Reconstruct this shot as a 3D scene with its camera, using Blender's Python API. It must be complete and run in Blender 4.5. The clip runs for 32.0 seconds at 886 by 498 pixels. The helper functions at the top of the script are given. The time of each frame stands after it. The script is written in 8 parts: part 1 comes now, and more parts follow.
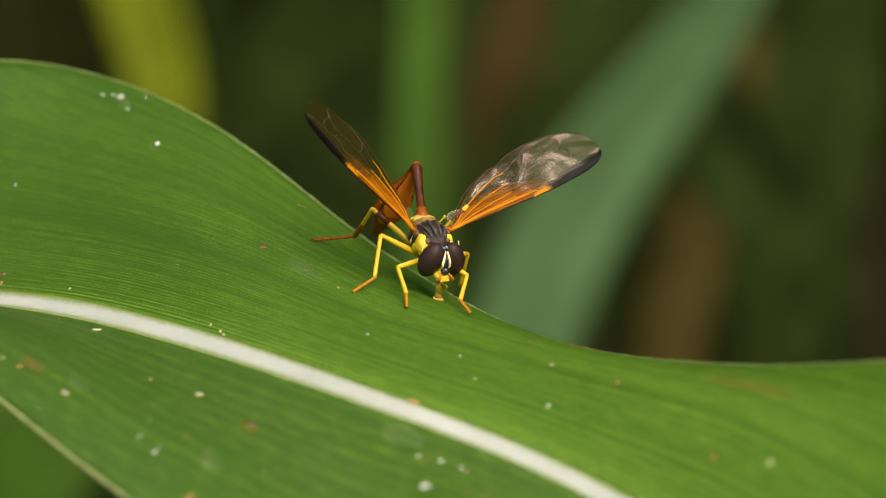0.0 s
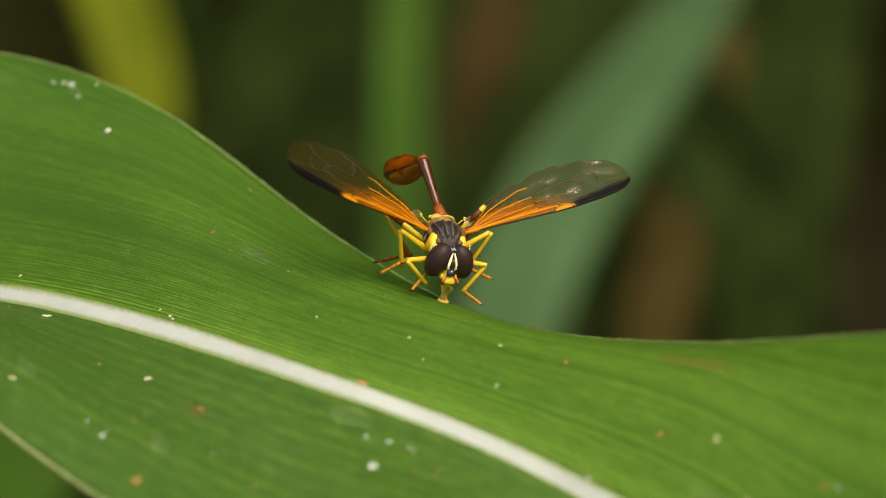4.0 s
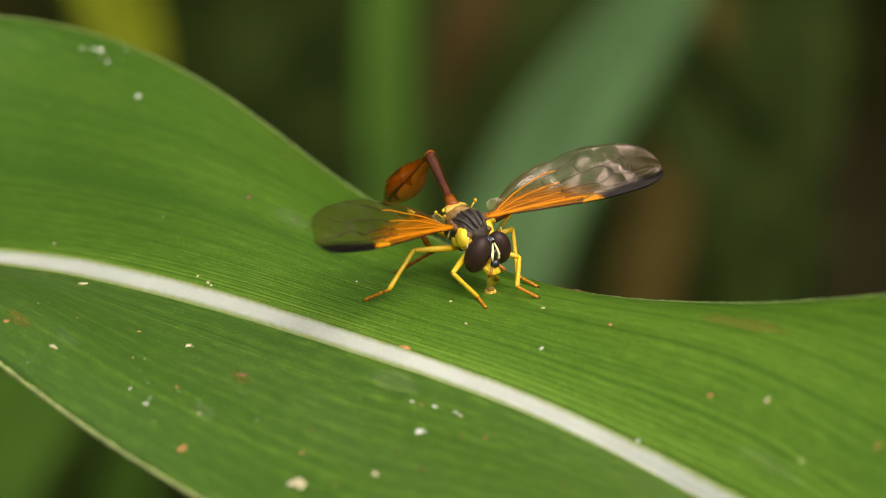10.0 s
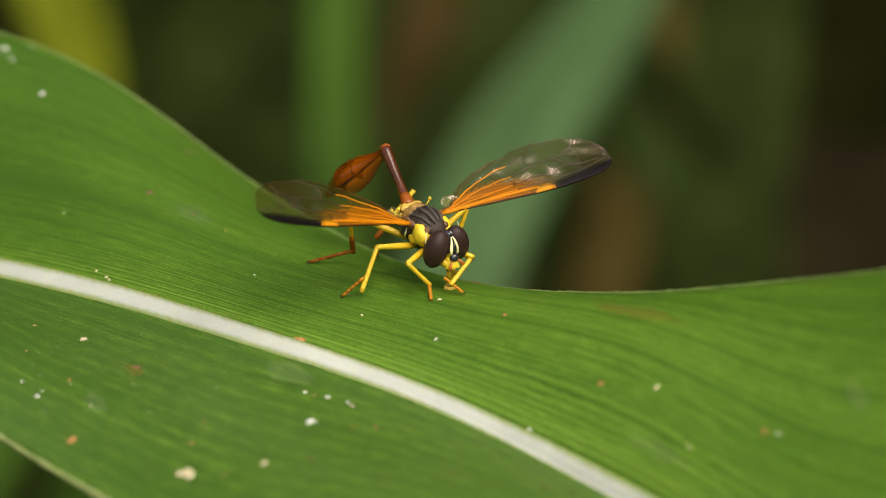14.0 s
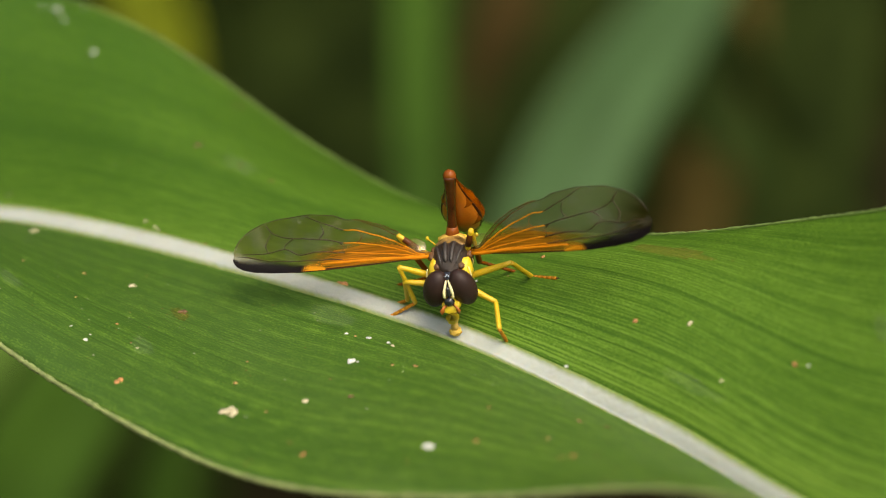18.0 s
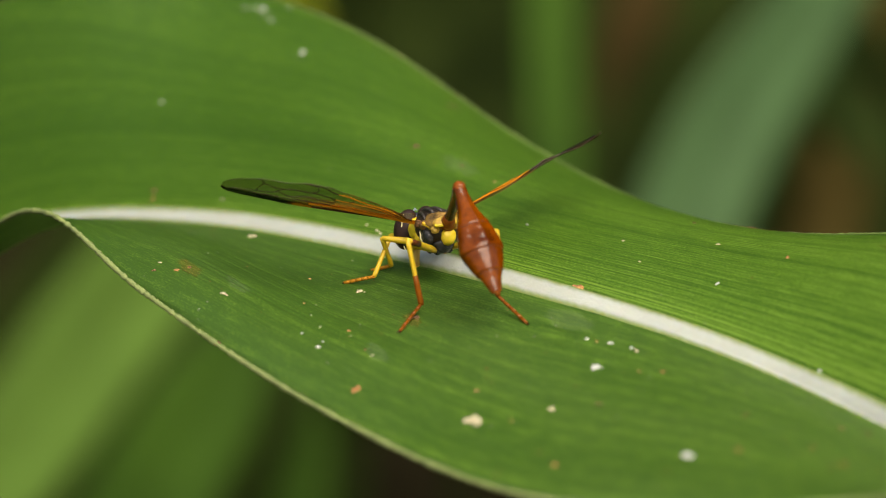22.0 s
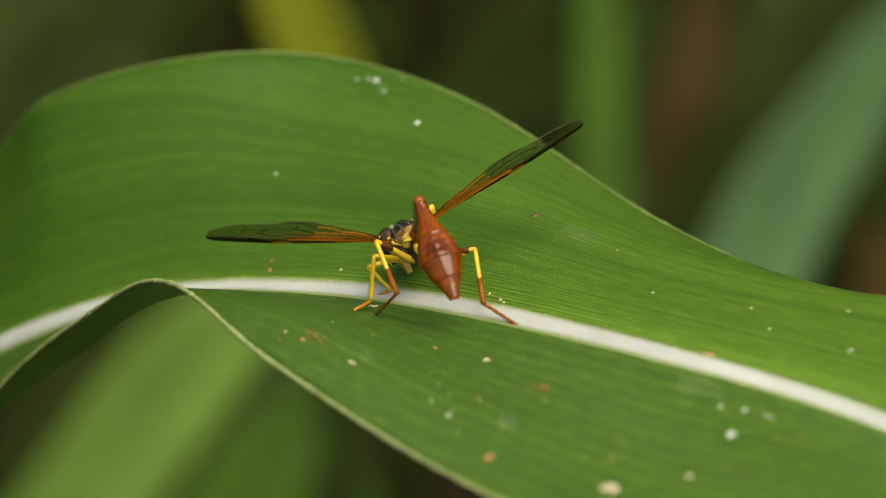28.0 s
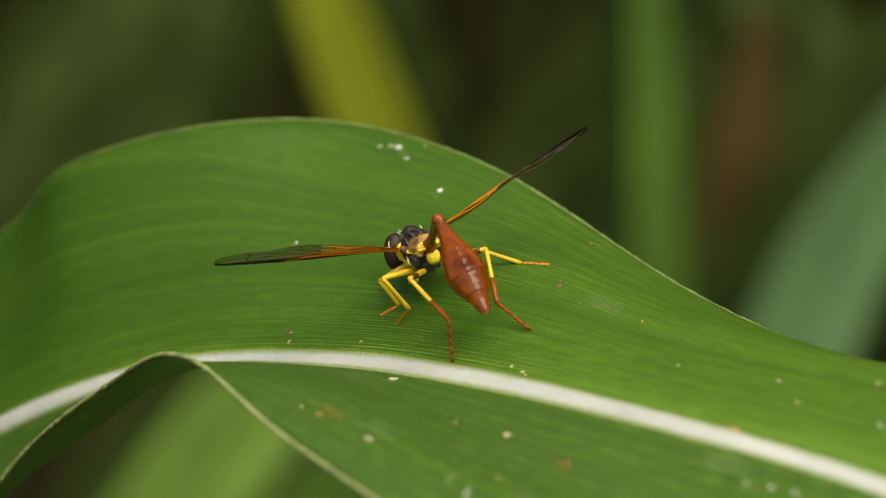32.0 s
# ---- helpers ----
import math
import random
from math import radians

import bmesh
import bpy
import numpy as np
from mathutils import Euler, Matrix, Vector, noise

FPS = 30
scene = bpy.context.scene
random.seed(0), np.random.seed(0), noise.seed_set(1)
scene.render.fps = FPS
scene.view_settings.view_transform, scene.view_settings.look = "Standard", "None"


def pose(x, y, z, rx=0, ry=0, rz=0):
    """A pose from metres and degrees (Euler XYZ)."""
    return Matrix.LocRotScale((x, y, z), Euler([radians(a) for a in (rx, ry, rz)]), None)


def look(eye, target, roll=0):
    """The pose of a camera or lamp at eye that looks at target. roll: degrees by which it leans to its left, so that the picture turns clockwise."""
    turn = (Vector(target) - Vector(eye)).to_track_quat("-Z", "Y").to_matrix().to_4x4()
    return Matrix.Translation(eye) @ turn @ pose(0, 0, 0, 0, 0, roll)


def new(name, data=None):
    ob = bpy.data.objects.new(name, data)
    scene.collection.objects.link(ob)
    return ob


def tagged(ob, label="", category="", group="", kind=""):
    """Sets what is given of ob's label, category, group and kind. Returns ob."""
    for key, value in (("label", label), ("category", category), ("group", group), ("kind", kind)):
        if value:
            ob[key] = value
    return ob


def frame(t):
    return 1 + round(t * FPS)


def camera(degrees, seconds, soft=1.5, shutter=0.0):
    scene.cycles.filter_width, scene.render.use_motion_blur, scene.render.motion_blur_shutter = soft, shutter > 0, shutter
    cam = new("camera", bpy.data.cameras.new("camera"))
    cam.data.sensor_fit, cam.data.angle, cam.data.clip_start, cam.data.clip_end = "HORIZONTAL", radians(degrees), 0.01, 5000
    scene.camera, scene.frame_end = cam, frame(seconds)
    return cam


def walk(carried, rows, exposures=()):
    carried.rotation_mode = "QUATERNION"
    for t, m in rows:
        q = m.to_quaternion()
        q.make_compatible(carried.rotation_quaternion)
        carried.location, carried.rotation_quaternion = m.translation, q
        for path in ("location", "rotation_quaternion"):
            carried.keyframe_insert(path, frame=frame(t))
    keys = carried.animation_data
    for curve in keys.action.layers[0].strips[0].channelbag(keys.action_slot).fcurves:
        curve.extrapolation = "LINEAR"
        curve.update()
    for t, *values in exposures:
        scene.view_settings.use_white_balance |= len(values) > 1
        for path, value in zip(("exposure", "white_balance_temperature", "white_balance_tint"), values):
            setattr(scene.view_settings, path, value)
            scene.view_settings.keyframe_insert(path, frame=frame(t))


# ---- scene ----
MM = 0.001
cam = camera(20, 32.0, soft=1.0)
cam.data.dof.use_dof = True
cam.data.dof.focus_distance = 0.145
cam.data.dof.aperture_fstop = 29.0
SWAY = [(0, -5.14, 4.29), (2, -5.81, 3.67), (4, -7.67, 2.61), (6, -1.42, 2.31), (8, -0.64, 1.83), (10, -1.92, 1.83), (12, -0.99, 1.83), (14, 1.6, 0.05), (16, -0.04, -0.52), (18, -1.71, -2.1), (20, -0.35, -4.14), (22, -4.97, -5.01), (24, -4.17, -4.82), (26, -3.37, -6.24), (28, 1.48, -6.6), (30, 0.14, -7.06), (32, -3.16, -7.43)]


def sway(t):
    """The leaf swings a little in the breeze, and the photographer follows it: offset at t seconds."""
    for (a, x0, z0), (b, x1, z1) in zip(SWAY, SWAY[1:]):
        if t <= b:
            f = (t - a) / (b - a)
            f = f * f * (3 - 2 * f)
            return Matrix.Translation(((x0 + (x1 - x0) * f) * MM, 0, (z0 + (z1 - z0) * f) * MM))
    return Matrix.Translation((SWAY[-1][1] * MM, 0, SWAY[-1][2] * MM))


walk(cam, [(t, sway(t) @ m) for t, m in [
    (0, pose(0.00104, -0.13236, 0.06786, 65.532, -1.027, 0.617)),
    (0.5, pose(0.00062, -0.13289, 0.06784, 65.509, -1.053, 0.505)),
    (1, pose(0.00157, -0.13281, 0.06748, 65.470, -0.910, 0.650)),
    (1.5, pose(0.00179, -0.13291, 0.06760, 65.313, -0.979, 0.542)),
    (2, pose(0.00236, -0.13312, 0.06745, 65.284, -0.876, 0.471)),
    (2.5, pose(0.00223, -0.13316, 0.06722, 65.355, -0.882, 0.216)),
    (4.5, pose(0.00186, -0.13269, 0.06658, 65.579, -0.625, -0.051)),
    (5, pose(0.00187, -0.13282, 0.06656, 65.528, -0.473, 0.107)),
    (5.5, pose(0.00145, -0.13302, 0.06668, 65.427, -0.454, 0.074)),
    (6, pose(0.00197, -0.13265, 0.06654, 65.299, -0.107, 0.410)),
    (6.5, pose(0.00135, -0.13276, 0.06653, 65.235, -0.250, 0.322)),
    (7, pose(0.00104, -0.13245, 0.06665, 65.031, -0.124, 0.442)),
    (7.5, pose(0.00050, -0.13208, 0.06629, 65.058, -0.047, 0.604)),
    (8, pose(-0.00141, -0.13215, 0.06622, 65.023, 0.204, 0.287)),
    (8.5, pose(-0.00244, -0.13178, 0.06569, 65.100, -0.023, 0.097)),
    (9, pose(-0.00200, -0.13154, 0.06575, 65.000, -0.000, -0.000)),
    (9.5, pose(-0.00081, -0.13131, 0.06608, 64.766, -0.097, -0.265)),
    (10, pose(0.00017, -0.13162, 0.06622, 64.744, -0.127, -0.464)),
    (10.5, pose(0.00110, -0.13187, 0.06621, 64.778, -0.177, -0.525)),
    (11, pose(0.00107, -0.13212, 0.06594, 64.879, -0.315, -0.856)),
    (11.5, pose(0.00176, -0.13182, 0.06603, 64.778, -0.266, -1.025)),
    (12, pose(0.00244, -0.13189, 0.06622, 64.736, -0.243, -1.167)),
    (12.5, pose(0.00339, -0.13190, 0.06589, 64.875, -0.150, -1.191)),
    (13, pose(0.00393, -0.13185, 0.06552, 65.006, -0.125, -1.258)),
    (13.5, pose(0.00420, -0.13195, 0.06514, 65.148, -0.178, -1.352)),
    (15.5, pose(0.00579, -0.13383, 0.06472, 65.253, 0.283, -0.916)),
    (16, pose(0.00622, -0.13390, 0.06465, 65.211, 0.484, -0.675)),
    (16.5, pose(0.00663, -0.13434, 0.06414, 65.313, 0.635, -0.471)),
    (17, pose(0.00793, -0.13476, 0.06448, 65.054, 1.051, -0.021)),
    (17.5, pose(0.00784, -0.13524, 0.06430, 64.926, 1.226, 0.166)),
    (18, pose(0.00651, -0.13581, 0.06360, 64.939, 1.241, 0.106)),
    (18.5, pose(0.00568, -0.13586, 0.06331, 64.746, 1.392, 0.311)),
    (19, pose(0.00428, -0.13535, 0.06282, 64.560, 1.468, 0.364)),
    (19.5, pose(0.00403, -0.13470, 0.06273, 64.247, 1.811, 0.713)),
    (20, pose(0.00390, -0.13457, 0.06224, 64.188, 2.157, 1.242)),
    (20.5, pose(0.00269, -0.13462, 0.06208, 64.233, 2.421, 1.562)),
    (21, pose(-0.00053, -0.13381, 0.06188, 64.676, 2.282, 1.359)),
    (21.5, pose(-0.00165, -0.13228, 0.06182, 64.879, 2.560, 1.858)),
    (22, pose(-0.00021, -0.13168, 0.06166, 65.142, 2.861, 2.312)),
    (22.5, pose(-0.00079, -0.13215, 0.06202, 65.294, 2.803, 2.214)),
    (23, pose(0.00018, -0.13283, 0.06196, 65.581, 2.965, 2.629)),
    (23.5, pose(-0.00005, -0.13338, 0.06166, 65.906, 2.909, 2.701)),
    (24, pose(-0.00095, -0.13290, 0.06179, 65.915, 2.830, 2.606)),
    (24.5, pose(-0.00125, -0.13183, 0.06124, 66.051, 2.878, 2.700)),
    (25, pose(-0.00095, -0.13159, 0.06137, 66.030, 2.976, 2.971)),
    (25.5, pose(-0.00161, -0.13195, 0.06087, 66.322, 3.022, 2.995)),
    (27.5, pose(-0.00441, -0.13081, 0.06074, 66.861, 3.446, 3.297)),
    (28, pose(-0.00428, -0.13138, 0.06060, 67.149, 3.597, 3.362)),
    (28.5, pose(-0.00348, -0.13192, 0.06044, 67.464, 3.846, 3.507)),
    (29, pose(-0.00220, -0.13102, 0.06046, 67.553, 4.066, 3.880)),
    (29.5, pose(-0.00335, -0.13060, 0.06051, 67.651, 4.001, 3.411)),
    (30, pose(-0.00276, -0.13007, 0.06029, 67.876, 4.096, 3.620)),
    (30.5, pose(-0.00331, -0.12970, 0.06022, 68.127, 4.100, 3.478)),
    (31, pose(-0.00266, -0.12846, 0.06031, 68.217, 4.205, 3.865)),
    (31.5, pose(-0.00247, -0.12790, 0.06044, 68.280, 4.230, 4.132)),
    (32, pose(-0.00291, -0.12803, 0.06005, 68.507, 4.225, 4.293)),
]], exposures=[(0, 0.54, 7400, 10), (32, 0.54, 7400, 10)])

# ---- light: soft daylight from an overcast sky over a maize field ----
world = bpy.data.worlds.new("sky")
scene.world = world
world.use_nodes = True
wn = world.node_tree.nodes
sky = wn.new("ShaderNodeTexSky")
sky.sky_type = "NISHITA"
sky.sun_disc = False
sky.sun_elevation = radians(62)
sky.sun_rotation = radians(150)
sky.air_density = 2.0
sky.dust_density = 4.0
wn["Background"].inputs["Strength"].default_value = 0.12
world.node_tree.links.new(sky.outputs[0], wn["Background"].inputs["Color"])
sun = new("sun", bpy.data.lights.new("sun", "SUN"))
sun.data.energy = 3.1
sun.data.angle = radians(48)
sun.data.color = (1.0, 0.96, 0.9)
sun.matrix_world = look((0.16, -0.2, 0.44), (0, 0, 0))


# ---- materials ----
def mat(name, color, rough=0.5, vary=0.15, scale=400.0, bump=0.0, metal=0.0, coat=0.0, second=None, spec=0.5, sss=0.0):
    """Principled surface whose colour wanders at two scales."""
    m = bpy.data.materials.new(name)
    m.use_nodes = True
    nt = m.node_tree
    n, l = nt.nodes, nt.links
    b = n["Principled BSDF"]
    b.inputs["Roughness"].default_value = rough
    b.inputs["Metallic"].default_value = metal
    b.inputs["Coat Weight"].default_value = coat
    b.inputs["Coat Roughness"].default_value = 0.12
    b.inputs["Specular IOR Level"].default_value = spec
    if sss:
        b.inputs["Subsurface Weight"].default_value = sss
        b.inputs["Subsurface Radius"].default_value = (0.0006, 0.0003, 0.0001)
    tc = n.new("ShaderNodeTexCoord")
    big = n.new("ShaderNodeTexNoise")
    big.inputs["Scale"].default_value = scale
    big.inputs["Detail"].default_value = 3.0
    fine = n.new("ShaderNodeTexNoise")
    fine.inputs["Scale"].default_value = scale * 9
    fine.inputs["Detail"].default_value = 2.0
    l.new(tc.outputs["Object"], big.inputs["Vector"])
    l.new(tc.outputs["Object"], fine.inputs["Vector"])
    add = n.new("ShaderNodeMath")
    add.operation = "MULTIPLY_ADD"
    add.inputs[1].default_value = 0.35
    l.new(fine.outputs["Fac"], add.inputs[0])
    l.new(big.outputs["Fac"], add.inputs[2])
    ramp = n.new("ShaderNodeValToRGB")
    ramp.color_ramp.elements[0].position, ramp.color_ramp.elements[1].position = 0.4, 0.95
    lo = [max(0.0, x * (1 - vary)) for x in color]
    hi = [min(1.0, x * (1 + vary)) for x in (second or color)]
    ramp.color_ramp.elements[0].color = (*lo, 1)
    ramp.color_ramp.elements[1].color = (*hi, 1)
    l.new(add.outputs[0], ramp.inputs["Fac"])
    l.new(ramp.outputs["Color"], b.inputs["Base Color"])
    if bump:
        bp = n.new("ShaderNodeBump")
        bp.inputs["Strength"].default_value = bump
        bp.inputs["Distance"].default_value = 0.0002
        l.new(fine.outputs["Fac"], bp.inputs["Height"])
        l.new(bp.outputs["Normal"], b.inputs["Normal"])
    return m


def math_node(nt, op, a, b=None, c=None):
    nd = nt.nodes.new("ShaderNodeMath")
    nd.operation = op
    for k, v in enumerate((a, b, c)):
        if v is None:
            continue
        if isinstance(v, (int, float)):
            nd.inputs[k].default_value = v
        else:
            nt.links.new(v, nd.inputs[k])
    return nd.outputs[0]


def leaf_material():
    """Maize blade: parallel veins along the length (UV in millimetres: u along, v across), pale veins, darker flesh, faint gloss."""
    m = bpy.data.materials.new("maize_leaf_green")
    m.use_nodes = True
    nt = m.node_tree
    n, l = nt.nodes, nt.links
    b = n["Principled BSDF"]
    uv = n.new("ShaderNodeUVMap")
    uv.uv_map = "blade"
    sep = n.new("ShaderNodeSeparateXYZ")
    l.new(uv.outputs[0], sep.inputs[0])
    u, v = sep.outputs[0], sep.outputs[1]

    def noise_at(su, sv, detail=2.0, off=0.0):
        comb = n.new("ShaderNodeCombineXYZ")
        l.new(math_node(nt, "MULTIPLY_ADD", u, su, off), comb.inputs[0])
        l.new(math_node(nt, "MULTIPLY", v, sv), comb.inputs[1])
        t = n.new("ShaderNodeTexNoise")
        t.inputs["Scale"].default_value = 1.0
        t.inputs["Detail"].default_value = detail
        l.new(comb.outputs[0], t.inputs["Vector"])
        return t.outputs["Fac"]
    veins = noise_at(0.006, 3.4, 4.0)          # bundles of parallel veins
    bands = noise_at(0.008, 0.55, 1.0, 7.0)    # broad soft bands
    blotch = noise_at(0.09, 0.14, 3.0, 3.0)    # patches
    lines = noise_at(0.006, 7.0, 2.0, 11.0)    # hairlines between them
    hair = noise_at(0.03, 17.0, 1.0, 19.0)     # finest lines
    grain = noise_at(0.55, 9.5, 2.0)           # cells
    dots = noise_at(5.0, 8.0, 1.0, 31.0)       # pale pores
    mottle = noise_at(0.9, 1.5, 4.0, 57.0)     # dull mottling of the near half
    wander = noise_at(0.009, 0.35, 1.0, 43.0)   # uneven spacing of the veins

    def comb_lines(period, sharp):
        """Evenly spaced veins, a little out of step."""
        ph = math_node(nt, "MULTIPLY_ADD", wander, 2.6, math_node(nt, "MULTIPLY", v, 2 * math.pi / period))
        return math_node(nt, "POWER", math_node(nt, "MULTIPLY_ADD", math_node(nt, "SINE", ph), 0.5, 0.5), sharp)
    major = comb_lines(1.55, 4.0)
    minor = comb_lines(0.27, 1.0)
    dist = math_node(nt, "ABSOLUTE", v)
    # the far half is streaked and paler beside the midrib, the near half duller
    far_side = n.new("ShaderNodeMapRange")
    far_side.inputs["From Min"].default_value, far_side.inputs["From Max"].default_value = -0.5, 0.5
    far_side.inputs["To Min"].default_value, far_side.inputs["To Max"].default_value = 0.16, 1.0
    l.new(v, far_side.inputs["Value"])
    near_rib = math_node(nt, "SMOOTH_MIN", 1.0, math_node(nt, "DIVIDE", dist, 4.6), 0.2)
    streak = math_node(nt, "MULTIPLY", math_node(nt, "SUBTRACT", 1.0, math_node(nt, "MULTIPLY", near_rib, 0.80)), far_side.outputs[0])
    # the finest lines fade out away from the midrib
    fine = math_node(nt, "SUBTRACT", 1.0, math_node(nt, "MULTIPLY", math_node(nt, "SMOOTH_MIN", 1.0, math_node(nt, "DIVIDE", dist, 11.0), 0.3), 0.38))
    ramp = n.new("ShaderNodeValToRGB")
    e = ramp.color_ramp.elements
    e[0].position, e[0].color = 0.30, (0.042, 0.114, 0.009, 1)
    e[1].position, e[1].color = 0.86, (0.205, 0.355, 0.046, 1)
    for at, col in ((0.50, (0.072, 0.166, 0.014, 1)), (0.66, (0.114, 0.238, 0.020, 1))):
        e.new(at).color = col
    f = math_node(nt, "MULTIPLY_ADD", math_node(nt, "SUBTRACT", veins, 0.5), math_node(nt, "MULTIPLY_ADD", streak, 0.78, 0.10), 0.5)
    f = math_node(nt, "MULTIPLY_ADD", math_node(nt, "SUBTRACT", lines, 0.5), math_node(nt, "MULTIPLY_ADD", streak, 1.55, 0.24), f)
    f = math_node(nt, "MULTIPLY_ADD", math_node(nt, "SUBTRACT", hair, 0.5), math_node(nt, "MULTIPLY", fine, 0.60), f)
    f = math_node(nt, "MULTIPLY_ADD", math_node(nt, "SUBTRACT", minor, 0.5), math_node(nt, "MULTIPLY", fine, math_node(nt, "MULTIPLY_ADD", blotch, 0.34, 0.02)), f)
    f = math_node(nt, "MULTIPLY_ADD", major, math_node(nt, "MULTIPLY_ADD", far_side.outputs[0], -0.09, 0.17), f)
    f = math_node(nt, "MULTIPLY_ADD", math_node(nt, "SUBTRACT", bands, 0.5), 0.20, f)
    f = math_node(nt, "MULTIPLY_ADD", math_node(nt, "SUBTRACT", blotch, 0.5), 0.24, f)
    f = math_node(nt, "MULTIPLY_ADD", math_node(nt, "SUBTRACT", grain, 0.5), math_node(nt, "MULTIPLY", fine, 0.80), f)
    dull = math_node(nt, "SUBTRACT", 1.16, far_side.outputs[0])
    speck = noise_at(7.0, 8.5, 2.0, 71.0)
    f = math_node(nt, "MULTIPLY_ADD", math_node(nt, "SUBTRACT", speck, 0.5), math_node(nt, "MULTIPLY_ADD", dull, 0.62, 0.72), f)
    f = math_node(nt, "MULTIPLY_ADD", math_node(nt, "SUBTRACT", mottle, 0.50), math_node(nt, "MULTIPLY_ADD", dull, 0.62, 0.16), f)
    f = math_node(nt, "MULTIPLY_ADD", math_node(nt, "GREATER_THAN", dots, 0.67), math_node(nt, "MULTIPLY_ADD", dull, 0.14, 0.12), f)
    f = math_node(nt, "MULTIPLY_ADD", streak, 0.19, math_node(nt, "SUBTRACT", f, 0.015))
    # shade painted along the blade: darker towards its drooping end, lighter towards the stem
    along = n.new("ShaderNodeMapRange")
    along.interpolation_type = "SMOOTHSTEP"
    along.inputs["From Min"].default_value, along.inputs["From Max"].default_value = 30.0, 92.0
    along.inputs["To Min"].default_value, along.inputs["To Max"].default_value = -0.20, 0.030
    l.new(u, along.inputs["Value"])
    f = math_node(nt, "ADD", f, along.outputs[0])
    l.new(f, ramp.inputs["Fac"])
    # a duller grey-green is mixed into the near half, in patches
    dull_mix = n.new("ShaderNodeMixRGB")
    l.new(math_node(nt, "MULTIPLY", dull, math_node(nt, "MULTIPLY", blotch, 0.65)), dull_mix.inputs[0])
    l.new(ramp.outputs["Color"], dull_mix.inputs[1])
    dull_mix.inputs[2].default_value = (0.072, 0.138, 0.036, 1)
    l.new(dull_mix.outputs["Color"], b.inputs["Base Color"])
    b.inputs["Roughness"].default_value = 0.45
    b.inputs["Specular IOR Level"].default_value = 0.24
    bp = n.new("ShaderNodeBump")
    bp.inputs["Strength"].default_value = 0.9
    bp.inputs["Distance"].default_value = 0.00015
    l.new(math_node(nt, "MULTIPLY_ADD", grain, 0.35, veins), bp.inputs["Height"])
    l.new(bp.outputs["Normal"], b.inputs["Normal"])
    # daylight glows a little through the blade
    tr = n.new("ShaderNodeBsdfTranslucent")
    gm = n.new("ShaderNodeGamma")
    gm.inputs["Gamma"].default_value = 0.5
    l.new(dull_mix.outputs["Color"], gm.inputs["Color"])
    l.new(gm.outputs["Color"], tr.inputs["Color"])
    mix = n.new("ShaderNodeMixShader")
    mix.inputs[0].default_value = 0.42
    l.new(b.outputs[0], mix.inputs[1])
    l.new(tr.outputs[0], mix.inputs[2])
    l.new(mix.outputs[0], n["Material Output"].inputs["Surface"])
    return m


LEAF = leaf_material()


def rib_material():
    """White pith of the midrib; its borders run out into green in fine streaks (UV: u along in millimetres, v across -1..1)."""
    m = mat("midrib_white", (0.335, 0.358, 0.325), 0.5, 0.10, 420, 0.25, sss=0.2)
    nt = m.node_tree
    n, l = nt.nodes, nt.links
    uv = n.new("ShaderNodeUVMap")
    uv.uv_map = "blade"
    sep = n.new("ShaderNodeSeparateXYZ")
    l.new(uv.outputs[0], sep.inputs[0])
    comb = n.new("ShaderNodeCombineXYZ")
    l.new(math_node(nt, "MULTIPLY", sep.outputs[0], 2.6), comb.inputs[0])
    l.new(math_node(nt, "MULTIPLY", sep.outputs[1], 1.2), comb.inputs[1])
    tx = n.new("ShaderNodeTexNoise")
    tx.inputs["Scale"].default_value = 1.0
    tx.inputs["Detail"].default_value = 4.0
    l.new(comb.outputs[0], tx.inputs["Vector"])
    edge = math_node(nt, "MULTIPLY_ADD", math_node(nt, "SUBTRACT", tx.outputs["Fac"], 0.5), 0.35, math_node(nt, "MAXIMUM", sep.outputs[1], math_node(nt, "MULTIPLY_ADD", sep.outputs[1], -1.0, -0.10)))
    r = n.new("ShaderNodeMapRange")
    r.interpolation_type = "SMOOTHSTEP"
    r.inputs["From Min"].default_value, r.inputs["From Max"].default_value = 0.30, 0.92
    l.new(edge, r.inputs["Value"])
    mix = n.new("ShaderNodeMixRGB")
    l.new(r.outputs[0], mix.inputs[0])
    base = n["Principled BSDF"].inputs["Base Color"]
    l.new(base.links[0].from_socket, mix.inputs[1])
    mix.inputs[2].default_value = (0.135, 0.185, 0.034, 1)
    l.new(mix.outputs[0], base)
    return m


RIB = rib_material()
MARGIN = mat("blade_margin", (0.165, 0.205, 0.066), 0.7, 0.3, 900, 0.3)
FAR_MARGIN = mat("far_margin", (0.105, 0.165, 0.034), 0.7, 0.35, 500, 0.3)
WHITE_DIRT = mat("white_crust", (0.60, 0.62, 0.56), 0.9, 0.2, 2500, 0.6)
CREAM_DIRT = mat("cream_crumb", (0.56, 0.50, 0.32), 0.9, 0.25, 2500, 0.6)
ORANGE_DIRT = mat("orange_crumb", (0.42, 0.20, 0.07), 0.85, 0.3, 2500, 0.6)
BROWN_DIRT = mat("brown_speck", (0.16, 0.09, 0.04), 0.9, 0.3, 2500, 0.5)
EYE = mat("eye_brown", (0.024, 0.012, 0.010), 0.45, 0.25, 4000, 0.15, spec=0.22)
DARK = mat("dark_chitin", (0.010, 0.006, 0.005), 0.42, 0.35, 1800, 0.35, second=(0.026, 0.016, 0.010), spec=0.35)
STRIPE = mat("grey_stripe", (0.034, 0.027, 0.023), 0.45, 0.3, 2500, 0.3)
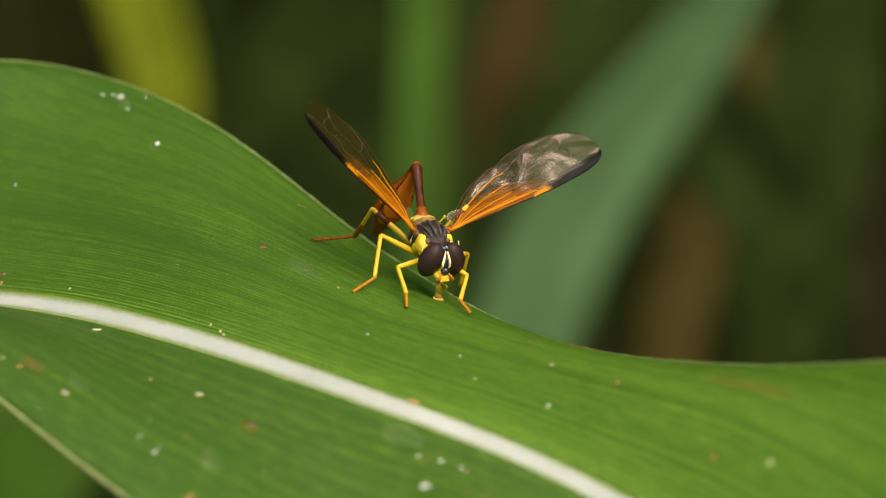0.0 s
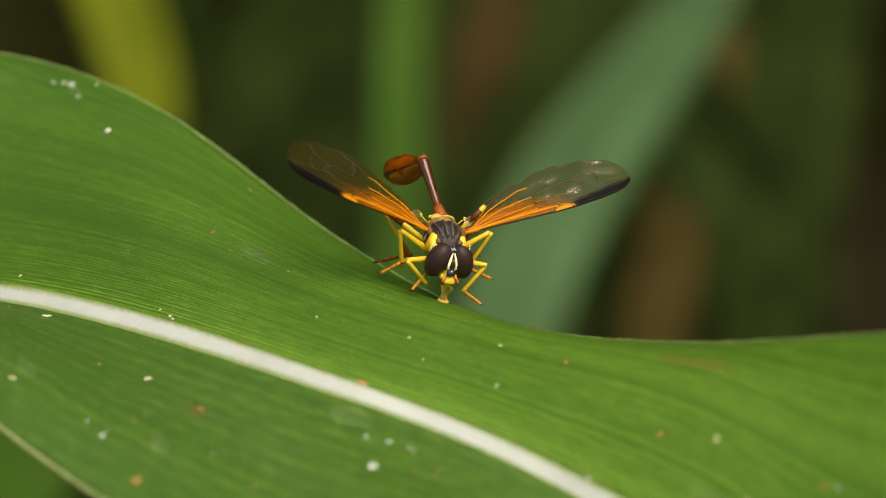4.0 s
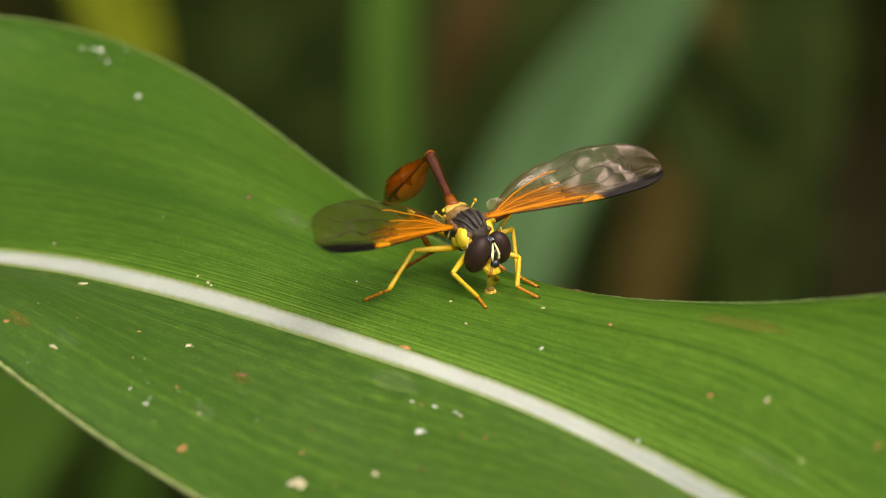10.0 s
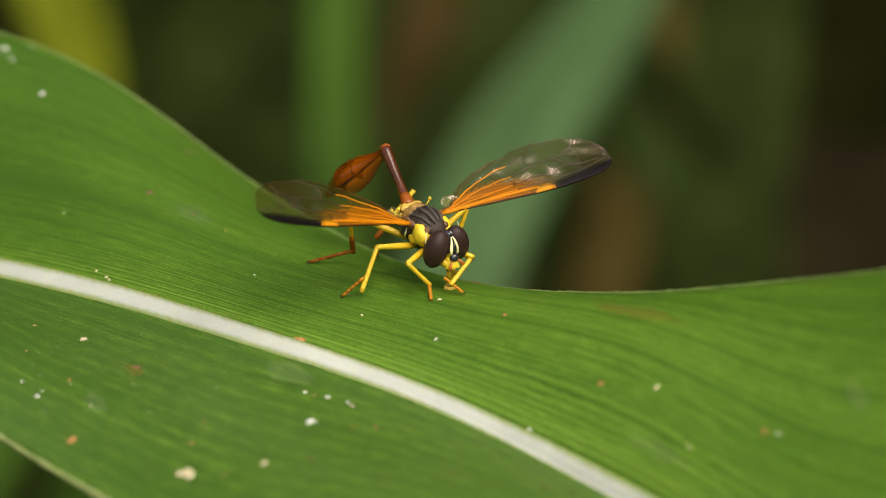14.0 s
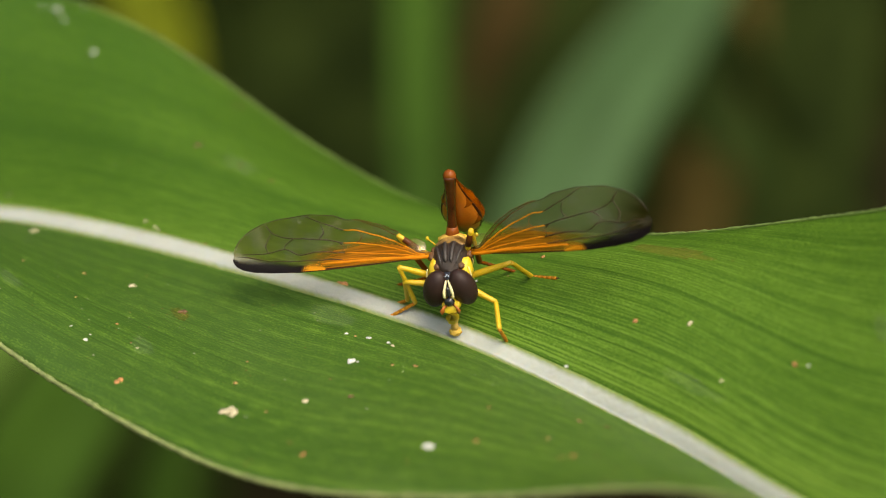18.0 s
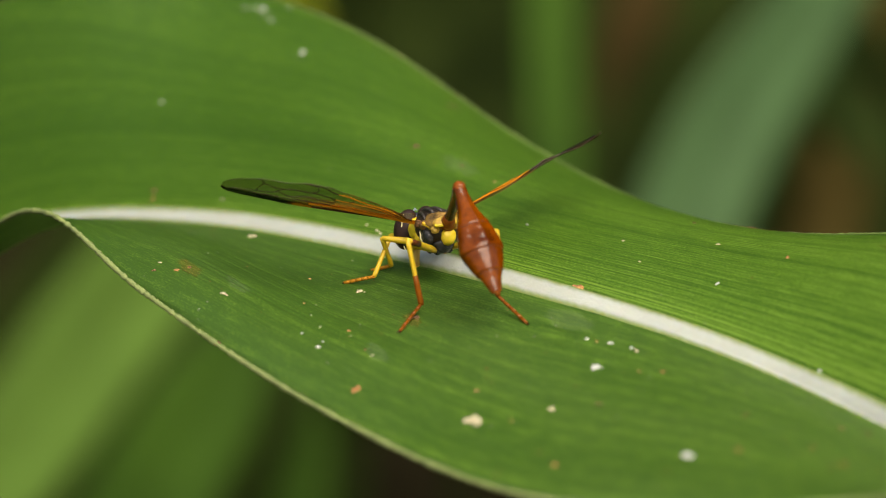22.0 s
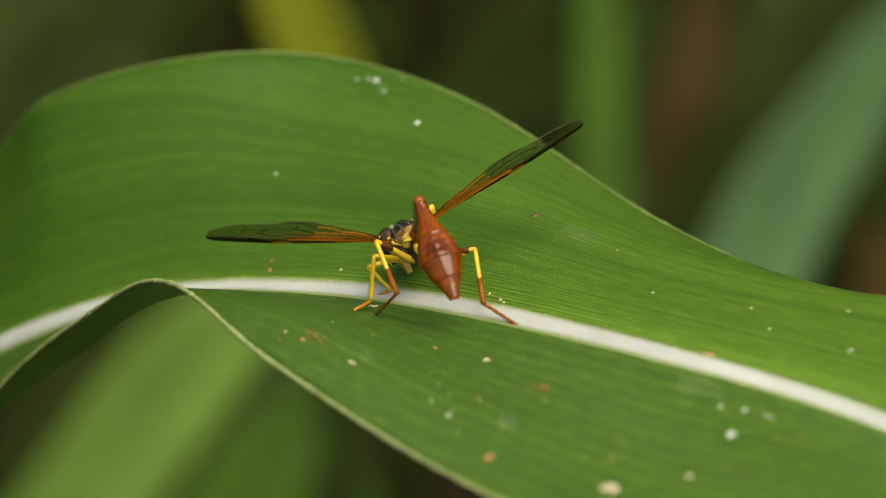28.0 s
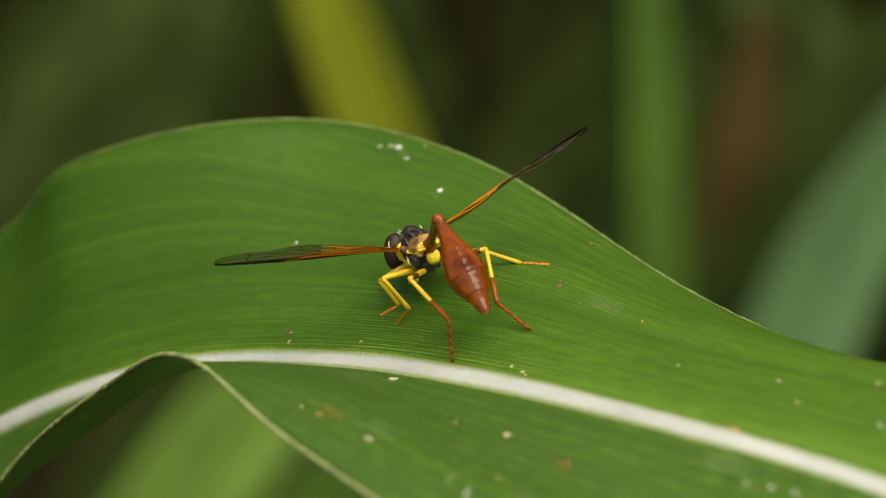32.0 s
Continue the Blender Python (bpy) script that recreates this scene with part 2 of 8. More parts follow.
YELLOW = mat("yellow_chitin", (0.62, 0.45, 0.025), 0.45, 0.12, 1500, 0.15, sss=0.15)
YELLOW_LEG = mat("yellow_leg", (0.54, 0.36, 0.016), 0.45, 0.15, 1500, 0.2, sss=0.15)
ORANGE = mat("orange_chitin", (0.36, 0.105, 0.012), 0.4, 0.2, 1500, 0.15)
RUST = mat("rust_chitin", (0.042, 0.007, 0.001), 0.11, 0.2, 420, 0.03, second=(0.21, 0.047, 0.001), spec=0.26)
RUST_PALE = mat("pale_rust_seam", (0.30, 0.085, 0.022), 0.25, 0.2, 900, 0.1, spec=0.3)
TARSUS = mat("tarsus_orange", (0.40, 0.165, 0.014), 0.5, 0.25, 1500, 0.15, spec=0.15)
RUST_DARK = mat("dark_rust", (0.035, 0.008, 0.003), 0.3, 0.35, 900, 0.12, spec=0.25)
BROWN_LEG = mat("brown_leg", (0.18, 0.052, 0.004), 0.3, 0.3, 1200, 0.15, spec=0.15)
BAND_BROWN = mat("band_brown", (0.075, 0.020, 0.004), 0.4, 0.3, 1200, 0.1, spec=0.2)
STALK_BROWN = mat("stalk_brown", (0.032, 0.008, 0.002), 0.18, 0.3, 700, 0.06, second=(0.085, 0.020, 0.003), spec=0.4, coat=0.15)
ELBOW = mat("elbow_orange", (0.20, 0.050, 0.005), 0.3, 0.25, 1500, 0.1, spec=0.3)
AMBER_BELLY = mat("amber_belly", (0.34, 0.092, 0.006), 0.3, 0.2, 900, 0.1, sss=0.2)
BLACK = mat("black_gloss", (0.012, 0.012, 0.016), 0.15, 0.2, 2000, 0.0, coat=0.5)
SILVER_BLACK = mat("shiny_black", (0.03, 0.035, 0.05), 0.12, 0.3, 3000, 0.0, coat=1.0, second=(0.3, 0.36, 0.45))
CREAM = mat("cream_face", (0.80, 0.72, 0.38), 0.5, 0.1, 2000, 0.1)


def let_through(m, share):
    """Lets part of the daylight shine through a thin coloured piece."""
    n, l = m.node_tree.nodes, m.node_tree.links
    b = n["Principled BSDF"]
    out = n["Material Output"].inputs["Surface"]
    tr = n.new("ShaderNodeBsdfTranslucent")
    gm = n.new("ShaderNodeGamma")
    gm.inputs["Gamma"].default_value = 0.6
    l.new(b.inputs["Base Color"].links[0].from_socket, gm.inputs["Color"])
    l.new(gm.outputs["Color"], tr.inputs["Color"])
    mix = n.new("ShaderNodeMixShader")
    mix.inputs[0].default_value = share
    old = [k for k in l if k.from_node == b][0].to_socket
    l.new(b.outputs[0], mix.inputs[1])
    l.new(tr.outputs[0], mix.inputs[2])
    l.new(mix.outputs[0], old)
    return m


def wing_material(name, color, clear, rough=0.12, gloss=0.0):
    """A tinted membrane: part clear, part coloured, with glossy patches where the film lies crinkled."""
    m = bpy.data.materials.new(name)
    m.use_nodes = True
    nt = m.node_tree
    n, l = nt.nodes, nt.links
    b = n["Principled BSDF"]
    b.inputs["Base Color"].default_value = (*color, 1)
    b.inputs["Roughness"].default_value = max(rough, 0.25)
    b.inputs["Specular IOR Level"].default_value = 0.1
    tc = n.new("ShaderNodeTexCoord")
    tx = n.new("ShaderNodeTexNoise")
    tx.inputs["Scale"].default_value = 820.0
    tx.inputs["Detail"].default_value = 1.0
    l.new(tc.outputs["Object"], tx.inputs["Vector"])
    t = n.new("ShaderNodeBsdfTransparent")
    t.inputs["Color"].default_value = tuple(min(1.0, 0.74 + 2.0 * x) for x in color) + (1,)
    mix = n.new("ShaderNodeMixShader")
    mix.inputs[0].default_value = 1 - clear
    l.new(t.outputs[0], mix.inputs[1])
    l.new(b.outputs[0], mix.inputs[2])
    last = mix
    if gloss:
        g = n.new("ShaderNodeBsdfGlossy")
        g.inputs["Roughness"].default_value = rough
        g.inputs["Color"].default_value = (0.95, 0.76, 0.80, 1)
        bp = n.new("ShaderNodeBump")
        bp.inputs["Strength"].default_value = 0.55
        bp.inputs["Distance"].default_value = 0.0003
        l.new(tx.outputs["Fac"], bp.inputs["Height"])
        l.new(bp.outputs["Normal"], g.inputs["Normal"])
        ramp = n.new("ShaderNodeValToRGB")
        ramp.color_ramp.elements[0].position, ramp.color_ramp.elements[0].color = 0.49, (gloss * 0.12, gloss * 0.12, gloss * 0.12, 1)
        ramp.color_ramp.elements[1].position, ramp.color_ramp.elements[1].color = 0.60, (gloss, gloss, gloss, 1)
        l.new(tx.outputs["Fac"], ramp.inputs["Fac"])
        last = n.new("ShaderNodeMixShader")
        l.new(ramp.outputs["Color"], last.inputs[0])
        l.new(mix.outputs[0], last.inputs[1])
        l.new(g.outputs[0], last.inputs[2])
    l.new(last.outputs[0], n["Material Output"].inputs["Surface"])
    return m


def stained_wing(name, color, strength, c0, c1, a0, a1, streak):
    """Pigment in the membrane that thins out towards the trailing side (c) and along the span (a), in streaks."""
    m = bpy.data.materials.new(name)
    m.use_nodes = True
    nt = m.node_tree
    n, l = nt.nodes, nt.links
    b = n["Principled BSDF"]
    b.inputs["Roughness"].default_value = 0.4
    b.inputs["Specular IOR Level"].default_value = 0.06
    uv = n.new("ShaderNodeUVMap")
    uv.uv_map = "wing"
    sep = n.new("ShaderNodeSeparateXYZ")
    l.new(uv.outputs[0], sep.inputs[0])
    comb = n.new("ShaderNodeCombineXYZ")
    l.new(math_node(nt, "MULTIPLY", sep.outputs[0], 3.2), comb.inputs[0])
    l.new(math_node(nt, "MULTIPLY", sep.outputs[1], 13.0), comb.inputs[1])
    tx = n.new("ShaderNodeTexNoise")
    tx.inputs["Scale"].default_value = 1.0
    tx.inputs["Detail"].default_value = 3.0
    l.new(comb.outputs[0], tx.inputs["Vector"])

    def fade(x, lo, hi):
        r = n.new("ShaderNodeMapRange")
        r.interpolation_type = "SMOOTHSTEP"
        r.inputs["From Min"].default_value, r.inputs["From Max"].default_value = lo, hi
        r.inputs["To Min"].default_value, r.inputs["To Max"].default_value = 1.0, 0.0
        l.new(x, r.inputs["Value"])
        return r.outputs[0]
    fac = math_node(nt, "MULTIPLY", fade(sep.outputs[1], c0, c1), fade(sep.outputs[0], a0, a1))
    wob = math_node(nt, "MULTIPLY_ADD", fade(tx.outputs["Fac"], 0.66, 0.36), streak, 1.0 - streak)
    fac = math_node(nt, "MULTIPLY", math_node(nt, "MULTIPLY", fac, wob), strength)
    ramp = n.new("ShaderNodeValToRGB")
    ramp.color_ramp.elements[0].position, ramp.color_ramp.elements[0].color = 0.35, (*[x * 0.55 for x in color], 1)
    ramp.color_ramp.elements[1].position, ramp.color_ramp.elements[1].color = 0.68, (*[min(1, x * 1.25) for x in color], 1)
    l.new(tx.outputs["Fac"], ramp.inputs["Fac"])
    l.new(ramp.outputs["Color"], b.inputs["Base Color"])
    t = n.new("ShaderNodeBsdfTransparent")
    mix = n.new("ShaderNodeMixShader")
    l.new(fac, mix.inputs[0])
    l.new(t.outputs[0], mix.inputs[1])
    l.new(b.outputs[0], mix.inputs[2])
    l.new(mix.outputs[0], n["Material Output"].inputs["Surface"])
    return m


MEMBRANE = wing_material("wing_membrane", (0.050, 0.040, 0.008), 0.81, 0.13, 0.024)
AMBER = let_through(stained_wing("wing_amber", (0.56, 0.175, 0.009), 0.95, 0.50, 1.0, 0.40, 0.70, 0.26), 0.6)
DARK_TIP = stained_wing("wing_dark_tip", (0.006, 0.004, 0.005), 0.98, 0.22, 0.95, 0.97, 1.2, 0.10)
COSTA = mat("wing_dark_edge", (0.040, 0.013, 0.003), 0.5, 0.3, 1500, 0.0, spec=0.10)
AMBER_SPOT = stained_wing("wing_amber_spot", (0.56, 0.22, 0.012), 0.92, 0.35, 1.0, 0.60, 0.66, 0.25)
LOBE = wing_material("wing_lobe", (0.22, 0.17, 0.07), 0.86, 0.2, 0.05)
VEIN = mat("wing_vein", (0.030, 0.014, 0.006), 0.4, 0.2, 1500, 0.0)
VEIN_BROWN = let_through(mat("wing_vein_brown", (0.10, 0.038, 0.008), 0.4, 0.2, 1500, 0.0, spec=0.15), 0.12)
VEIN_AMBER = let_through(mat("wing_vein_amber", (0.76, 0.28, 0.014), 0.4, 0.2, 1500, 0.0, spec=0.15), 0.5)


# ---- building helpers ----
def mesh_of(name, bm, material, smooth=True):
    me = bpy.data.meshes.new(name)
    bm.normal_update()
    bm.to_mesh(me)
    bm.free()
    if smooth:
        me.polygons.foreach_set("use_smooth", [True] * len(me.polygons))
    me.materials.append(material)
    return me


def part(name, bm, material, parent, label="", smooth=True):
    ob = new(name, mesh_of(name, bm, material, smooth))
    ob.parent = parent
    if label:
        ob["label"] = label
    return ob


def thing(name, label, category, group="", kind=""):
    return tagged(new(name), label, category, group, kind)


def spline(points, u):
    """Smooth curve through evenly spaced stations, 0 <= u <= 1 (Catmull-Rom)."""
    n = len(points) - 1
    x = min(max(u, 0.0), 1.0) * n
    i = min(int(x), n - 1)
    f = x - i
    p = [Vector(points[min(max(i + k, 0), n)]) for k in (-1, 0, 1, 2)]
    if i == 0:
        p[0] = 2 * p[1] - p[2]
    if i == n - 1:
        p[3] = 2 * p[2] - p[1]
    return 0.5 * (2 * p[1] + (p[2] - p[0]) * f + (2 * p[0] - 5 * p[1] + 4 * p[2] - p[3]) * f * f + (3 * p[1] - p[0] - 3 * p[2] + p[3]) * f ** 3)


def tube(path, radii, sides=8, flat=1.0):
    """A closed tube along a path, with a radius at each point; flat squeezes it across."""
    bm = bmesh.new()
    rings = []
    for i, p in enumerate(path):
        p = Vector(p)
        d = (Vector(path[min(i + 1, len(path) - 1)]) - Vector(path[max(i - 1, 0)])).normalized()
        side = d.cross(Vector((0, 0, 1)))
        if side.length < 1e-4:
            side = d.cross(Vector((0, 1, 0)))
        side.normalize()
        up = side.cross(d).normalized()
        rings.append([bm.verts.new(p + radii[i] * (math.cos(a) * side * flat + math.sin(a) * up)) for a in (2 * math.pi * k / sides for k in range(sides))])
    for a, b in zip(rings, rings[1:]):
        for k in range(sides):
            bm.faces.new((a[k], a[(k + 1) % sides], b[(k + 1) % sides], b[k]))
    bm.faces.new(rings[0][::-1])
    bm.faces.new(rings[-1])
    return bm


def ball(center, size, seg=20, rings=12, turn=None):
    """An ellipsoid with the given half-axes."""
    bm = bmesh.new()
    bmesh.ops.create_uvsphere(bm, u_segments=seg, v_segments=rings, radius=1.0)
    m = Matrix.Translation(center) @ (turn or Matrix()) @ Matrix.Diagonal((*size, 1))
    bm.transform(m)
    return bm


def merge(*bms):
    out = bmesh.new()
    for b in bms:
        tmp = bpy.data.meshes.new("tmp")
        b.to_mesh(tmp)
        b.free()
        out.from_mesh(tmp)
        bpy.data.meshes.remove(tmp)
    return out


# ---- the maize leaf: guide curves in millimetres ----
RIB_LINE = [(-63.8, 31.3, -20.4), (-53.9, 26.3, -13.9), (-43.9, 20.8, -7.9), (-34.1, 15.2, -3.7), (-23.6, 9.1, -1.3), (-13.8, 1.8, 0.3), (-3.7, -6.1, 1.0), (6.6, -12.9, 0.2), (16.1, -21.8, -0.7), (25.4, -32.5, -1.0), (36.1, -40.5, 1.6), (46.0, -48.8, 4.0)]
FAR_EDGE = [(-59.3, 42.1, -8.4), (-51.0, 37.9, -2.0), (-45.3, 33.9, 3.6), (-34.6, 31.0, 7.0), (-24.9, 30.6, 6.7), (-15.0, 24.8, 5.1), (-3.0, 17.0, -0.6), (6.7, 5.9, -0.8), (16.3, -5.6, 3.4), (26.7, -14.9, 8.7), (36.9, -25.4, 15.3), (47.4, -36.5, 20.4)]
NEAR_EDGE = [(-57.2, 18.7, -25.5), (-46.9, 13.7, -10.1), (-37.8, 7.9, -1.4), (-31.6, 0.6, 3.4), (-24.6, -8.4, 2.4), (-14.5, -18.2, 0.4), (-4.6, -27.4, 0.5), (5.2, -32.9, 2.5), (15.9, -38.5, 5.9), (25.4, -47.5, 8.3), (35.1, -55.6, 10.9), (44.9, -63.9, 13.4)]
BULGE = [(-2.04, -3.62), (-2.04, -3.50), (-1.93, -2.64), (-1.52, -0.38), (-0.60, 2.23), (0.21, 1.10), (1.55, -0.06), (2.41, 0.43), (2.54, -0.62), (1.20, -0.88), (0.09, -1.04), (-1.03, -1.10)]


def leaf_point(u, v):
    """Place on the blade's upper face in millimetres: u along 0..1, v across -1 (near edge) .. 0 (midrib) .. 1 (far edge)."""
    r = spline(RIB_LINE, u)
    e = spline(FAR_EDGE if v >= 0 else NEAR_EDGE, u)
    b = spline([(f, n, 0) for f, n in BULGE], u)
    w = abs(v)
    # the near half lies flat beside the midrib before it swells
    up = 4 * w * (1 - w) * b.x if v >= 0 else 4 * w * (1 - w) * min(b.y, 0) + 5.1 * w * w * (1 - w) * max(b.y, 0)
    return r.lerp(e, w) + Vector((0, 0, up))


def leaf_normal(u, v):
    sgn = -1 if v > 0.5 else 1
    du = leaf_point(min(u + 0.004, 1), v) - leaf_point(max(u - 0.004, 0), v)
    dv = (leaf_point(u, v + 0.03 * sgn) - leaf_point(u, v)) * sgn if abs(v) < 0.95 else leaf_point(u, v) - leaf_point(u, v * 0.96)
    n = du.cross(dv).normalized()
    return n if n.z > -0.3 else -n


def blade_sheet(nu=260, nv=30, thick=0.16):
    bm = bmesh.new()
    uvl = bm.loops.layers.uv.new("blade")
    vs = [math.copysign((abs(k) / nv) ** 1.5, k) for k in range(-nv, nv + 1)]
    top, low, uvs = [], [], {}
    for i in range(nu + 1):
        u = i / nu
        row, row2 = [], []
        for v in vs:
            p = leaf_point(u, v)
            wid = (spline(FAR_EDGE if v >= 0 else NEAR_EDGE, u) - spline(RIB_LINE, u)).length
            # slow ripples of the blade and fine ridges over the larger veins
            p.z += 0.10 * noise.noise(Vector((u * 9, v * 5, 0)))
            nrm = leaf_normal(u, v)
            thin = thick * (1 - 0.6 * abs(v))
            a, b2 = bm.verts.new(p * MM), bm.verts.new((p - nrm * thin) * MM)
            uvs[a] = uvs[b2] = (u * 118, v * wid)
            row.append(a)
            row2.append(b2)
        top.append(row)
        low.append(row2)

    def quad(*q):
        f = bm.faces.new(q)
        for lp in f.loops:
            lp[uvl].uv = uvs[lp.vert]
    m = len(vs) - 1
    for i in range(nu):
        for k in range(m):
            quad(top[i][k], top[i + 1][k], top[i + 1][k + 1], top[i][k + 1])
            quad(low[i][k], low[i][k + 1], low[i + 1][k + 1], low[i + 1][k])
        quad(top[i][0], low[i][0], low[i + 1][0], top[i + 1][0])
        quad(top[i][m], top[i + 1][m], low[i + 1][m], low[i][m])
    for i in (0, nu):
        for k in range(m):
            q = (top[i][k], top[i][k + 1], low[i][k + 1], low[i][k])
            quad(*(q if i == 0 else q[::-1]))
    return bm


def rib_strip(nu=260):
    """The white midrib, a shallow raised band."""
    bm = bmesh.new()
    uvl = bm.loops.layers.uv.new("blade")
    at = {}
    rows = []
    for i in range(nu + 1):
        u = i / nu
        side = min(max((u - 0.30) / 0.45, 0.0), 1.0)
        thin = min(max((0.34 - u) / 0.12, 0.0), 1.0)
        half, mid = 1.57 - 0.94 * side - 0.4 * thin, -0.02 + 0.42 * side + 0.15 * thin
        row = []
        for k in range(-6, 7):
            a = k / 6
            edge = FAR_EDGE if a * half + mid >= 0 else NEAR_EDGE
            wid = (spline(edge, u) - spline(RIB_LINE, u)).length
            wob = 1 + 0.05 * noise.noise(Vector((u * 60, a * 2, 5)))
            v = (a * half * wob + mid) / wid
            p = leaf_point(u, v) + leaf_normal(u, v) * (0.10 * (1 - a * a) + (0.06 if abs(k) < 6 else -0.03))
            p.z += 0.10 * noise.noise(Vector((u * 9, v * 5, 0)))
            row.append(bm.verts.new(p * MM))
            at[row[-1]] = (u * 118, a)
        rows.append(row)
    for a, b in zip(rows, rows[1:]):
        for k in range(12):
            f = bm.faces.new((a[k], b[k], b[k + 1], a[k + 1]))
            for lp in f.loops:
                lp[uvl].uv = at[lp.vert]
    return bm


def margin_tube(v, seed, thick):
    rng = random.Random(seed)
    path, rad = [], []
    for i in range(901):
        u = i / 900
        p = leaf_point(u, v)
        p.z += 0.10 * noise.noise(Vector((u * 9, v * 5, 0)))
        path.append(p * MM)
        rad.append(thick * (0.6 + 0.8 * rng.random()) * MM)
    return tube(path, rad, 6)


def margin_hairs(v, count, seed, length):
    """Short stiff hairs that stand out from the blade's edge."""
    rng = random.Random(seed)
    bm = bmesh.new()
    for _ in range(count):
        u = rng.uniform(0.02, 0.98)
        p = leaf_point(u, v)
        p.z += 0.10 * noise.noise(Vector((u * 9, v * 5, 0)))
        along = (leaf_point(u + 0.004, v) - p).normalized()
        out = (p - leaf_point(u, v * 0.97)).normalized()
        tip = (out + along * rng.uniform(-0.2, 1.0) + leaf_normal(u, v * 0.99) * rng.uniform(-0.5, 0.7)).normalized()
        w = rng.uniform(0.02, 0.045)
        a = tip.orthogonal().normalized()
        b = tip.cross(a)
        ring = [bm.verts.new((p + (a * math.cos(k) + b * math.sin(k)) * w) * MM) for k in (0, 2.1, 4.2)]
        end = bm.verts.new((p + tip * length * rng.uniform(0.45, 1.25)) * MM)
        for k in range(3):
            bm.faces.new((ring[k], ring[(k + 1) % 3], end))
    return bm


leaf = thing("maize_leaf", "broad green maize leaf with white midrib and undulating edge", "leaf")
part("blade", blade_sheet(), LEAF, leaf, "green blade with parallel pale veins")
part("midrib", rib_strip(), RIB, leaf, "raised white midrib")
part("margin", margin_tube(1.0, 1, 0.085), FAR_MARGIN, leaf, "thin pale yellow-green leaf edge")
part("margin", margin_tube(-1.0, 2, 0.145), MARGIN, leaf, "thin pale yellow-green leaf edge")
tagged(part("edge_hairs", margin_hairs(-1.0, 2000, 21, 0.30), MARGIN, leaf, "short pale hairs along the leaf edge"), kind="stuff")
tagged(part("edge_hairs", margin_hairs(1.0, 900, 22, 0.12), FAR_MARGIN, leaf, "short pale hairs along the leaf edge"), kind="stuff")

# ---- crumbs and stains stuck to the blade: u, v, size in millimetres ----
def crumb(u, v, size, seed, flat=0.28, bits=6):
    bits = bits if size < 1 else 12
    rng = random.Random(seed)
    n, c = leaf_normal(u, v), leaf_point(u, v)
    c.z += 0.10 * noise.noise(Vector((u * 9, v * 5, 0)))
    lumps = []
    for k in range(bits):
        off = Vector((rng.uniform(-1, 1), rng.uniform(-1, 1), 0)) * size * 0.46 * (k > 0)
        off -= n * off.dot(n)
        b = bmesh.new()
        bmesh.ops.create_icosphere(b, subdivisions=2, radius=1.0)
        r = size * ((0.34 if size < 1 else 0.2) if k == 0 else rng.uniform(0.08, 0.24 if size < 1 else 0.18))
        for vt in b.verts:
            vt.co *= r * (1 + 0.75 * noise.noise(vt.co * 2.4 + Vector((seed, k, 0))))
            vt.co = vt.co - n * vt.co.dot(n) * (1 - flat)
            vt.co += c + off + n * r * flat * 0.5
        lumps.append(b)
    bm = merge(*lumps)
    bm.transform(Matrix.Scale(MM, 4))
    return bm


CRUMBS = {
    "white": [(0.3937, 0.939, 0.50), (0.4210, 0.790, 0.55), (0.5815, -0.333, 0.80), (0.4424, -0.742, 0.24), (0.5868, -0.183, 0.42), (0.3300, 0.525, 0.24), (0.6376, 0.267, 0.28), (0.5440, 0.283, 0.20), (0.4513, -0.764, 0.42), (0.6239, -0.752, 0.80), (0.3819, 0.929, 0.28), (0.3892, 0.941, 0.25), (0.3996, 0.899, 0.30), (0.4118, 0.979, 0.20), (0.5970, -0.175, 0.30), (0.4528, -0.725, 0.20), (0.7965, 0.415, 0.25), (0.6832, 0.068, 0.30), (0.5763, -0.191, 0.30)],
    "cream": [(0.5269, -0.752, 1.05), (0.5632, -0.587, 0.55), (0.4638, -0.325, 0.65), (0.3955, -0.142, 0.80), (0.4771, -0.667, 0.22), (0.6403, 0.517, 0.28), (0.7448, 0.405, 0.38), (0.5991, -0.186, 0.30), (0.4764, 1.000, 0.40), (0.5999, 0.259, 0.22), (0.3681, -0.835, 0.25), (0.4608, 0.087, 0.22), (0.4035, -0.792, 0.45), (0.5305, -0.742, 0.70), (0.4686, 0.065, 0.25), (0.7578, 0.253, 0.25), (0.5922, 0.351, 0.25), (0.4667, 0.072, 0.30), (0.3718, 0.104, 0.25)],
    "orange": [(0.6859, -0.656, 0.50), (0.7907, 0.404, 0.36), (0.6738, 0.533, 0.36), (0.4718, -0.867, 0.48), (0.3287, 0.096, 0.40), (0.5708, 0.050, 0.85), (0.4638, -0.600, 0.28), (0.4740, -0.853, 0.35), (0.6117, -0.274, 0.30), (0.3777, -0.827, 0.38), (0.4735, -0.846, 0.40), (0.6450, -0.681, 0.42), (0.5670, -0.847, 0.45), (0.7190, 0.336, 0.40), (0.7906, 0.406, 0.40)],
    "brown": [(0.4932, -0.367, 0.60), (0.3835, -0.767, 0.35), (0.6296, 0.683, 0.40), (0.5092, 0.483, 0.35), (0.4056, -1.000, 0.50), (0.6615, 0.932, 0.60), (0.5036, 0.996, 0.35), (0.3499, -1.000, 0.30), (0.6067, -0.021, 0.25), (0.6886, -0.273, 0.45), (0.7017, -0.197, 0.40), (0.4866, 0.503, 0.50), (0.5040, 0.891, 0.35), (0.3295, 0.138, 0.50), (0.5012, 0.875, 0.35), (0.6041, 0.015, 0.30), (0.5843, -0.523, 0.40), (0.4043, -1.000, 0.30), (0.3662, -0.887, 0.30)],
}
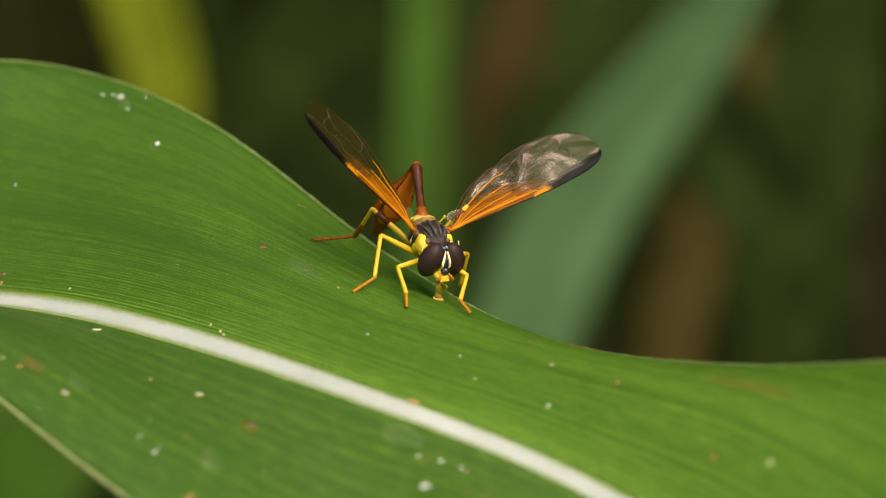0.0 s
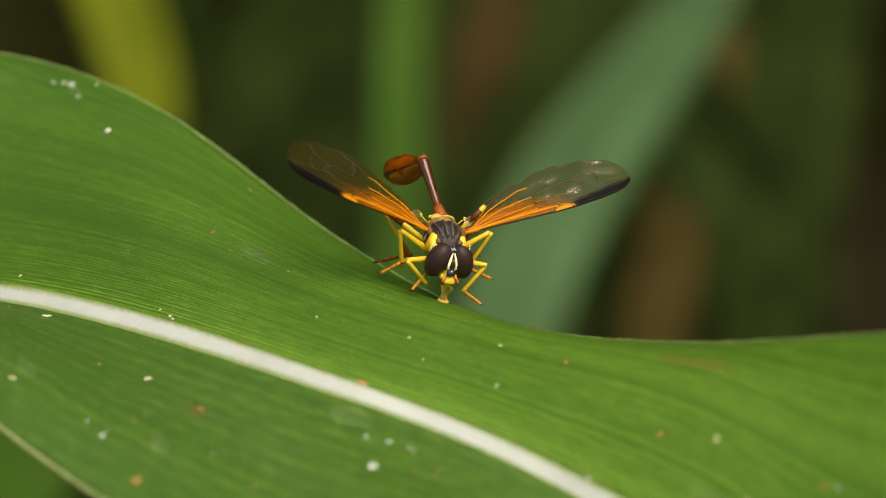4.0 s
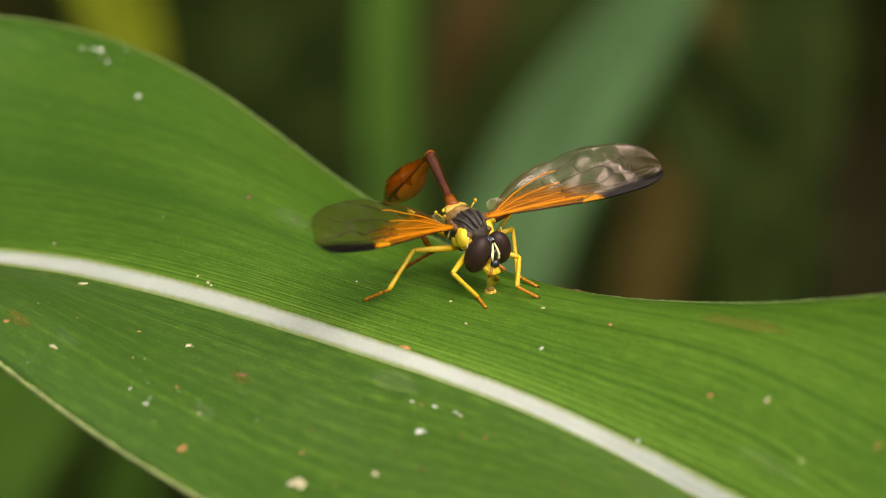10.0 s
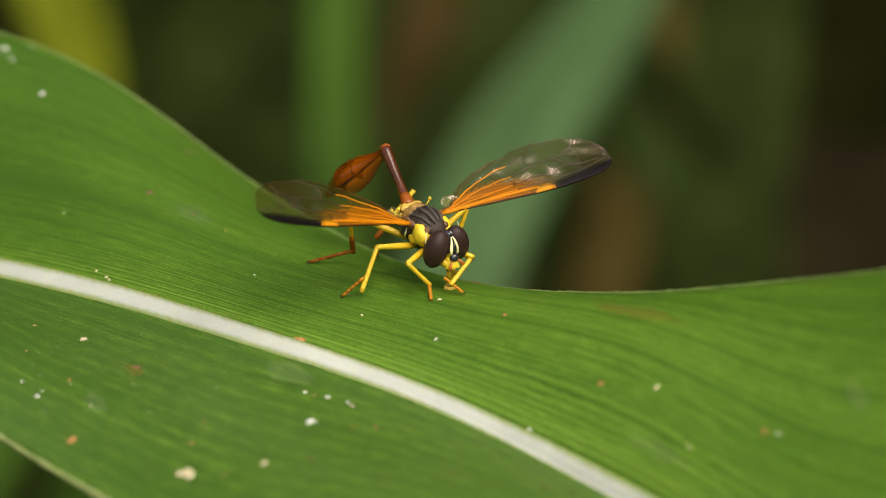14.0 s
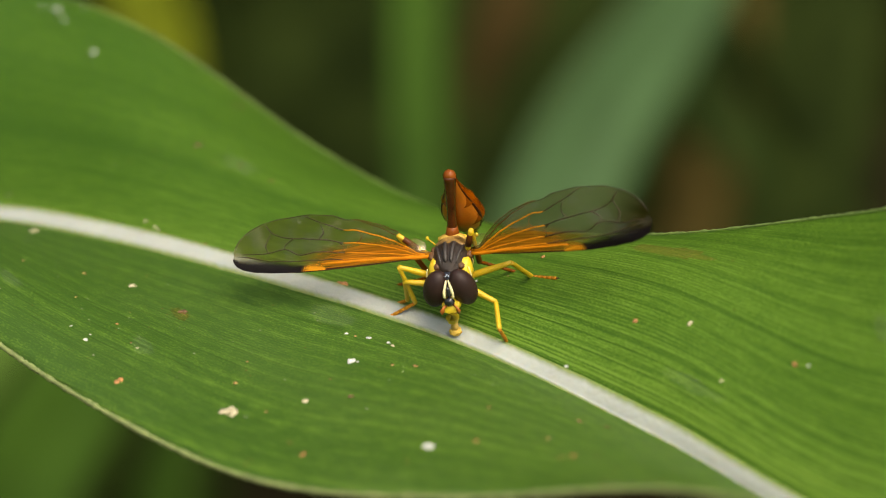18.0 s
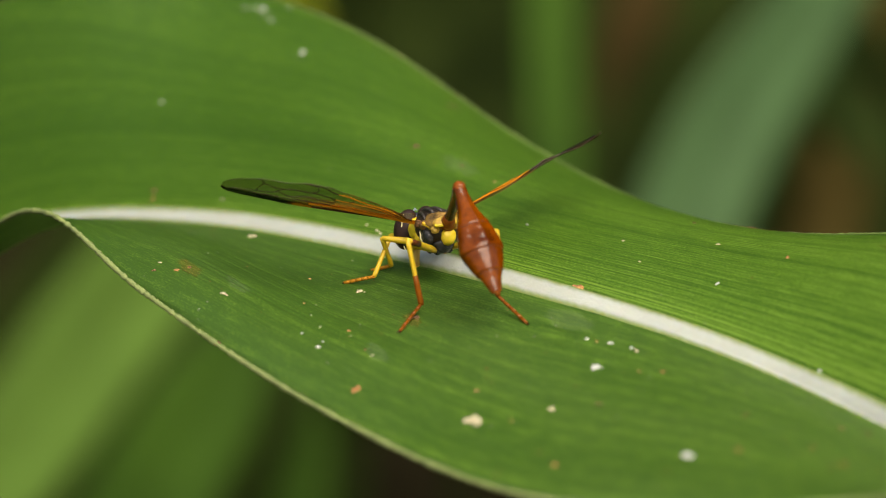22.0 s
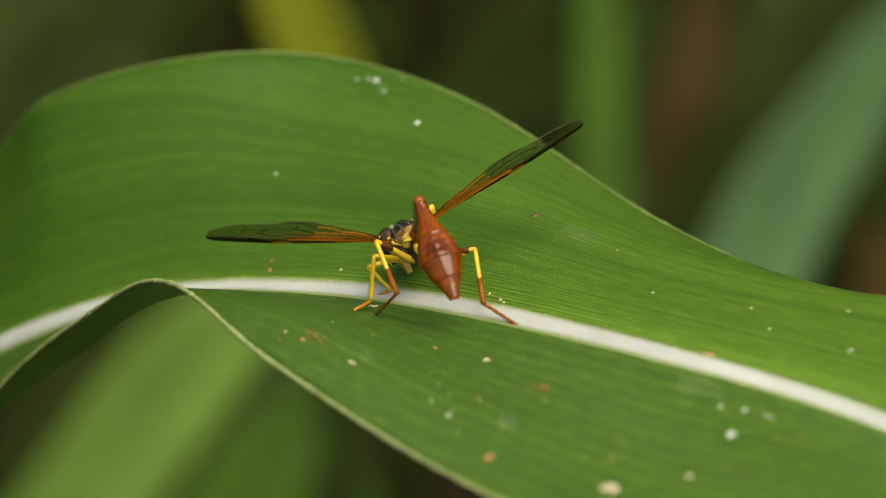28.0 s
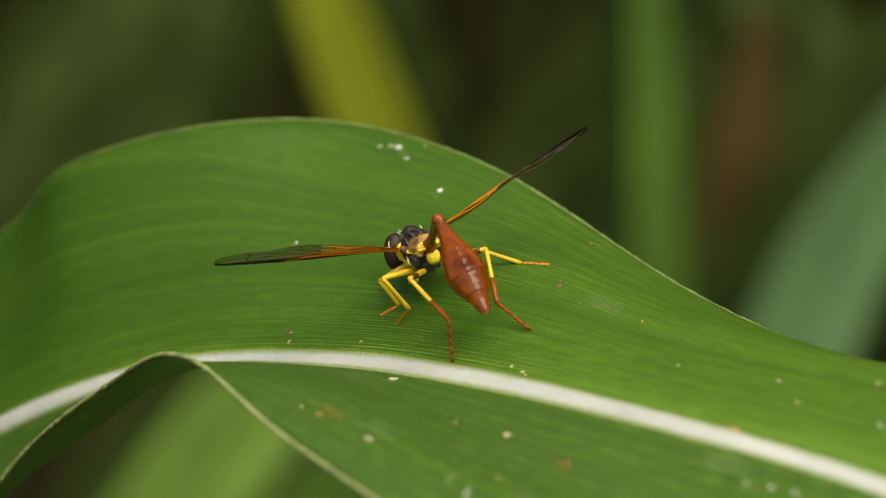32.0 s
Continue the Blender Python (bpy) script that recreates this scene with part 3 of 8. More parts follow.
KIND = {"white": (WHITE_DIRT, "white_crumb", "small white crusty crumb"), "cream": (CREAM_DIRT, "cream_crumb", "small cream-coloured crumb"),
        "orange": (ORANGE_DIRT, "orange_crumb", "small orange crumb"), "brown": (BROWN_DIRT, "brown_speck", "small brown speck")}
for kind, rows in CRUMBS.items():
    for j, (u, v, size) in enumerate(rows):
        part(KIND[kind][1], crumb(u, v, size * 0.85, j * 7 + len(kind)), KIND[kind][0], leaf, KIND[kind][2])


def dust(seed=11, count=300, least=0.018, most=0.05):
    """Fine pale grains scattered over the blade, thicker on its drooping half."""
    rng = random.Random(seed)
    bm = bmesh.new()
    for k in range(count):
        v = rng.uniform(-0.97, 0.95) if k % 3 == 0 else rng.uniform(-0.97, -0.1)
        u = min(max(rng.gauss(0.52, 0.14), 0.05), 0.95)
        n, c = leaf_normal(u, v), leaf_point(u, v)
        c.z += 0.10 * noise.noise(Vector((u * 9, v * 5, 0)))
        r = least + most * rng.random() ** 4
        t = n.orthogonal().normalized()
        w = n.cross(t)
        q = [bm.verts.new((c + (t * math.cos(a) + w * math.sin(a)) * r * rng.uniform(0.6, 1.3) + n * 0.01) * MM) for a in (0, 1.3, 2.6, 3.8, 5.1)]
        top = bm.verts.new((c + n * (0.02 + r * 0.6)) * MM)
        for i in range(5):
            bm.faces.new((q[i], q[(i + 1) % 5], top))
    return bm


tagged(part("dust", dust(), mat("pale_dust", (0.28, 0.32, 0.19), 0.9, 0.4, 2500), leaf, "fine pale dust grains"), kind="stuff")
tagged(part("dust", dust(12, 110, 0.03, 0.11), mat("ochre_dust", (0.26, 0.17, 0.05), 0.9, 0.5, 2500), leaf, "fine ochre dust grains"), kind="stuff")


def smear(u, v, du, dv, seed, material, name, label, n=26):
    """A thin dried film on the blade with a ragged outline."""
    rng = random.Random(seed)
    bm = bmesh.new()
    ring = []

    def at(a, b, h):
        p = leaf_point(a, b) + leaf_normal(a, b) * h
        p.z += 0.10 * noise.noise(Vector((a * 9, b * 5, 0)))
        return bm.verts.new(p * MM)
    mid = at(u, v, 0.03)
    for k in range(n):
        a = 2 * math.pi * k / n
        r = rng.uniform(0.55, 1.0)
        ring.append((at(u + du * r * 0.5 * math.cos(a), max(-0.99, min(0.99, v + dv * r * 0.5 * math.sin(a))), 0.03), at(u + du * r * math.cos(a), max(-0.99, min(0.99, v + dv * r * math.sin(a))), 0.004)))
    for k in range(n):
        (i0, o0), (i1, o1) = ring[k], ring[(k + 1) % n]
        bm.faces.new((mid, i0, i1))
        bm.faces.new((i0, o0, o1, i1))
    part(name, bm, material, leaf, label)


FILM = wing_material("dried_film", (0.20, 0.13, 0.04), 0.78, 0.7)
PALE_FILM = wing_material("pale_film", (0.30, 0.36, 0.22), 0.94, 0.7)
smear(0.7390, 0.772, 0.022, 0.06, 1330, FILM, "stain", "thin dried brown stain")
smear(0.6593, 0.903, 0.02, 0.05, 1020, FILM, "stain", "browned patch at the leaf edge")
smear(0.8277, 0.583, 0.006, 0.05, 1530, PALE_FILM, "stain", "pale dried film")
smear(0.5673, -0.109, 0.014, 0.07, 1230, PALE_FILM, "stain", "pale dried film")
smear(0.7439, 0.196, 0.018, 0.03, 1340, PALE_FILM, "stain", "pale dried film")
smear(0.5092, 0.483, 0.012, 0.06, 77, PALE_FILM, "stain", "faint dull patch")
smear(0.3835, -0.767, 0.008, 0.05, 78, FILM, "stain", "thin dried brown stain")
smear(0.4932, -0.380, 0.007, 0.04, 79, FILM, "stain", "thin dried brown stain")
smear(0.4080, -0.700, 0.008, 0.04, 80, PALE_FILM, "stain", "pale dried film")
smear(0.4790, -0.640, 0.008, 0.05, 81, PALE_FILM, "stain", "pale dried film")
smear(0.3966, 0.919, 0.006, 0.035, 275, PALE_FILM, "stain", "powdery white residue")
smear(0.4189, 0.770, 0.004, 0.02, 342, PALE_FILM, "stain", "powdery white residue")

# ---- the fly ----
fly = thing("fly", "wasp-like fly with yellow legs and rust-red stalked abdomen", "fly")
cam.data.dof.focus_object = fly  # the lens keeps the fly sharp as it walks


def mm(bm):
    bm.transform(Matrix.Scale(MM, 4))
    return bm


HIPS = {"front": (0.95, 0.45, -0.95), "middle": (0.1, 0.45, -1.15), "hind": (-0.75, 0.45, -1.05)}


def bristles(center, size, count, length, seed, low=-0.2):
    """Short hairs standing on an ellipsoid."""
    rng = random.Random(seed)
    bm = bmesh.new()
    for _ in range(count):
        d = Vector((rng.gauss(0, 1), rng.gauss(0, 1), rng.gauss(0, 1))).normalized()
        if d.z < low:
            continue
        base = Vector(center) + Vector((d.x * size[0], d.y * size[1], d.z * size[2]))
        n = Vector((d.x / size[0], d.y / size[1], d.z / size[2])).normalized()
        tip = base + (n + Vector((-0.7, rng.uniform(-0.3, 0.3), 0.1))) * length * rng.uniform(0.6, 1.2)
        t = n.orthogonal().normalized() * 0.014
        w = n.cross(t).normalized() * 0.014
        ring = [bm.verts.new(base + t), bm.verts.new(base - 0.5 * t + 0.87 * w), bm.verts.new(base - 0.5 * t - 0.87 * w)]
        top = bm.verts.new(tip)
        for i in range(3):
            bm.faces.new((ring[i], ring[(i + 1) % 3], top))
    return bm


def lumpy(center, size, seed, amount=0.08, turn=None, seg=24, rings=16):
    """An ellipsoid with an uneven skin."""
    bm = ball((0, 0, 0), (1, 1, 1), seg, rings)
    for v in bm.verts:
        v.co *= 1 + amount * noise.noise(v.co * 2.2 + Vector((seed, 0, 0))) * 2
    bm.transform(Matrix.Translation(center) @ (turn or Matrix()) @ Matrix.Diagonal((*size, 1)))
    return bm


HAIR = mat("golden_hair", (0.16, 0.10, 0.04), 0.5, 0.2, 2000)
BROWN_HINGE = mat("brown_hinge", (0.11, 0.048, 0.016), 0.45, 0.35, 2200, 0.3)
SIDE_BLACK = mat("side_black", (0.010, 0.009, 0.010), 0.3, 0.4, 1500, 0.3, second=(0.03, 0.03, 0.033), spec=0.4)
TAN = mat("tan_chitin", (0.46, 0.29, 0.05), 0.45, 0.35, 1800, 0.2)


def build_body():
    thorax = part("thorax", mm(lumpy((0.05, 0, 0.05), (1.5, 1.12, 1.02), 3, 0.05, None, 36, 24)), DARK, fly, "dark brown thorax with grey stripes")
    part("pile", mm(bristles((0.05, 0, 0.05), (1.5, 1.12, 1.02), 50, 0.14, 5)), HAIR, thorax, "fine golden hairs")
    for y, w in ((-0.56, 0.10), (-0.19, 0.13), (0.19, 0.13), (0.56, 0.10)):
        part("stripe", mm(tube([(1.22 - 0.2 * k, y * (0.75 + 0.09 * k), 0.08 + math.sqrt(max(0, 1 - ((1.17 - 0.2 * k) / 1.5) ** 2 - (y * (0.75 + 0.09 * k) / 1.12) ** 2)) * 1.02) for k in range(9)], [0.03] + [w] * 7 + [0.03], 6)), STRIPE, thorax)
    part("rear_back", mm(lumpy((-0.58, 0, 0.48), (0.84, 0.97, 0.58), 6, 0.07)), mat("mottled_back", (0.035, 0.020, 0.008), 0.32, 0.5, 1100, 0.3, second=(0.30, 0.17, 0.04), spec=0.45), fly, "mottled tan and brown hind back")
    part("scutellum", mm(lumpy((-1.22, 0, 0.66), (0.46, 0.78, 0.30), 1, 0.08)), TAN, fly, "tan rounded scutellum with yellow rim")
    part("scutellum_rim", mm(tube([(-1.35 - 0.28 * math.cos(a), 0.78 * math.sin(a), 0.60) for a in [radians(k) for k in range(-90, 91, 15)]], [0.06] + [0.10] * 11 + [0.06], 8)), YELLOW, fly, "yellow rim")
    part("collar", mm(lumpy((-1.46, 0, -0.16), (0.32, 0.44, 0.48), 2, 0.10)), YELLOW, fly, "yellow plate below the waist stalk")
    part("breast", mm(merge(lumpy((0.2, 0, -0.62), (1.15, 0.82, 0.62), 7, 0.08), lumpy((-0.8, 0, -0.7), (0.55, 0.62, 0.52), 8, 0.1))), SIDE_BLACK, fly, "glossy black breast")
    for s in (-1, 1):
        part("side_plate", mm(lumpy((0.80, s * 0.80, -0.02), (0.55, 0.42, 0.68), 11 + s, 0.09, pose(0, 0, 0, 0, -28, 0))), YELLOW, fly, "yellow patch on the thorax side")
        part("side_plate", mm(lumpy((0.30, s * 0.88, -0.42), (0.42, 0.28, 0.40), 14 + s, 0.1, pose(0, 0, 0, 0, -28, 0))), YELLOW, fly, "yellow patch on the thorax side")
        part("side_plate", mm(lumpy((-0.55, s * 0.84, -0.22), (0.50, 0.30, 0.50), 17 + s, 0.12)), SIDE_BLACK, fly, "black side plate")
        part("side_ridge", mm(tube([(-0.15, s * 1.06, 0.1), (-0.25, s * 1.12, -0.3), (-0.45, s * 0.98, -0.75)], [0.05, 0.07, 0.04], 6)), CREAM, fly)
        part("wing_hinge", mm(merge(lumpy((0.1, s * 1.02, 0.42), (0.36, 0.24, 0.24), 20 + s, 0.14), lumpy((-0.35, s * 0.95, 0.42), (0.34, 0.24, 0.26), 23 + s, 0.14))), BROWN_HINGE, fly, "brown wing hinge")
        part("shoulder", mm(lumpy((1.10, s * 0.66, 0.36), (0.22, 0.22, 0.2), 26 + s, 0.1)), BROWN_HINGE, fly)
        part("rear_knob", mm(lumpy((-1.15, s * 0.66, 0.30), (0.26, 0.24, 0.22), 29 + s, 0.12)), TAN, fly)
        h = part("haltere", mm(tube([(-1.05, s * 0.9, 0.35), (-1.2, s * 1.2, 0.6), (-1.25, s * 1.35, 0.72)], [0.05, 0.04, 0.04], 6)), YELLOW_LEG, fly)
        part("knob", mm(ball((-1.26, s * 1.4, 0.78), (0.12, 0.1, 0.13), 10, 8)), YELLOW_LEG, h)
        for (hx, hy, hz) in HIPS.values():
            part("coxa", mm(lumpy((hx, s * hy * 0.85, hz + 0.08), (0.26, 0.22, 0.34), 33, 0.06)), YELLOW_LEG if hx > 0.5 else SIDE_BLACK, fly)


def build_head():
    c = Vector((1.98, 0, -0.36))
    head = part("head", mm(ball(c, (0.50, 1.05, 0.92), 24, 16)), BLACK, fly, "black head capsule")
    for s in (-1, 1):
        part("eye", mm(ball(c + Vector((0.14, s * 0.74, 0.0)), (0.70, 0.74, 1.16), 36, 24, pose(0, 0, 0, s * 14, 8, s * -16))), EYE, head, "large dark brown compound eye")
        part("face_stripe", mm(tube([c + Vector(p) for p in ((0.58, s * 0.05, 0.80), (0.76, s * 0.15, 0.48), (0.87, s * 0.22, 0.15), (0.90, s * 0.25, -0.08), (0.88, s * 0.20, -0.22))], [0.03, 0.07, 0.09, 0.085, 0.04], 8)), CREAM, head, "cream stripe beside the eye")
        part("antenna", mm(tube([c + Vector(p) for p in ((0.92, s * 0.18, -0.58), (1.08, s * 0.34, -0.66), (1.17, s * 0.46, -0.84), (1.15, s * 0.48, -1.06))], [0.06, 0.09, 0.14, 0.05], 10, 0.7)), ORANGE, head, "short orange antenna")
        part("cheek", mm(ball(c + Vector((0.40, s * 0.36, -0.86)), (0.42, 0.20, 0.26), 12, 8)), YELLOW, head)
        part("eye_rim", mm(tube([c + Vector((-0.34 + 0.10 * math.cos(a), s * (0.72 + 0.52 * math.cos(a * 0.5)), 1.05 * math.sin(a))) for a in [radians(q) for q in range(-80, 81, 20)]], [0.02] + [0.032] * 7 + [0.02], 6)), CREAM, head, "thin pale rim behind the eye")
    part("ocelli", mm(merge(*[ball(c + Vector((0.42, y, 1.02 - abs(y))), (0.06, 0.06, 0.06), 8, 6) for y in (-0.09, 0, 0.09)])), SILVER_BLACK, head, "shiny dark simple eyes")
    part("frons", mm(ball(c + Vector((0.80, 0, 0.14)), (0.17, 0.16, 0.36), 16, 10)), BLACK, head, "black glossy forehead")
    part("brow", mm(lumpy(c + Vector((0.92, 0, -0.42)), (0.22, 0.29, 0.27), 4, 0.06)), BLACK, head, "black bump with blue-white shine")
    part("muzzle", mm(tube([c + Vector(p) for p in ((0.30, 0, -0.55), (0.62, 0, -0.80), (0.82, 0, -1.10), (0.86, 0, -1.45), (0.80, 0, -1.72), (0.74, 0, -1.86))], [0.30, 0.41, 0.43, 0.39, 0.31, 0.20], 16)), YELLOW, head, "yellow lower face")
    part("proboscis", mm(tube([c + Vector(p) for p in ((0.62, 0, -1.4), (0.63, 0, -1.75), (0.66, 0, -2.10), (0.68, 0, -2.40))], [0.24, 0.22, 0.20, 0.24], 12)), mat("proboscis_brown", (0.52, 0.33, 0.08), 0.6, 0.2, 2000, 0.2, sss=0.2), head, "tan proboscis")
    part("mouth_pad", mm(lumpy(c + Vector((0.70, 0, -2.52)), (0.33, 0.35, 0.22), 6, 0.12)), mat("mouth_pad_tan", (0.60, 0.38, 0.06), 0.7, 0.25, 2500, 0.4, sss=0.2), head, "tan sponge-like mouth pad")


WING_LEN = 11.45


CHORD = [(0, 0.30, 0), (0.07, 0.50, 0.05), (0.13, 1.30, 0.08), (0.20, 1.95, 0.10), (0.28, 2.45, 0.13), (0.39, 2.86, 0.14), (0.44, 2.86, 0.14), (0.52, 3.24, 0.15), (0.65, 3.45, 0.12), (0.78, 3.30, 0.0), (0.87, 2.92, -0.14), (0.93, 2.38, -0.34), (0.965, 1.78, -0.55), (0.985, 1.20, -0.78), (1.0, 0.25, -1.15)]


def wing_outline(a, s):
    """Leading and trailing x in millimetres at span fraction a."""
    for (a0, w0, l0), (a1, w1, l1) in zip(CHORD, CHORD[1:]):
        if a <= a1:
            f = (a - a0) / (a1 - a0)
            f = f * f * (3 - 2 * f) * 0.35 + f * 0.65
            ld = l0 + (l1 - l0) * f + 1.45 * a
            return ld, ld - (w0 + (w1 - w0) * f)
    return CHORD[-1][2] + 1.45, CHORD[-1][2] + 1.45 - CHORD[-1][1]


# veins of the wing: span and chord fractions
VEINS = [((0.04, 0.12), (0.35, 0.16), (0.58, 0.19), (0.80, 0.22), (0.97, 0.40)),
         ((0.04, 0.22), (0.30, 0.27), (0.55, 0.33), (0.66, 0.30), (0.74, 0.42), (0.84, 0.38), (0.95, 0.44)),
         ((0.04, 0.34), (0.28, 0.46), (0.50, 0.53), (0.70, 0.60), (0.80, 0.72), (0.85, 0.95)),
         ((0.04, 0.50), (0.22, 0.66), (0.38, 0.76), (0.52, 0.80), (0.66, 0.98)),
         ((0.04, 0.64), (0.14, 0.80), (0.28, 0.92), (0.41, 0.99)),
         ((0.46, 0.30), (0.44, 0.42), (0.47, 0.52)),
         ((0.38, 0.49), (0.36, 0.62), (0.38, 0.76)),
         ((0.57, 0.56), (0.55, 0.68), (0.57, 0.82)),
         ((0.70, 0.60), (0.74, 0.50), (0.74, 0.42)),
         ((0.82, 0.38), (0.84, 0.55), (0.82, 0.76))]


def crease(a, c):
    """Height of the pleated membrane: veins stand on ridges, the cells between them sag or bulge."""
    pleat = 0.022 * math.sin(math.pi * (c * 5.6 - 0.5 + 0.7 * a)) * min(1.0, a * 4)
    return pleat + 0.24 * noise.noise(Vector((a * 3.6, c * 1.9, 3.7))) * min(1.0, a * 3) * min(1.0, c * 3) + 0.07 * noise.noise(Vector((a * 12, c * 3.4 + 2.5 * a, 9.1))) * min(1.0, a * 2) * min(1.0, c * 2.5)


def wing_z(a, x):
    lead, trail = wing_outline(a, 1)
    c = (lead - x) / max(lead - trail, 0.1)
    return 0.10 * math.sin(a * 9) * (x * 0.3) + 0.25 * a * (1 - a) - 0.012 * x * x + crease(a, min(max(c, 0.0), 1.0))


def wing_patch(a0, a1, c0, c1, s, na=24, nc=10, lift=0.0, thick=0.02, film=False):
    """A piece of wing sheet from span a0..a1 and chord fraction c0 (leading) .. c1 (trailing); a film has its upper face alone."""
    bm = bmesh.new()
    uvl = bm.loops.layers.uv.new("wing")
    at = {}
    lay = []
    for side in ((1,) if film else (0, 1)):
        g = []
        for i in range(na + 1):
            a = a0 + (a1 - a0) * i / na
            ld, tr = wing_outline(a, s)
            row = []
            for k in range(nc + 1):
                cfr = c0(a) + (c1(a) - c0(a)) * k / nc
                x = ld + (tr - ld) * cfr
                row.append(bm.verts.new(Vector((x, s * a * WING_LEN, wing_z(a, x) + lift + (thick if side else -thick)))))
                at[row[-1]] = (a, k / nc)
            g.append(row)
        lay.append(g)
    for side, g in zip((1,) if film else (0, 1), lay):
        for i in range(na):
            for k in range(nc):
                q = (g[i][k], g[i + 1][k], g[i + 1][k + 1], g[i][k + 1])
                bm.faces.new(q if (side == 0) == (s > 0) else q[::-1])
    for i in range(0 if film else na):
        bm.faces.new((lay[0][i][0], lay[1][i][0], lay[1][i + 1][0], lay[0][i + 1][0]))
        bm.faces.new((lay[0][i][nc], lay[0][i + 1][nc], lay[1][i + 1][nc], lay[1][i][nc]))
    for f in bm.faces:
        for lp in f.loops:
            lp[uvl].uv = at[lp.vert]
    return mm(bm)


def build_wing(s):
    w = part("wing", wing_patch(0.0, 0.996, lambda a: 0.0, lambda a: 1.0, s, 110, 26, 0, 0.012), MEMBRANE, fly, "smoky transparent wing with amber base and dark leading edge")
    part("dark_edge", wing_patch(0.06, 0.60, lambda a: 0.0, lambda a: 0.014 + 0.026 * a, s, 30, 4, 0, 0.040), COSTA, w, "blackish leading edge")
    part("amber_spot", wing_patch(0.525, 0.645, lambda a: 0.005, lambda a: 0.015 + 0.145 * max(0.0, 1 - ((a - 0.585) / 0.062) ** 2) ** 0.5, s, 24, 6, 0, 0.055), AMBER_SPOT, w, "amber spot on the leading edge")
    part("dark_tip", wing_patch(0.545, 0.994, lambda a: 0.0, lambda a: 0.09 + 0.27 * min(1.0, (a - 0.545) * 3.0), s, 40, 12, 0, 0.046), DARK_TIP, w, "blackish wing tip edge")
    part("amber_base", wing_patch(0.0, 0.66, lambda a: 0.03, lambda a: max(0.38, 0.95 - 0.95 * a), s, 60, 16, 0, 0.030, True), AMBER, w, "amber wing base")
    for j, ln in enumerate(VEINS):
        pts = []
        for i in range(8 * len(ln) - 7):
            a, cf, _ = spline([(p[0], p[1], 0) for p in ln], i / (8 * len(ln) - 8))
            ld, tr = wing_outline(a, s)
            x = ld + (tr - ld) * cf
            pts.append((x, s * a * WING_LEN, wing_z(a, x) + 0.02))
        # the veins are amber as far as the stain reaches and dark beyond it
        split = sum(1 for p in pts if abs(p[1]) < 0.46 * WING_LEN)
        if split > 2:
            wide = 0.054 if j < 4 else 0.036
            part("vein", mm(tube(pts[:split], [wide - 0.024 * q / split for q in range(split)], 6)), VEIN_AMBER if j < 4 else VEIN_BROWN, w)
        if len(pts) - split > 1:
            rest = pts[max(0, split - 1):]
            part("vein", mm(tube(rest, [0.034 * (1 - 0.3 * i / len(rest)) for i in range(len(rest))], 5)), VEIN, w)
    pts = []
    for i in range(21):
        a = 0.02 + 0.0265 * i
        ld, tr = wing_outline(a, s)
        x = ld + (tr - ld) * (0.10 + 0.03 * a)
        pts.append((x, s * a * WING_LEN, wing_z(a, x)))
    part("vein", mm(tube(pts, [0.115 - 0.0025 * i for i in range(21)], 8)), VEIN_AMBER, w, "stout amber vein along the leading edge")
    rim = []
    for i in range(61):
        a = 0.04 + 0.95 * i / 60
        x = wing_outline(a, s)[1]
        rim.append((x, s * a * WING_LEN, wing_z(a, x)))
    part("vein", mm(tube(rim[:25], [0.018] * 25, 5)), VEIN_BROWN, w, "fine brown rim of the wing base")
    part("vein", mm(tube(rim[24:], [0.022] * 37, 5)), VEIN, w, "fine dark rim of the wing")
    lobe = ball((-0.55, s * 1.0, 0.0), (0.42, 0.60, 0.03), 18, 10)
    for v in lobe.verts:
        v.co.z += 0.10 * math.sin(v.co.y * 4.0) + 0.18 * v.co.x * v.co.x
    part("lobe", mm(lobe), LOBE, w, "whitish translucent lobe at the wing base")
    return w


PETIOLE = 4.1


def revolved(prof, a0, a1, grow, n=20):
    """Part of a body of revolution about z, from angle a0 to a1 (degrees, 0 is +x, 90 is +y)."""
    bm = bmesh.new()
    rows = []
    for z, r in prof:
        rows.append([bm.verts.new(((r * 1.0 + grow * math.sin(math.pi * k / n)) * math.cos(radians(a0 + (a1 - a0) * k / n)), (r * 0.74 + grow * math.sin(math.pi * k / n)) * math.sin(radians(a0 + (a1 - a0) * k / n)), z)) for k in range(n + 1)])
    for a, b in zip(rows, rows[1:]):
        for k in range(n):
            bm.faces.new((a[k], a[k + 1], b[k + 1], b[k]))
    return bm


SPINDLE = [(0, 0.34), (0.5, 0.37), (1.0, 0.44), (1.6, 0.60), (2.2, 0.82), (2.8, 1.04), (3.4, 1.18), (3.85, 1.20), (4.3, 1.12), (4.8, 0.95), (5.3, 0.72), (5.7, 0.54), (6.1, 0.42), (6.45, 0.30)]


def spindle(z0, z1, n=10):
    """The abdomen's profile between two lengths."""
    out = []
    for i in range(n + 1):
        z = z0 + (z1 - z0) * i / n
        for (a, ra), (b, rb) in zip(SPINDLE, SPINDLE[1:]):
            if a <= z <= b:
                out.append((z, ra + (rb - ra) * (z - a) / (b - a)))
                break
    return out


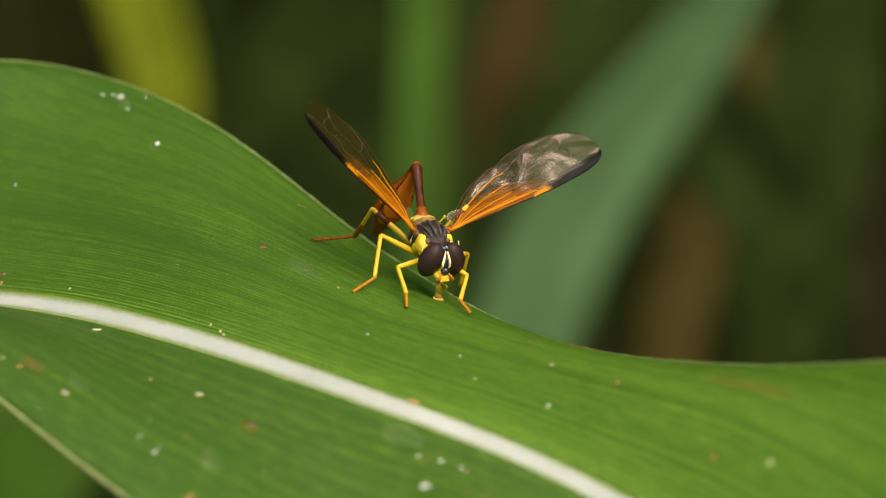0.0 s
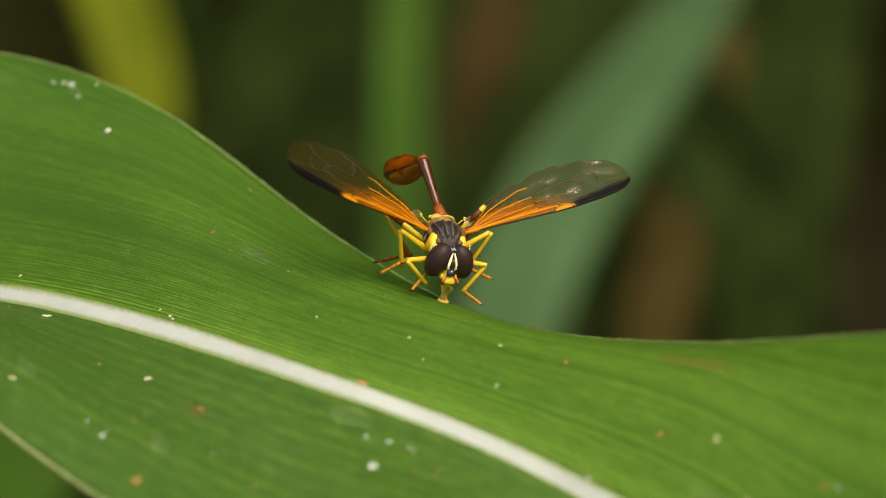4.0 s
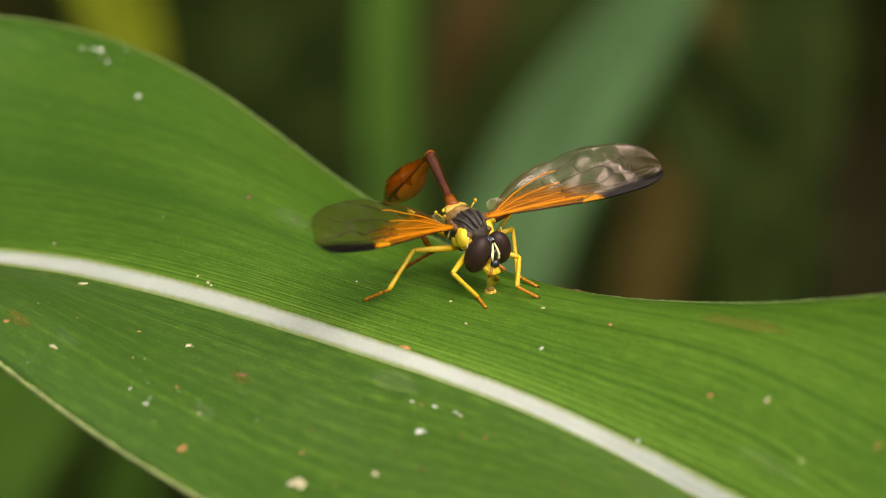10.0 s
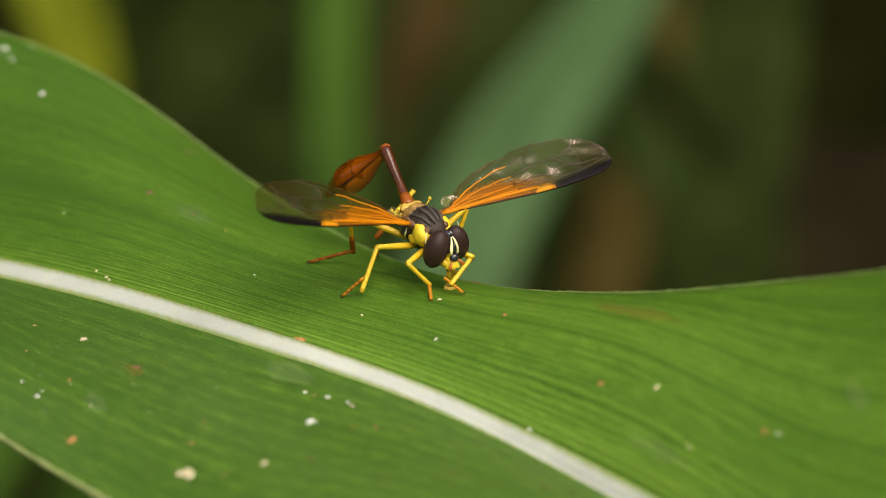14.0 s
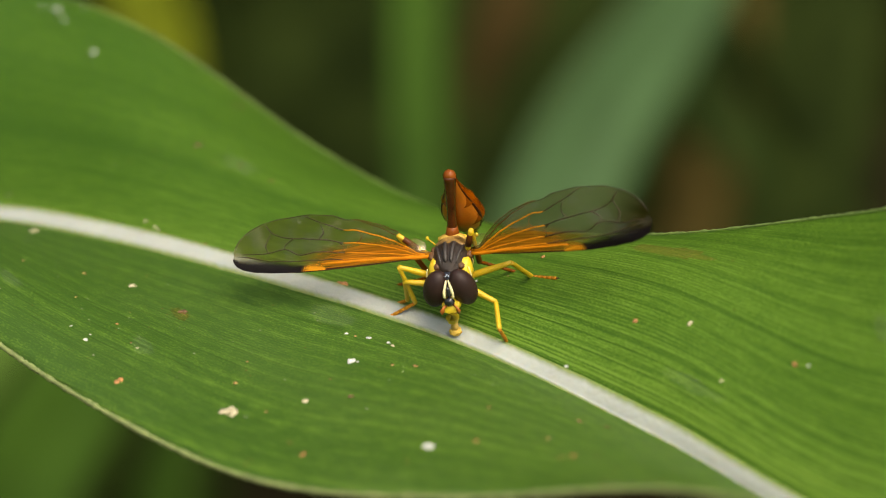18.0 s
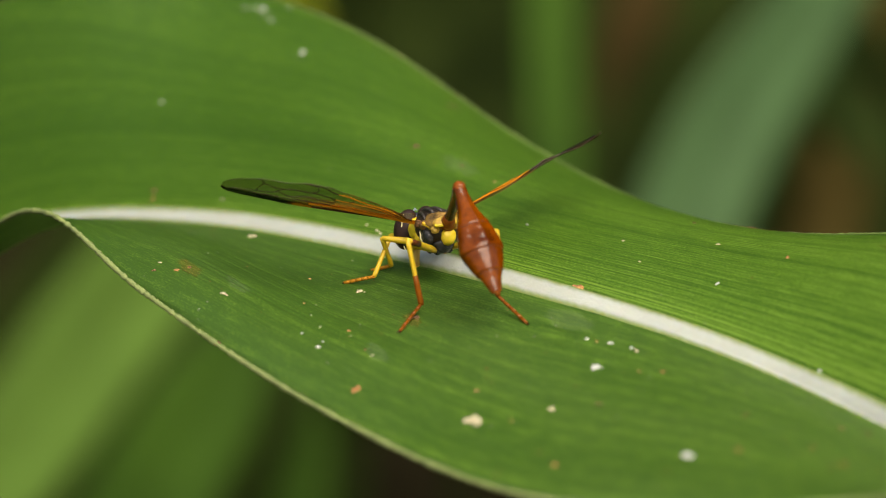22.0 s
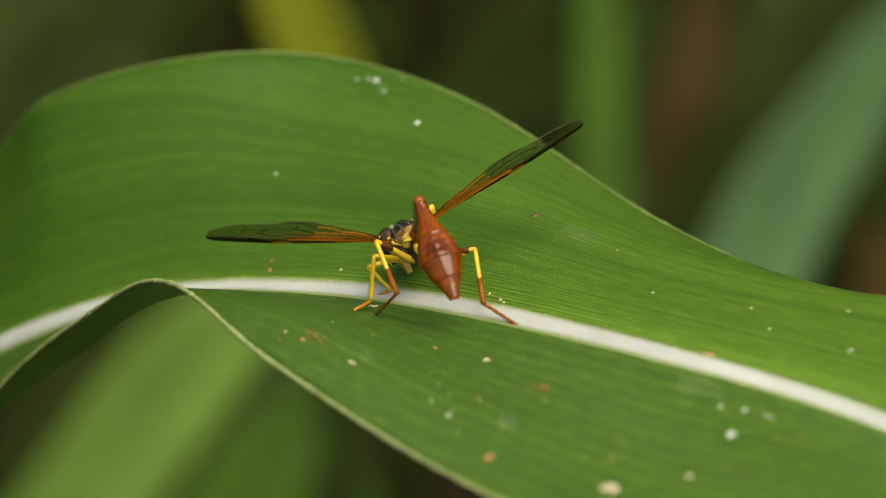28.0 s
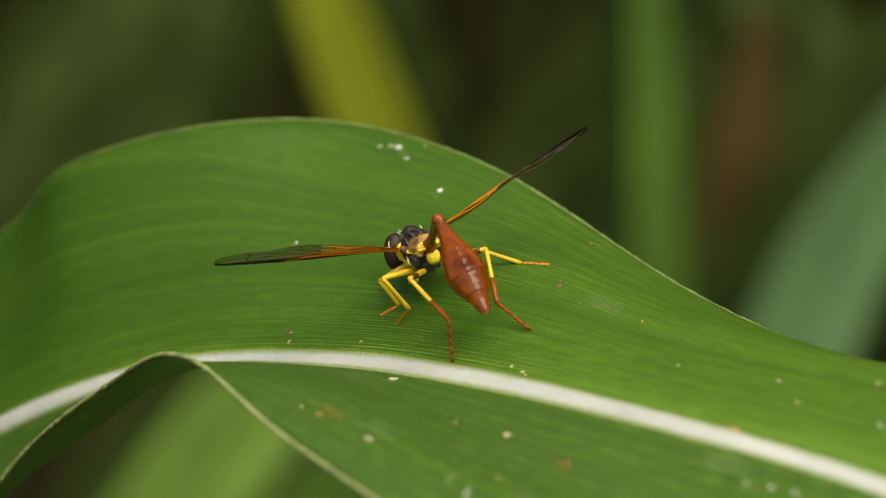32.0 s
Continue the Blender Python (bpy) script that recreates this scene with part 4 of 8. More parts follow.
def tergite(z, ang):
    """How far the skin is raised (mm) at length z and angle (degrees, 90 is the back): overlapping plates, a dented middle and folds."""
    back = max(0.0, math.sin(radians(ang)))
    out = 0.0
    for edge in (2.45, 4.05, 5.25):
        d = z - edge
        if -0.9 < d < 0:
            out += 0.035 * (1 + d / 0.9) ** 2
        elif 0 <= d < 0.10:
            out += 0.035 - 0.35 * d - 0.02 * math.sin(math.pi * d / 0.10)
    # cross folds and two slanting dents on the middle plate
    side = abs((ang + 180) % 360 - 180 - 90) / 60
    if 2.5 < z < 4.0:
        w = math.sin(math.pi * (z - 2.5) / 1.5)
        out += back ** 3 * w * 0.020 * math.sin(2 * math.pi * (z - 2.5) / 0.62 + 2.6 * side)
        out -= back * w * 0.10 * math.exp(-((side - 0.60) / 0.26) ** 2)
    out += 0.05 * math.exp(-(side / 0.10) ** 2) * max(0.0, math.sin(math.pi * min(z / 5.2, 1.0)))
    return out


def build_abdomen():
    zs = [0, 0.25, 0.5, 0.9, 1.4, 2.0, 2.6, 3.2, 3.7, 3.95, PETIOLE]
    pet = part("waist_stalk", mm(tube([(0, 0, z) for z in zs], [0.44, 0.38, 0.33, 0.285, 0.265, 0.27, 0.29, 0.32, 0.36, 0.38, 0.36], 18)), STALK_BROWN, fly, "slender rust-brown waist stalk")
    part("stalk_base", mm(tube([(0, 0, z) for z in (-0.05, 0.2, 0.45, 0.8)], [0.47, 0.41, 0.355, 0.30], 18)), ELBOW, pet, "amber foot of the stalk")
    part("joint", mm(lumpy((0, 0, PETIOLE - 0.02), (0.36, 0.36, 0.34), 9, 0.06)), ELBOW, pet, "orange joint")
    smooth = spindle(0, 6.45, 130)
    body = bmesh.new()
    rows = []
    for z, r in smooth:
        ring = []
        for k in range(56):
            ang = 360 * k / 56
            q = max(0.02, r + 2.1 * tergite(z, ang) * min(1.0, r / 0.5))
            ring.append(body.verts.new((q * math.cos(radians(ang)), 0.74 * q * math.sin(radians(ang)), z)))
        rows.append(ring)
    for a, b in zip(rows, rows[1:]):
        for k in range(56):
            body.faces.new((a[k], a[(k + 1) % 56], b[(k + 1) % 56], b[k]))
    body.faces.new(rows[0][::-1])
    body.faces.new(rows[-1])
    g = part("abdomen", mm(body), RUST, fly, "glossy rust-red spindle-shaped abdomen")
    part("belly", mm(revolved(spindle(0.3, 4.8, 24), 207, 333, 0.07)), AMBER_BELLY, g, "amber-orange underside")
    for a0 in (196, 332):
        part("plate_edge", mm(revolved(spindle(0.7, 5.4, 30), a0, a0 + 12, 0.06, 10)), RUST_DARK, g, "dark edge of the back plates")
    for z, w in ((2.45, 62), (4.05, 84), (5.25, 80)):
        r0 = spindle(z + 0.07, z + 0.08, 1)[0][1]
        part("segment_ring", mm(revolved([(z + 0.03, r0 - 0.03), (z + 0.065, r0 + 0.014), (z + 0.10, r0 - 0.03)], 90 - w, 90 + w, 0.0)), RUST_DARK, g, "dark crease between segments")
    part("end_plate", mm(lumpy((0, 0.02, 6.36), (0.27, 0.2, 0.16), 5, 0.1)), RUST_PALE, g, "pale blunt tip")
    return pet, g


SEG = {"front": (2.25, 2.15, 1.35), "middle": (3.0, 2.8, 1.75), "hind": (3.6, 3.65, 2.65)}


def build_leg(kind):
    """Three segments along +z of their own frames."""
    L = SEG[kind]
    hind = kind == "hind"
    femur = part("femur", mm(tube([(0, 0, f * L[0]) for f in (0, 0.2, 0.5, 0.85, 1.0)], [0.14, 0.20, 0.195, 0.155, 0.14], 10)), YELLOW_LEG, fly, f"yellow {kind} thigh")
    if hind:
        part("dark_band", mm(tube([(0, 0, f * L[0]) for f in (0.62, 0.75, 0.9)], [0.192, 0.178, 0.160], 10)), BAND_BROWN, femur)
    tibia = part("tibia", mm(tube([(0, 0, f * L[1]) for f in (0, 0.1, 0.5, 0.9, 1.0)], [0.13, 0.138, 0.132, 0.145, 0.13], 10)), YELLOW_LEG, fly, f"yellow {kind} shin")
    if hind:
        part("brown_end", mm(tube([(0, 0, f * L[1]) for f in (0.55, 0.7, 0.95, 1.01)], [0.152, 0.165, 0.170, 0.15], 10)), BROWN_LEG, tibia)
    n = 5
    tarsus = part("tarsus", mm(merge(*[tube([(0, 0, L[2] * (k - 0.12) / n), (0, 0, L[2] * (k + 0.5) / n), (0, 0, L[2] * (k + 1.05) / n)], [0.096, 0.102, 0.108 if k < 4 else 0.085], 8) for k in range(n)])), BROWN_LEG if hind else TARSUS, fly, "orange-brown jointed foot")
    for s in (-1, 1):
        part("claw", mm(tube([(0, 0, L[2] * 0.97), (s * 0.06, 0.03, L[2] * 1.05), (s * 0.1, -0.02, L[2] * 1.1)], [0.04, 0.03, 0.012], 5)), RUST_DARK, tarsus)
    return femur, tibia, tarsus


build_body()
build_head()
WINGS = {1: build_wing(1), -1: build_wing(-1)}
STALK, ABDOMEN = build_abdomen()
LEGS = {(k, s): build_leg(k) for k in ("front", "middle", "hind") for s in (1, -1)}


# ---- background plants, far behind and out of focus ----
def blade_mesh(points, width, twist=0.0):
    """A long maize blade or stalk: a folded strip along a path, in millimetres."""
    bm = bmesh.new()
    rows = []
    n = 30
    for i in range(n + 1):
        u = i / n
        p = spline(points, u)
        d = (spline(points, min(u + 0.02, 1)) - spline(points, max(u - 0.02, 0))).normalized()
        side = d.cross(Vector((0, 1, 0))).normalized()
        side.rotate(Matrix.Rotation(twist * (u - 0.5), 3, d))
        nrm = side.cross(d)
        w = width * (0.25 + 0.75 * math.sin(math.pi * min(1, 0.12 + u * 0.95)) ** 0.6)
        rows.append([bm.verts.new((p + side * w * k / 4 + nrm * (-0.18 * w * (abs(k) / 4) + (1.0 if tp else 0))) * MM) for tp in (0, 1) for k in range(-4, 5)])
    for a, b in zip(rows, rows[1:]):
        for k in range(8):
            bm.faces.new((a[k], b[k], b[k + 1], a[k + 1]))
            bm.faces.new((a[9 + k], a[10 + k], b[10 + k], b[9 + k]))
        bm.faces.new((a[0], a[9], b[9], b[0]))
        bm.faces.new((a[8], b[8], b[17], a[17]))
    return bm


FIELD_GREEN = mat("field_green", (0.017, 0.048, 0.004), 0.7, 0.3, 12, 0.0, second=(0.034, 0.078, 0.008), spec=0.1)
FIELD_LIME = mat("field_lime", (0.070, 0.134, 0.022), 0.7, 0.25, 25, 0.0, spec=0.1)
FIELD_PALE = mat("field_pale_green", (0.047, 0.098, 0.036), 0.6, 0.2, 30, 0.0, spec=0.15)
FIELD_YELLOW = mat("field_yellow_green", (0.105, 0.130, 0.006), 0.7, 0.2, 30, 0.0, spec=0.1)
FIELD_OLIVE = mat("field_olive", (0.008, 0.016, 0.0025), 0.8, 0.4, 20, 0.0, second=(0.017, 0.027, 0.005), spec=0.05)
FIELD_SHADE = mat("field_shade_green", (0.0015, 0.003, 0.0009), 0.9, 0.6, 7, 0.0, second=(0.015, 0.0165, 0.0048), spec=0.0)
FIELD_MOSS = mat("field_moss", (0.012, 0.024, 0.004), 0.8, 0.35, 15, 0.0, second=(0.029, 0.049, 0.012), spec=0.05)
FIELD_BROWN = mat("field_brown", (0.034, 0.026, 0.008), 0.9, 0.4, 8, 0.0, second=(0.062, 0.047, 0.014), spec=0.0)
FIELD_UMBER = mat("field_umber", (0.020, 0.014, 0.005), 0.9, 0.4, 8, 0.0, second=(0.040, 0.028, 0.010), spec=0.0)
SOIL = mat("soil", (0.014, 0.012, 0.006), 0.95, 0.5, 8, 0.4, spec=0.0)

gb = bmesh.new()
bmesh.ops.create_grid(gb, x_segments=24, y_segments=24, size=60)
tagged(new("ground", mesh_of("ground", gb, SOIL)), "dark soil of the field", "ground", kind="structure").location = (0, 0, -1.35)


def field_blade(name, label, points, width, material, twist=0.0):
    """A far plant: a thing with its blade, its rib and two added dim side blades."""
    top = thing(name, label, "plant", "blurred plants behind the leaf")
    part("blade", blade_mesh(points, width * 0.72, twist), material, top)
    # added side blades grade the bright edge into dark, so the blur looks softer
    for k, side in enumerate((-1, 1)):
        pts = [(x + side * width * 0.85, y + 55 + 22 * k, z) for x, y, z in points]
        part("blade", blade_mesh(pts, width * 0.5, twist + 1.2 * side), FIELD_OLIVE, top, "added dim side blade that softens the edge")
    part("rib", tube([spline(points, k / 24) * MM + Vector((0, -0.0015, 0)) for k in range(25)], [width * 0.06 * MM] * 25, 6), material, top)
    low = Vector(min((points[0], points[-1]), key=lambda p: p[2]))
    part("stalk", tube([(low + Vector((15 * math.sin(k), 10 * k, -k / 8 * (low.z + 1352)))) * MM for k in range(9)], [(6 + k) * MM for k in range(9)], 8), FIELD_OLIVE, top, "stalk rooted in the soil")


# curved sheet that closes the view; the field's shade is in its near-black colour
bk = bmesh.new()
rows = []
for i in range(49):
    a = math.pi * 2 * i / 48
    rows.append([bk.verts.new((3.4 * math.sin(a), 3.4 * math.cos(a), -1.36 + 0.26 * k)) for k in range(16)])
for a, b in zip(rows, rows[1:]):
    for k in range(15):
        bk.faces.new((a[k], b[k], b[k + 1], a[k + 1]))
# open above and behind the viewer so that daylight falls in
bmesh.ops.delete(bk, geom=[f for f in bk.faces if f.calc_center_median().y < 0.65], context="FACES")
tagged(new("backdrop", mesh_of("backdrop", bk, FIELD_SHADE)), "backdrop sheet painted as the shaded depth of the maize field", "backdrop", kind="structure")

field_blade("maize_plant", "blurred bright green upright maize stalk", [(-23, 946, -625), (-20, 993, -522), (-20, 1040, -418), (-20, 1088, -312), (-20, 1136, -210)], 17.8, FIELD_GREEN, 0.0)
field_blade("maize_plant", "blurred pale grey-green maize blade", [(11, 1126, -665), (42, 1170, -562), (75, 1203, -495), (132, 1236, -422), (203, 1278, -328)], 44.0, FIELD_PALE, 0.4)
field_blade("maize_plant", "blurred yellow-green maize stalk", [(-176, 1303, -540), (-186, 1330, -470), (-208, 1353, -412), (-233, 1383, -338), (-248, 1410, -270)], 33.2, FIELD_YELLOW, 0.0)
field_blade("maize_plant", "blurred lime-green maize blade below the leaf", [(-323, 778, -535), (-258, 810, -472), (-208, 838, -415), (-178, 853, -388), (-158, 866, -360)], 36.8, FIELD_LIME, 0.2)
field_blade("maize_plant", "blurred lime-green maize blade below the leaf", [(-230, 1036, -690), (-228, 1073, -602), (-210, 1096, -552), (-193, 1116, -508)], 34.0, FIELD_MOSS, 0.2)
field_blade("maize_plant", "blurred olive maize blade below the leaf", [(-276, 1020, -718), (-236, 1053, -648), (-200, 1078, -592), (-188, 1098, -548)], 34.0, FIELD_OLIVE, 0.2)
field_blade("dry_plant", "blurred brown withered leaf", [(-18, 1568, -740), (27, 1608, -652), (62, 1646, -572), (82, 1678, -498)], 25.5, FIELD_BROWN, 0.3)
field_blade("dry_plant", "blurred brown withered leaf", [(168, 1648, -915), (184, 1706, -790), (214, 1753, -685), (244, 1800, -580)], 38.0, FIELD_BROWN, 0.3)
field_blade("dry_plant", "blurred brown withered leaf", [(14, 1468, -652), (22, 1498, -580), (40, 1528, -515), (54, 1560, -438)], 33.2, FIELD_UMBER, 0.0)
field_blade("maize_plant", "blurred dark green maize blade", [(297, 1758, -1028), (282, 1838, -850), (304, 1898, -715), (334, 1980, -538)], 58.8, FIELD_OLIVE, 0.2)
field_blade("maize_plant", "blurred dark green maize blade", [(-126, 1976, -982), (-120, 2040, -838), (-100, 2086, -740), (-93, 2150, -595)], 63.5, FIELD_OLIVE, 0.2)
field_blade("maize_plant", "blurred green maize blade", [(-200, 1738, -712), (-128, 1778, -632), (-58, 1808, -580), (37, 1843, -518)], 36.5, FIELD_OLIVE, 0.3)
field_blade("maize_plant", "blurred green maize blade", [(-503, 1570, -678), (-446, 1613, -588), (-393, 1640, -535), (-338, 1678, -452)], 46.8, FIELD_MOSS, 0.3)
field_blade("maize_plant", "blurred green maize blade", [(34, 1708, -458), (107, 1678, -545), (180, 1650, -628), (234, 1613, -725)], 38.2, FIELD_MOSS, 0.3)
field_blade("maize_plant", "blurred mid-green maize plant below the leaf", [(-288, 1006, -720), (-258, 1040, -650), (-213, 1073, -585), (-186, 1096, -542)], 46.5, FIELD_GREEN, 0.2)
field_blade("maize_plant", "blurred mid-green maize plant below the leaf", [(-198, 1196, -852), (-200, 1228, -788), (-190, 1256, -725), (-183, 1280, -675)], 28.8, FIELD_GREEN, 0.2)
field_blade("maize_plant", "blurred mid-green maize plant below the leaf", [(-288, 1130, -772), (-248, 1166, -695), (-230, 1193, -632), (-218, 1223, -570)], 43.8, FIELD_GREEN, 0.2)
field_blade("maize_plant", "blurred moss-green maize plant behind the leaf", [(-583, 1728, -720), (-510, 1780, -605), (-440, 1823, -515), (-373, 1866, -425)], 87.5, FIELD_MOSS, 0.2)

# ---- what moves ----
def motions():
    walk(leaf, [(t, sway(t)) for t in [k / 2 for k in range(65)]])
    walk(fly, [(t, sway(t) @ m) for t, m in [
        (0, pose(-0.00018, 0.00985, 0.00389, -7.9, 5.4, -66.6)), (1, pose(0.00172, 0.00781, 0.00391, -5.4, 6.4, -59.0)),
        (2, pose(0.00312, 0.00911, 0.00320, -3.9, 12.2, -45.8)), (4.5, pose(0.00271, 0.00654, 0.00392, -10.7, 4.4, -82.0)),
        (5, pose(0.00182, 0.00564, 0.00439, -9.1, 2.8, -72.5)), (6, pose(0.00009, 0.00405, 0.00502, -5.4, 1.0, -85.3)),
        (7, pose(0.00009, 0.00225, 0.00501, -7.3, 2.9, -81.4)), (8, pose(-0.00195, 0.00230, 0.00495, -8.3, -0.1, -91.3)),
        (9, pose(-0.00047, 0.00166, 0.00503, -4.8, 4.5, -71.6)), (10, pose(0.00278, 0.00073, 0.00512, 1.6, 8.8, -55.2)),
        (11, pose(0.00223, 0.00030, 0.00499, -9.0, 5.2, -64.5)), (12, pose(0.00619, 0.00079, 0.00479, 1.1, 4.9, -43.8)),
        (13, pose(0.00781, 0.00113, 0.00487, -0.9, 5.8, -32.8)), (15.5, pose(0.00620, -0.00358, 0.00519, 4.2, 7.6, -88.5)),
        (16, pose(0.00601, -0.00467, 0.00538, 4.8, 9.1, -87.0)), (17, pose(0.00734, -0.00614, 0.00550, 4.9, 7.8, -78.1)),
        (18, pose(0.00549, -0.00999, 0.00405, 6.5, 8.5, -95.2)), (18.5, pose(0.00326, -0.00953, 0.00411, -2.9, 23.1, -108.2)),
        (19, pose(0.00236, -0.00948, 0.00383, -1.9, 12.9, -131.6)), (19.5, pose(0.00120, -0.01282, 0.00388, -5.1, 9.8, -105.0)),
        (20, pose(-0.00267, -0.01471, 0.00410, -9.7, 3.2, -161.7)), (20.5, pose(-0.00863, -0.01123, 0.00379, -11.2, 7.8, 161.1)),
        (21, pose(-0.01094, -0.00576, 0.00353, -1.4, 8.8, 135.1)), (21.5, pose(-0.01031, -0.00382, 0.00378, 4.6, 23.0, 121.9)),
        (22, pose(-0.00867, -0.00398, 0.00374, 4.2, 8.4, 121.9)), (23, pose(-0.00795, -0.00431, 0.00382, -2.5, 16.5, 122.6)),
        (24, pose(-0.00975, -0.00299, 0.00348, 2.8, 13.0, 131.6)), (25, pose(-0.01234, -0.00058, 0.00327, 4.6, 11.8, 146.8)),
        (27.5, pose(-0.01964, 0.00573, 0.00264, -12.5, 19.8, 131.7)), (28, pose(-0.01790, 0.00578, 0.00331, -14.9, 11.2, 117.4)),
        (29, pose(-0.01731, 0.00818, 0.00428, -11.9, 12.5, 93.1)), (30, pose(-0.01622, 0.01094, 0.00538, -7.4, 7.8, 82.8)),
        (31, pose(-0.01748, 0.01225, 0.00540, -12.8, 15.8, 112.8)), (32, pose(-0.01886, 0.01200, 0.00485, -12.2, 4.1, 123.8))]])
    walk(STALK, [
        (0, pose(-0.00145, 0.00000, 0.00060, 63.6, 0.0, -101.1)), (1, pose(-0.00145, -0.00000, 0.00060, 50.8, -1.1, -102.8)),
        (2, pose(-0.00145, 0.00000, 0.00060, 57.9, -2.6, -104.8)), (4.5, pose(-0.00145, 0.00000, 0.00060, 57.8, 13.9, -79.0)),
        (5, pose(-0.00145, -0.00000, 0.00060, 43.7, -1.6, -97.9)), (6, pose(-0.00145, 0.00000, 0.00060, 50.1, 3.4, -92.5)),
        (7, pose(-0.00145, 0.00000, 0.00060, 57.6, 2.3, -94.0)), (8, pose(-0.00145, 0.00000, 0.00060, 56.9, 4.3, -90.9)),
        (9, pose(-0.00145, 0.00000, 0.00060, 56.8, 1.5, -95.2)), (10, pose(-0.00145, 0.00000, 0.00060, 72.6, -1.9, -102.4)),
        (11, pose(-0.00145, 0.00000, 0.00060, 64.8, -0.9, -99.8)), (12, pose(-0.00145, 0.00000, 0.00060, 62.9, -5.2, -108.6)),
        (13, pose(-0.00145, 0.00000, 0.00060, 62.2, -5.7, -109.6)), (15.5, pose(-0.00145, -0.00000, 0.00060, 61.7, 5.0, -89.6)),
        (16, pose(-0.00145, 0.00000, 0.00060, 66.2, 3.7, -92.4)), (17, pose(-0.00145, -0.00000, 0.00060, 77.2, 4.2, -90.8)),
        (17.5, pose(-0.00145, -0.00000, 0.00060, 38.6, 0.6, -96.6)), (18, pose(-0.00145, 0.00000, 0.00060, 0.4, -6.0, -98.9)),
        (18.2, pose(-0.00145, 0.00000, 0.00060, 37.7, -9.8, -100.3)), (18.5, pose(-0.00145, 0.00000, 0.00060, 75.6, -12.0, -103.7)),
        (19, pose(-0.00145, -0.00000, 0.00060, 69.0, -1.3, -70.9)), (19.5, pose(-0.00145, -0.00000, 0.00060, 65.9, -11.6, -95.4)),
        (20, pose(-0.00145, 0.00000, 0.00060, 43.7, -16.4, -102.4)), (20.5, pose(-0.00145, 0.00000, 0.00060, 64.9, -4.3, -85.4)),
        (21, pose(-0.00145, 0.00000, 0.00060, 59.3, -7.3, -91.1)), (21.5, pose(-0.00145, 0.00000, 0.00060, 88.2, -4.0, -79.7)),
        (22, pose(-0.00145, -0.00000, 0.00060, 46.9, -10.0, -94.4)), (23, pose(-0.00145, 0.00000, 0.00060, 49.5, -8.8, -93.1)),
        (24, pose(-0.00145, 0.00000, 0.00060, 59.5, -11.3, -96.6)), (25, pose(-0.00145, 0.00000, 0.00060, 64.0, -12.5, -98.9)),
        (27.5, pose(-0.00145, 0.00000, 0.00060, 61.0, -5.5, -85.2)), (28, pose(-0.00145, 0.00000, 0.00060, 48.9, -4.9, -84.4)),
        (29, pose(-0.00145, 0.00000, 0.00060, 68.4, -1.1, -78.2)), (30, pose(-0.00145, 0.00000, 0.00060, 68.7, -0.9, -77.7)),
        (31, pose(-0.00145, 0.00000, 0.00060, 61.4, -6.6, -89.8)), (32, pose(-0.00145, 0.00000, 0.00060, 49.5, -6.2, -89.2))])
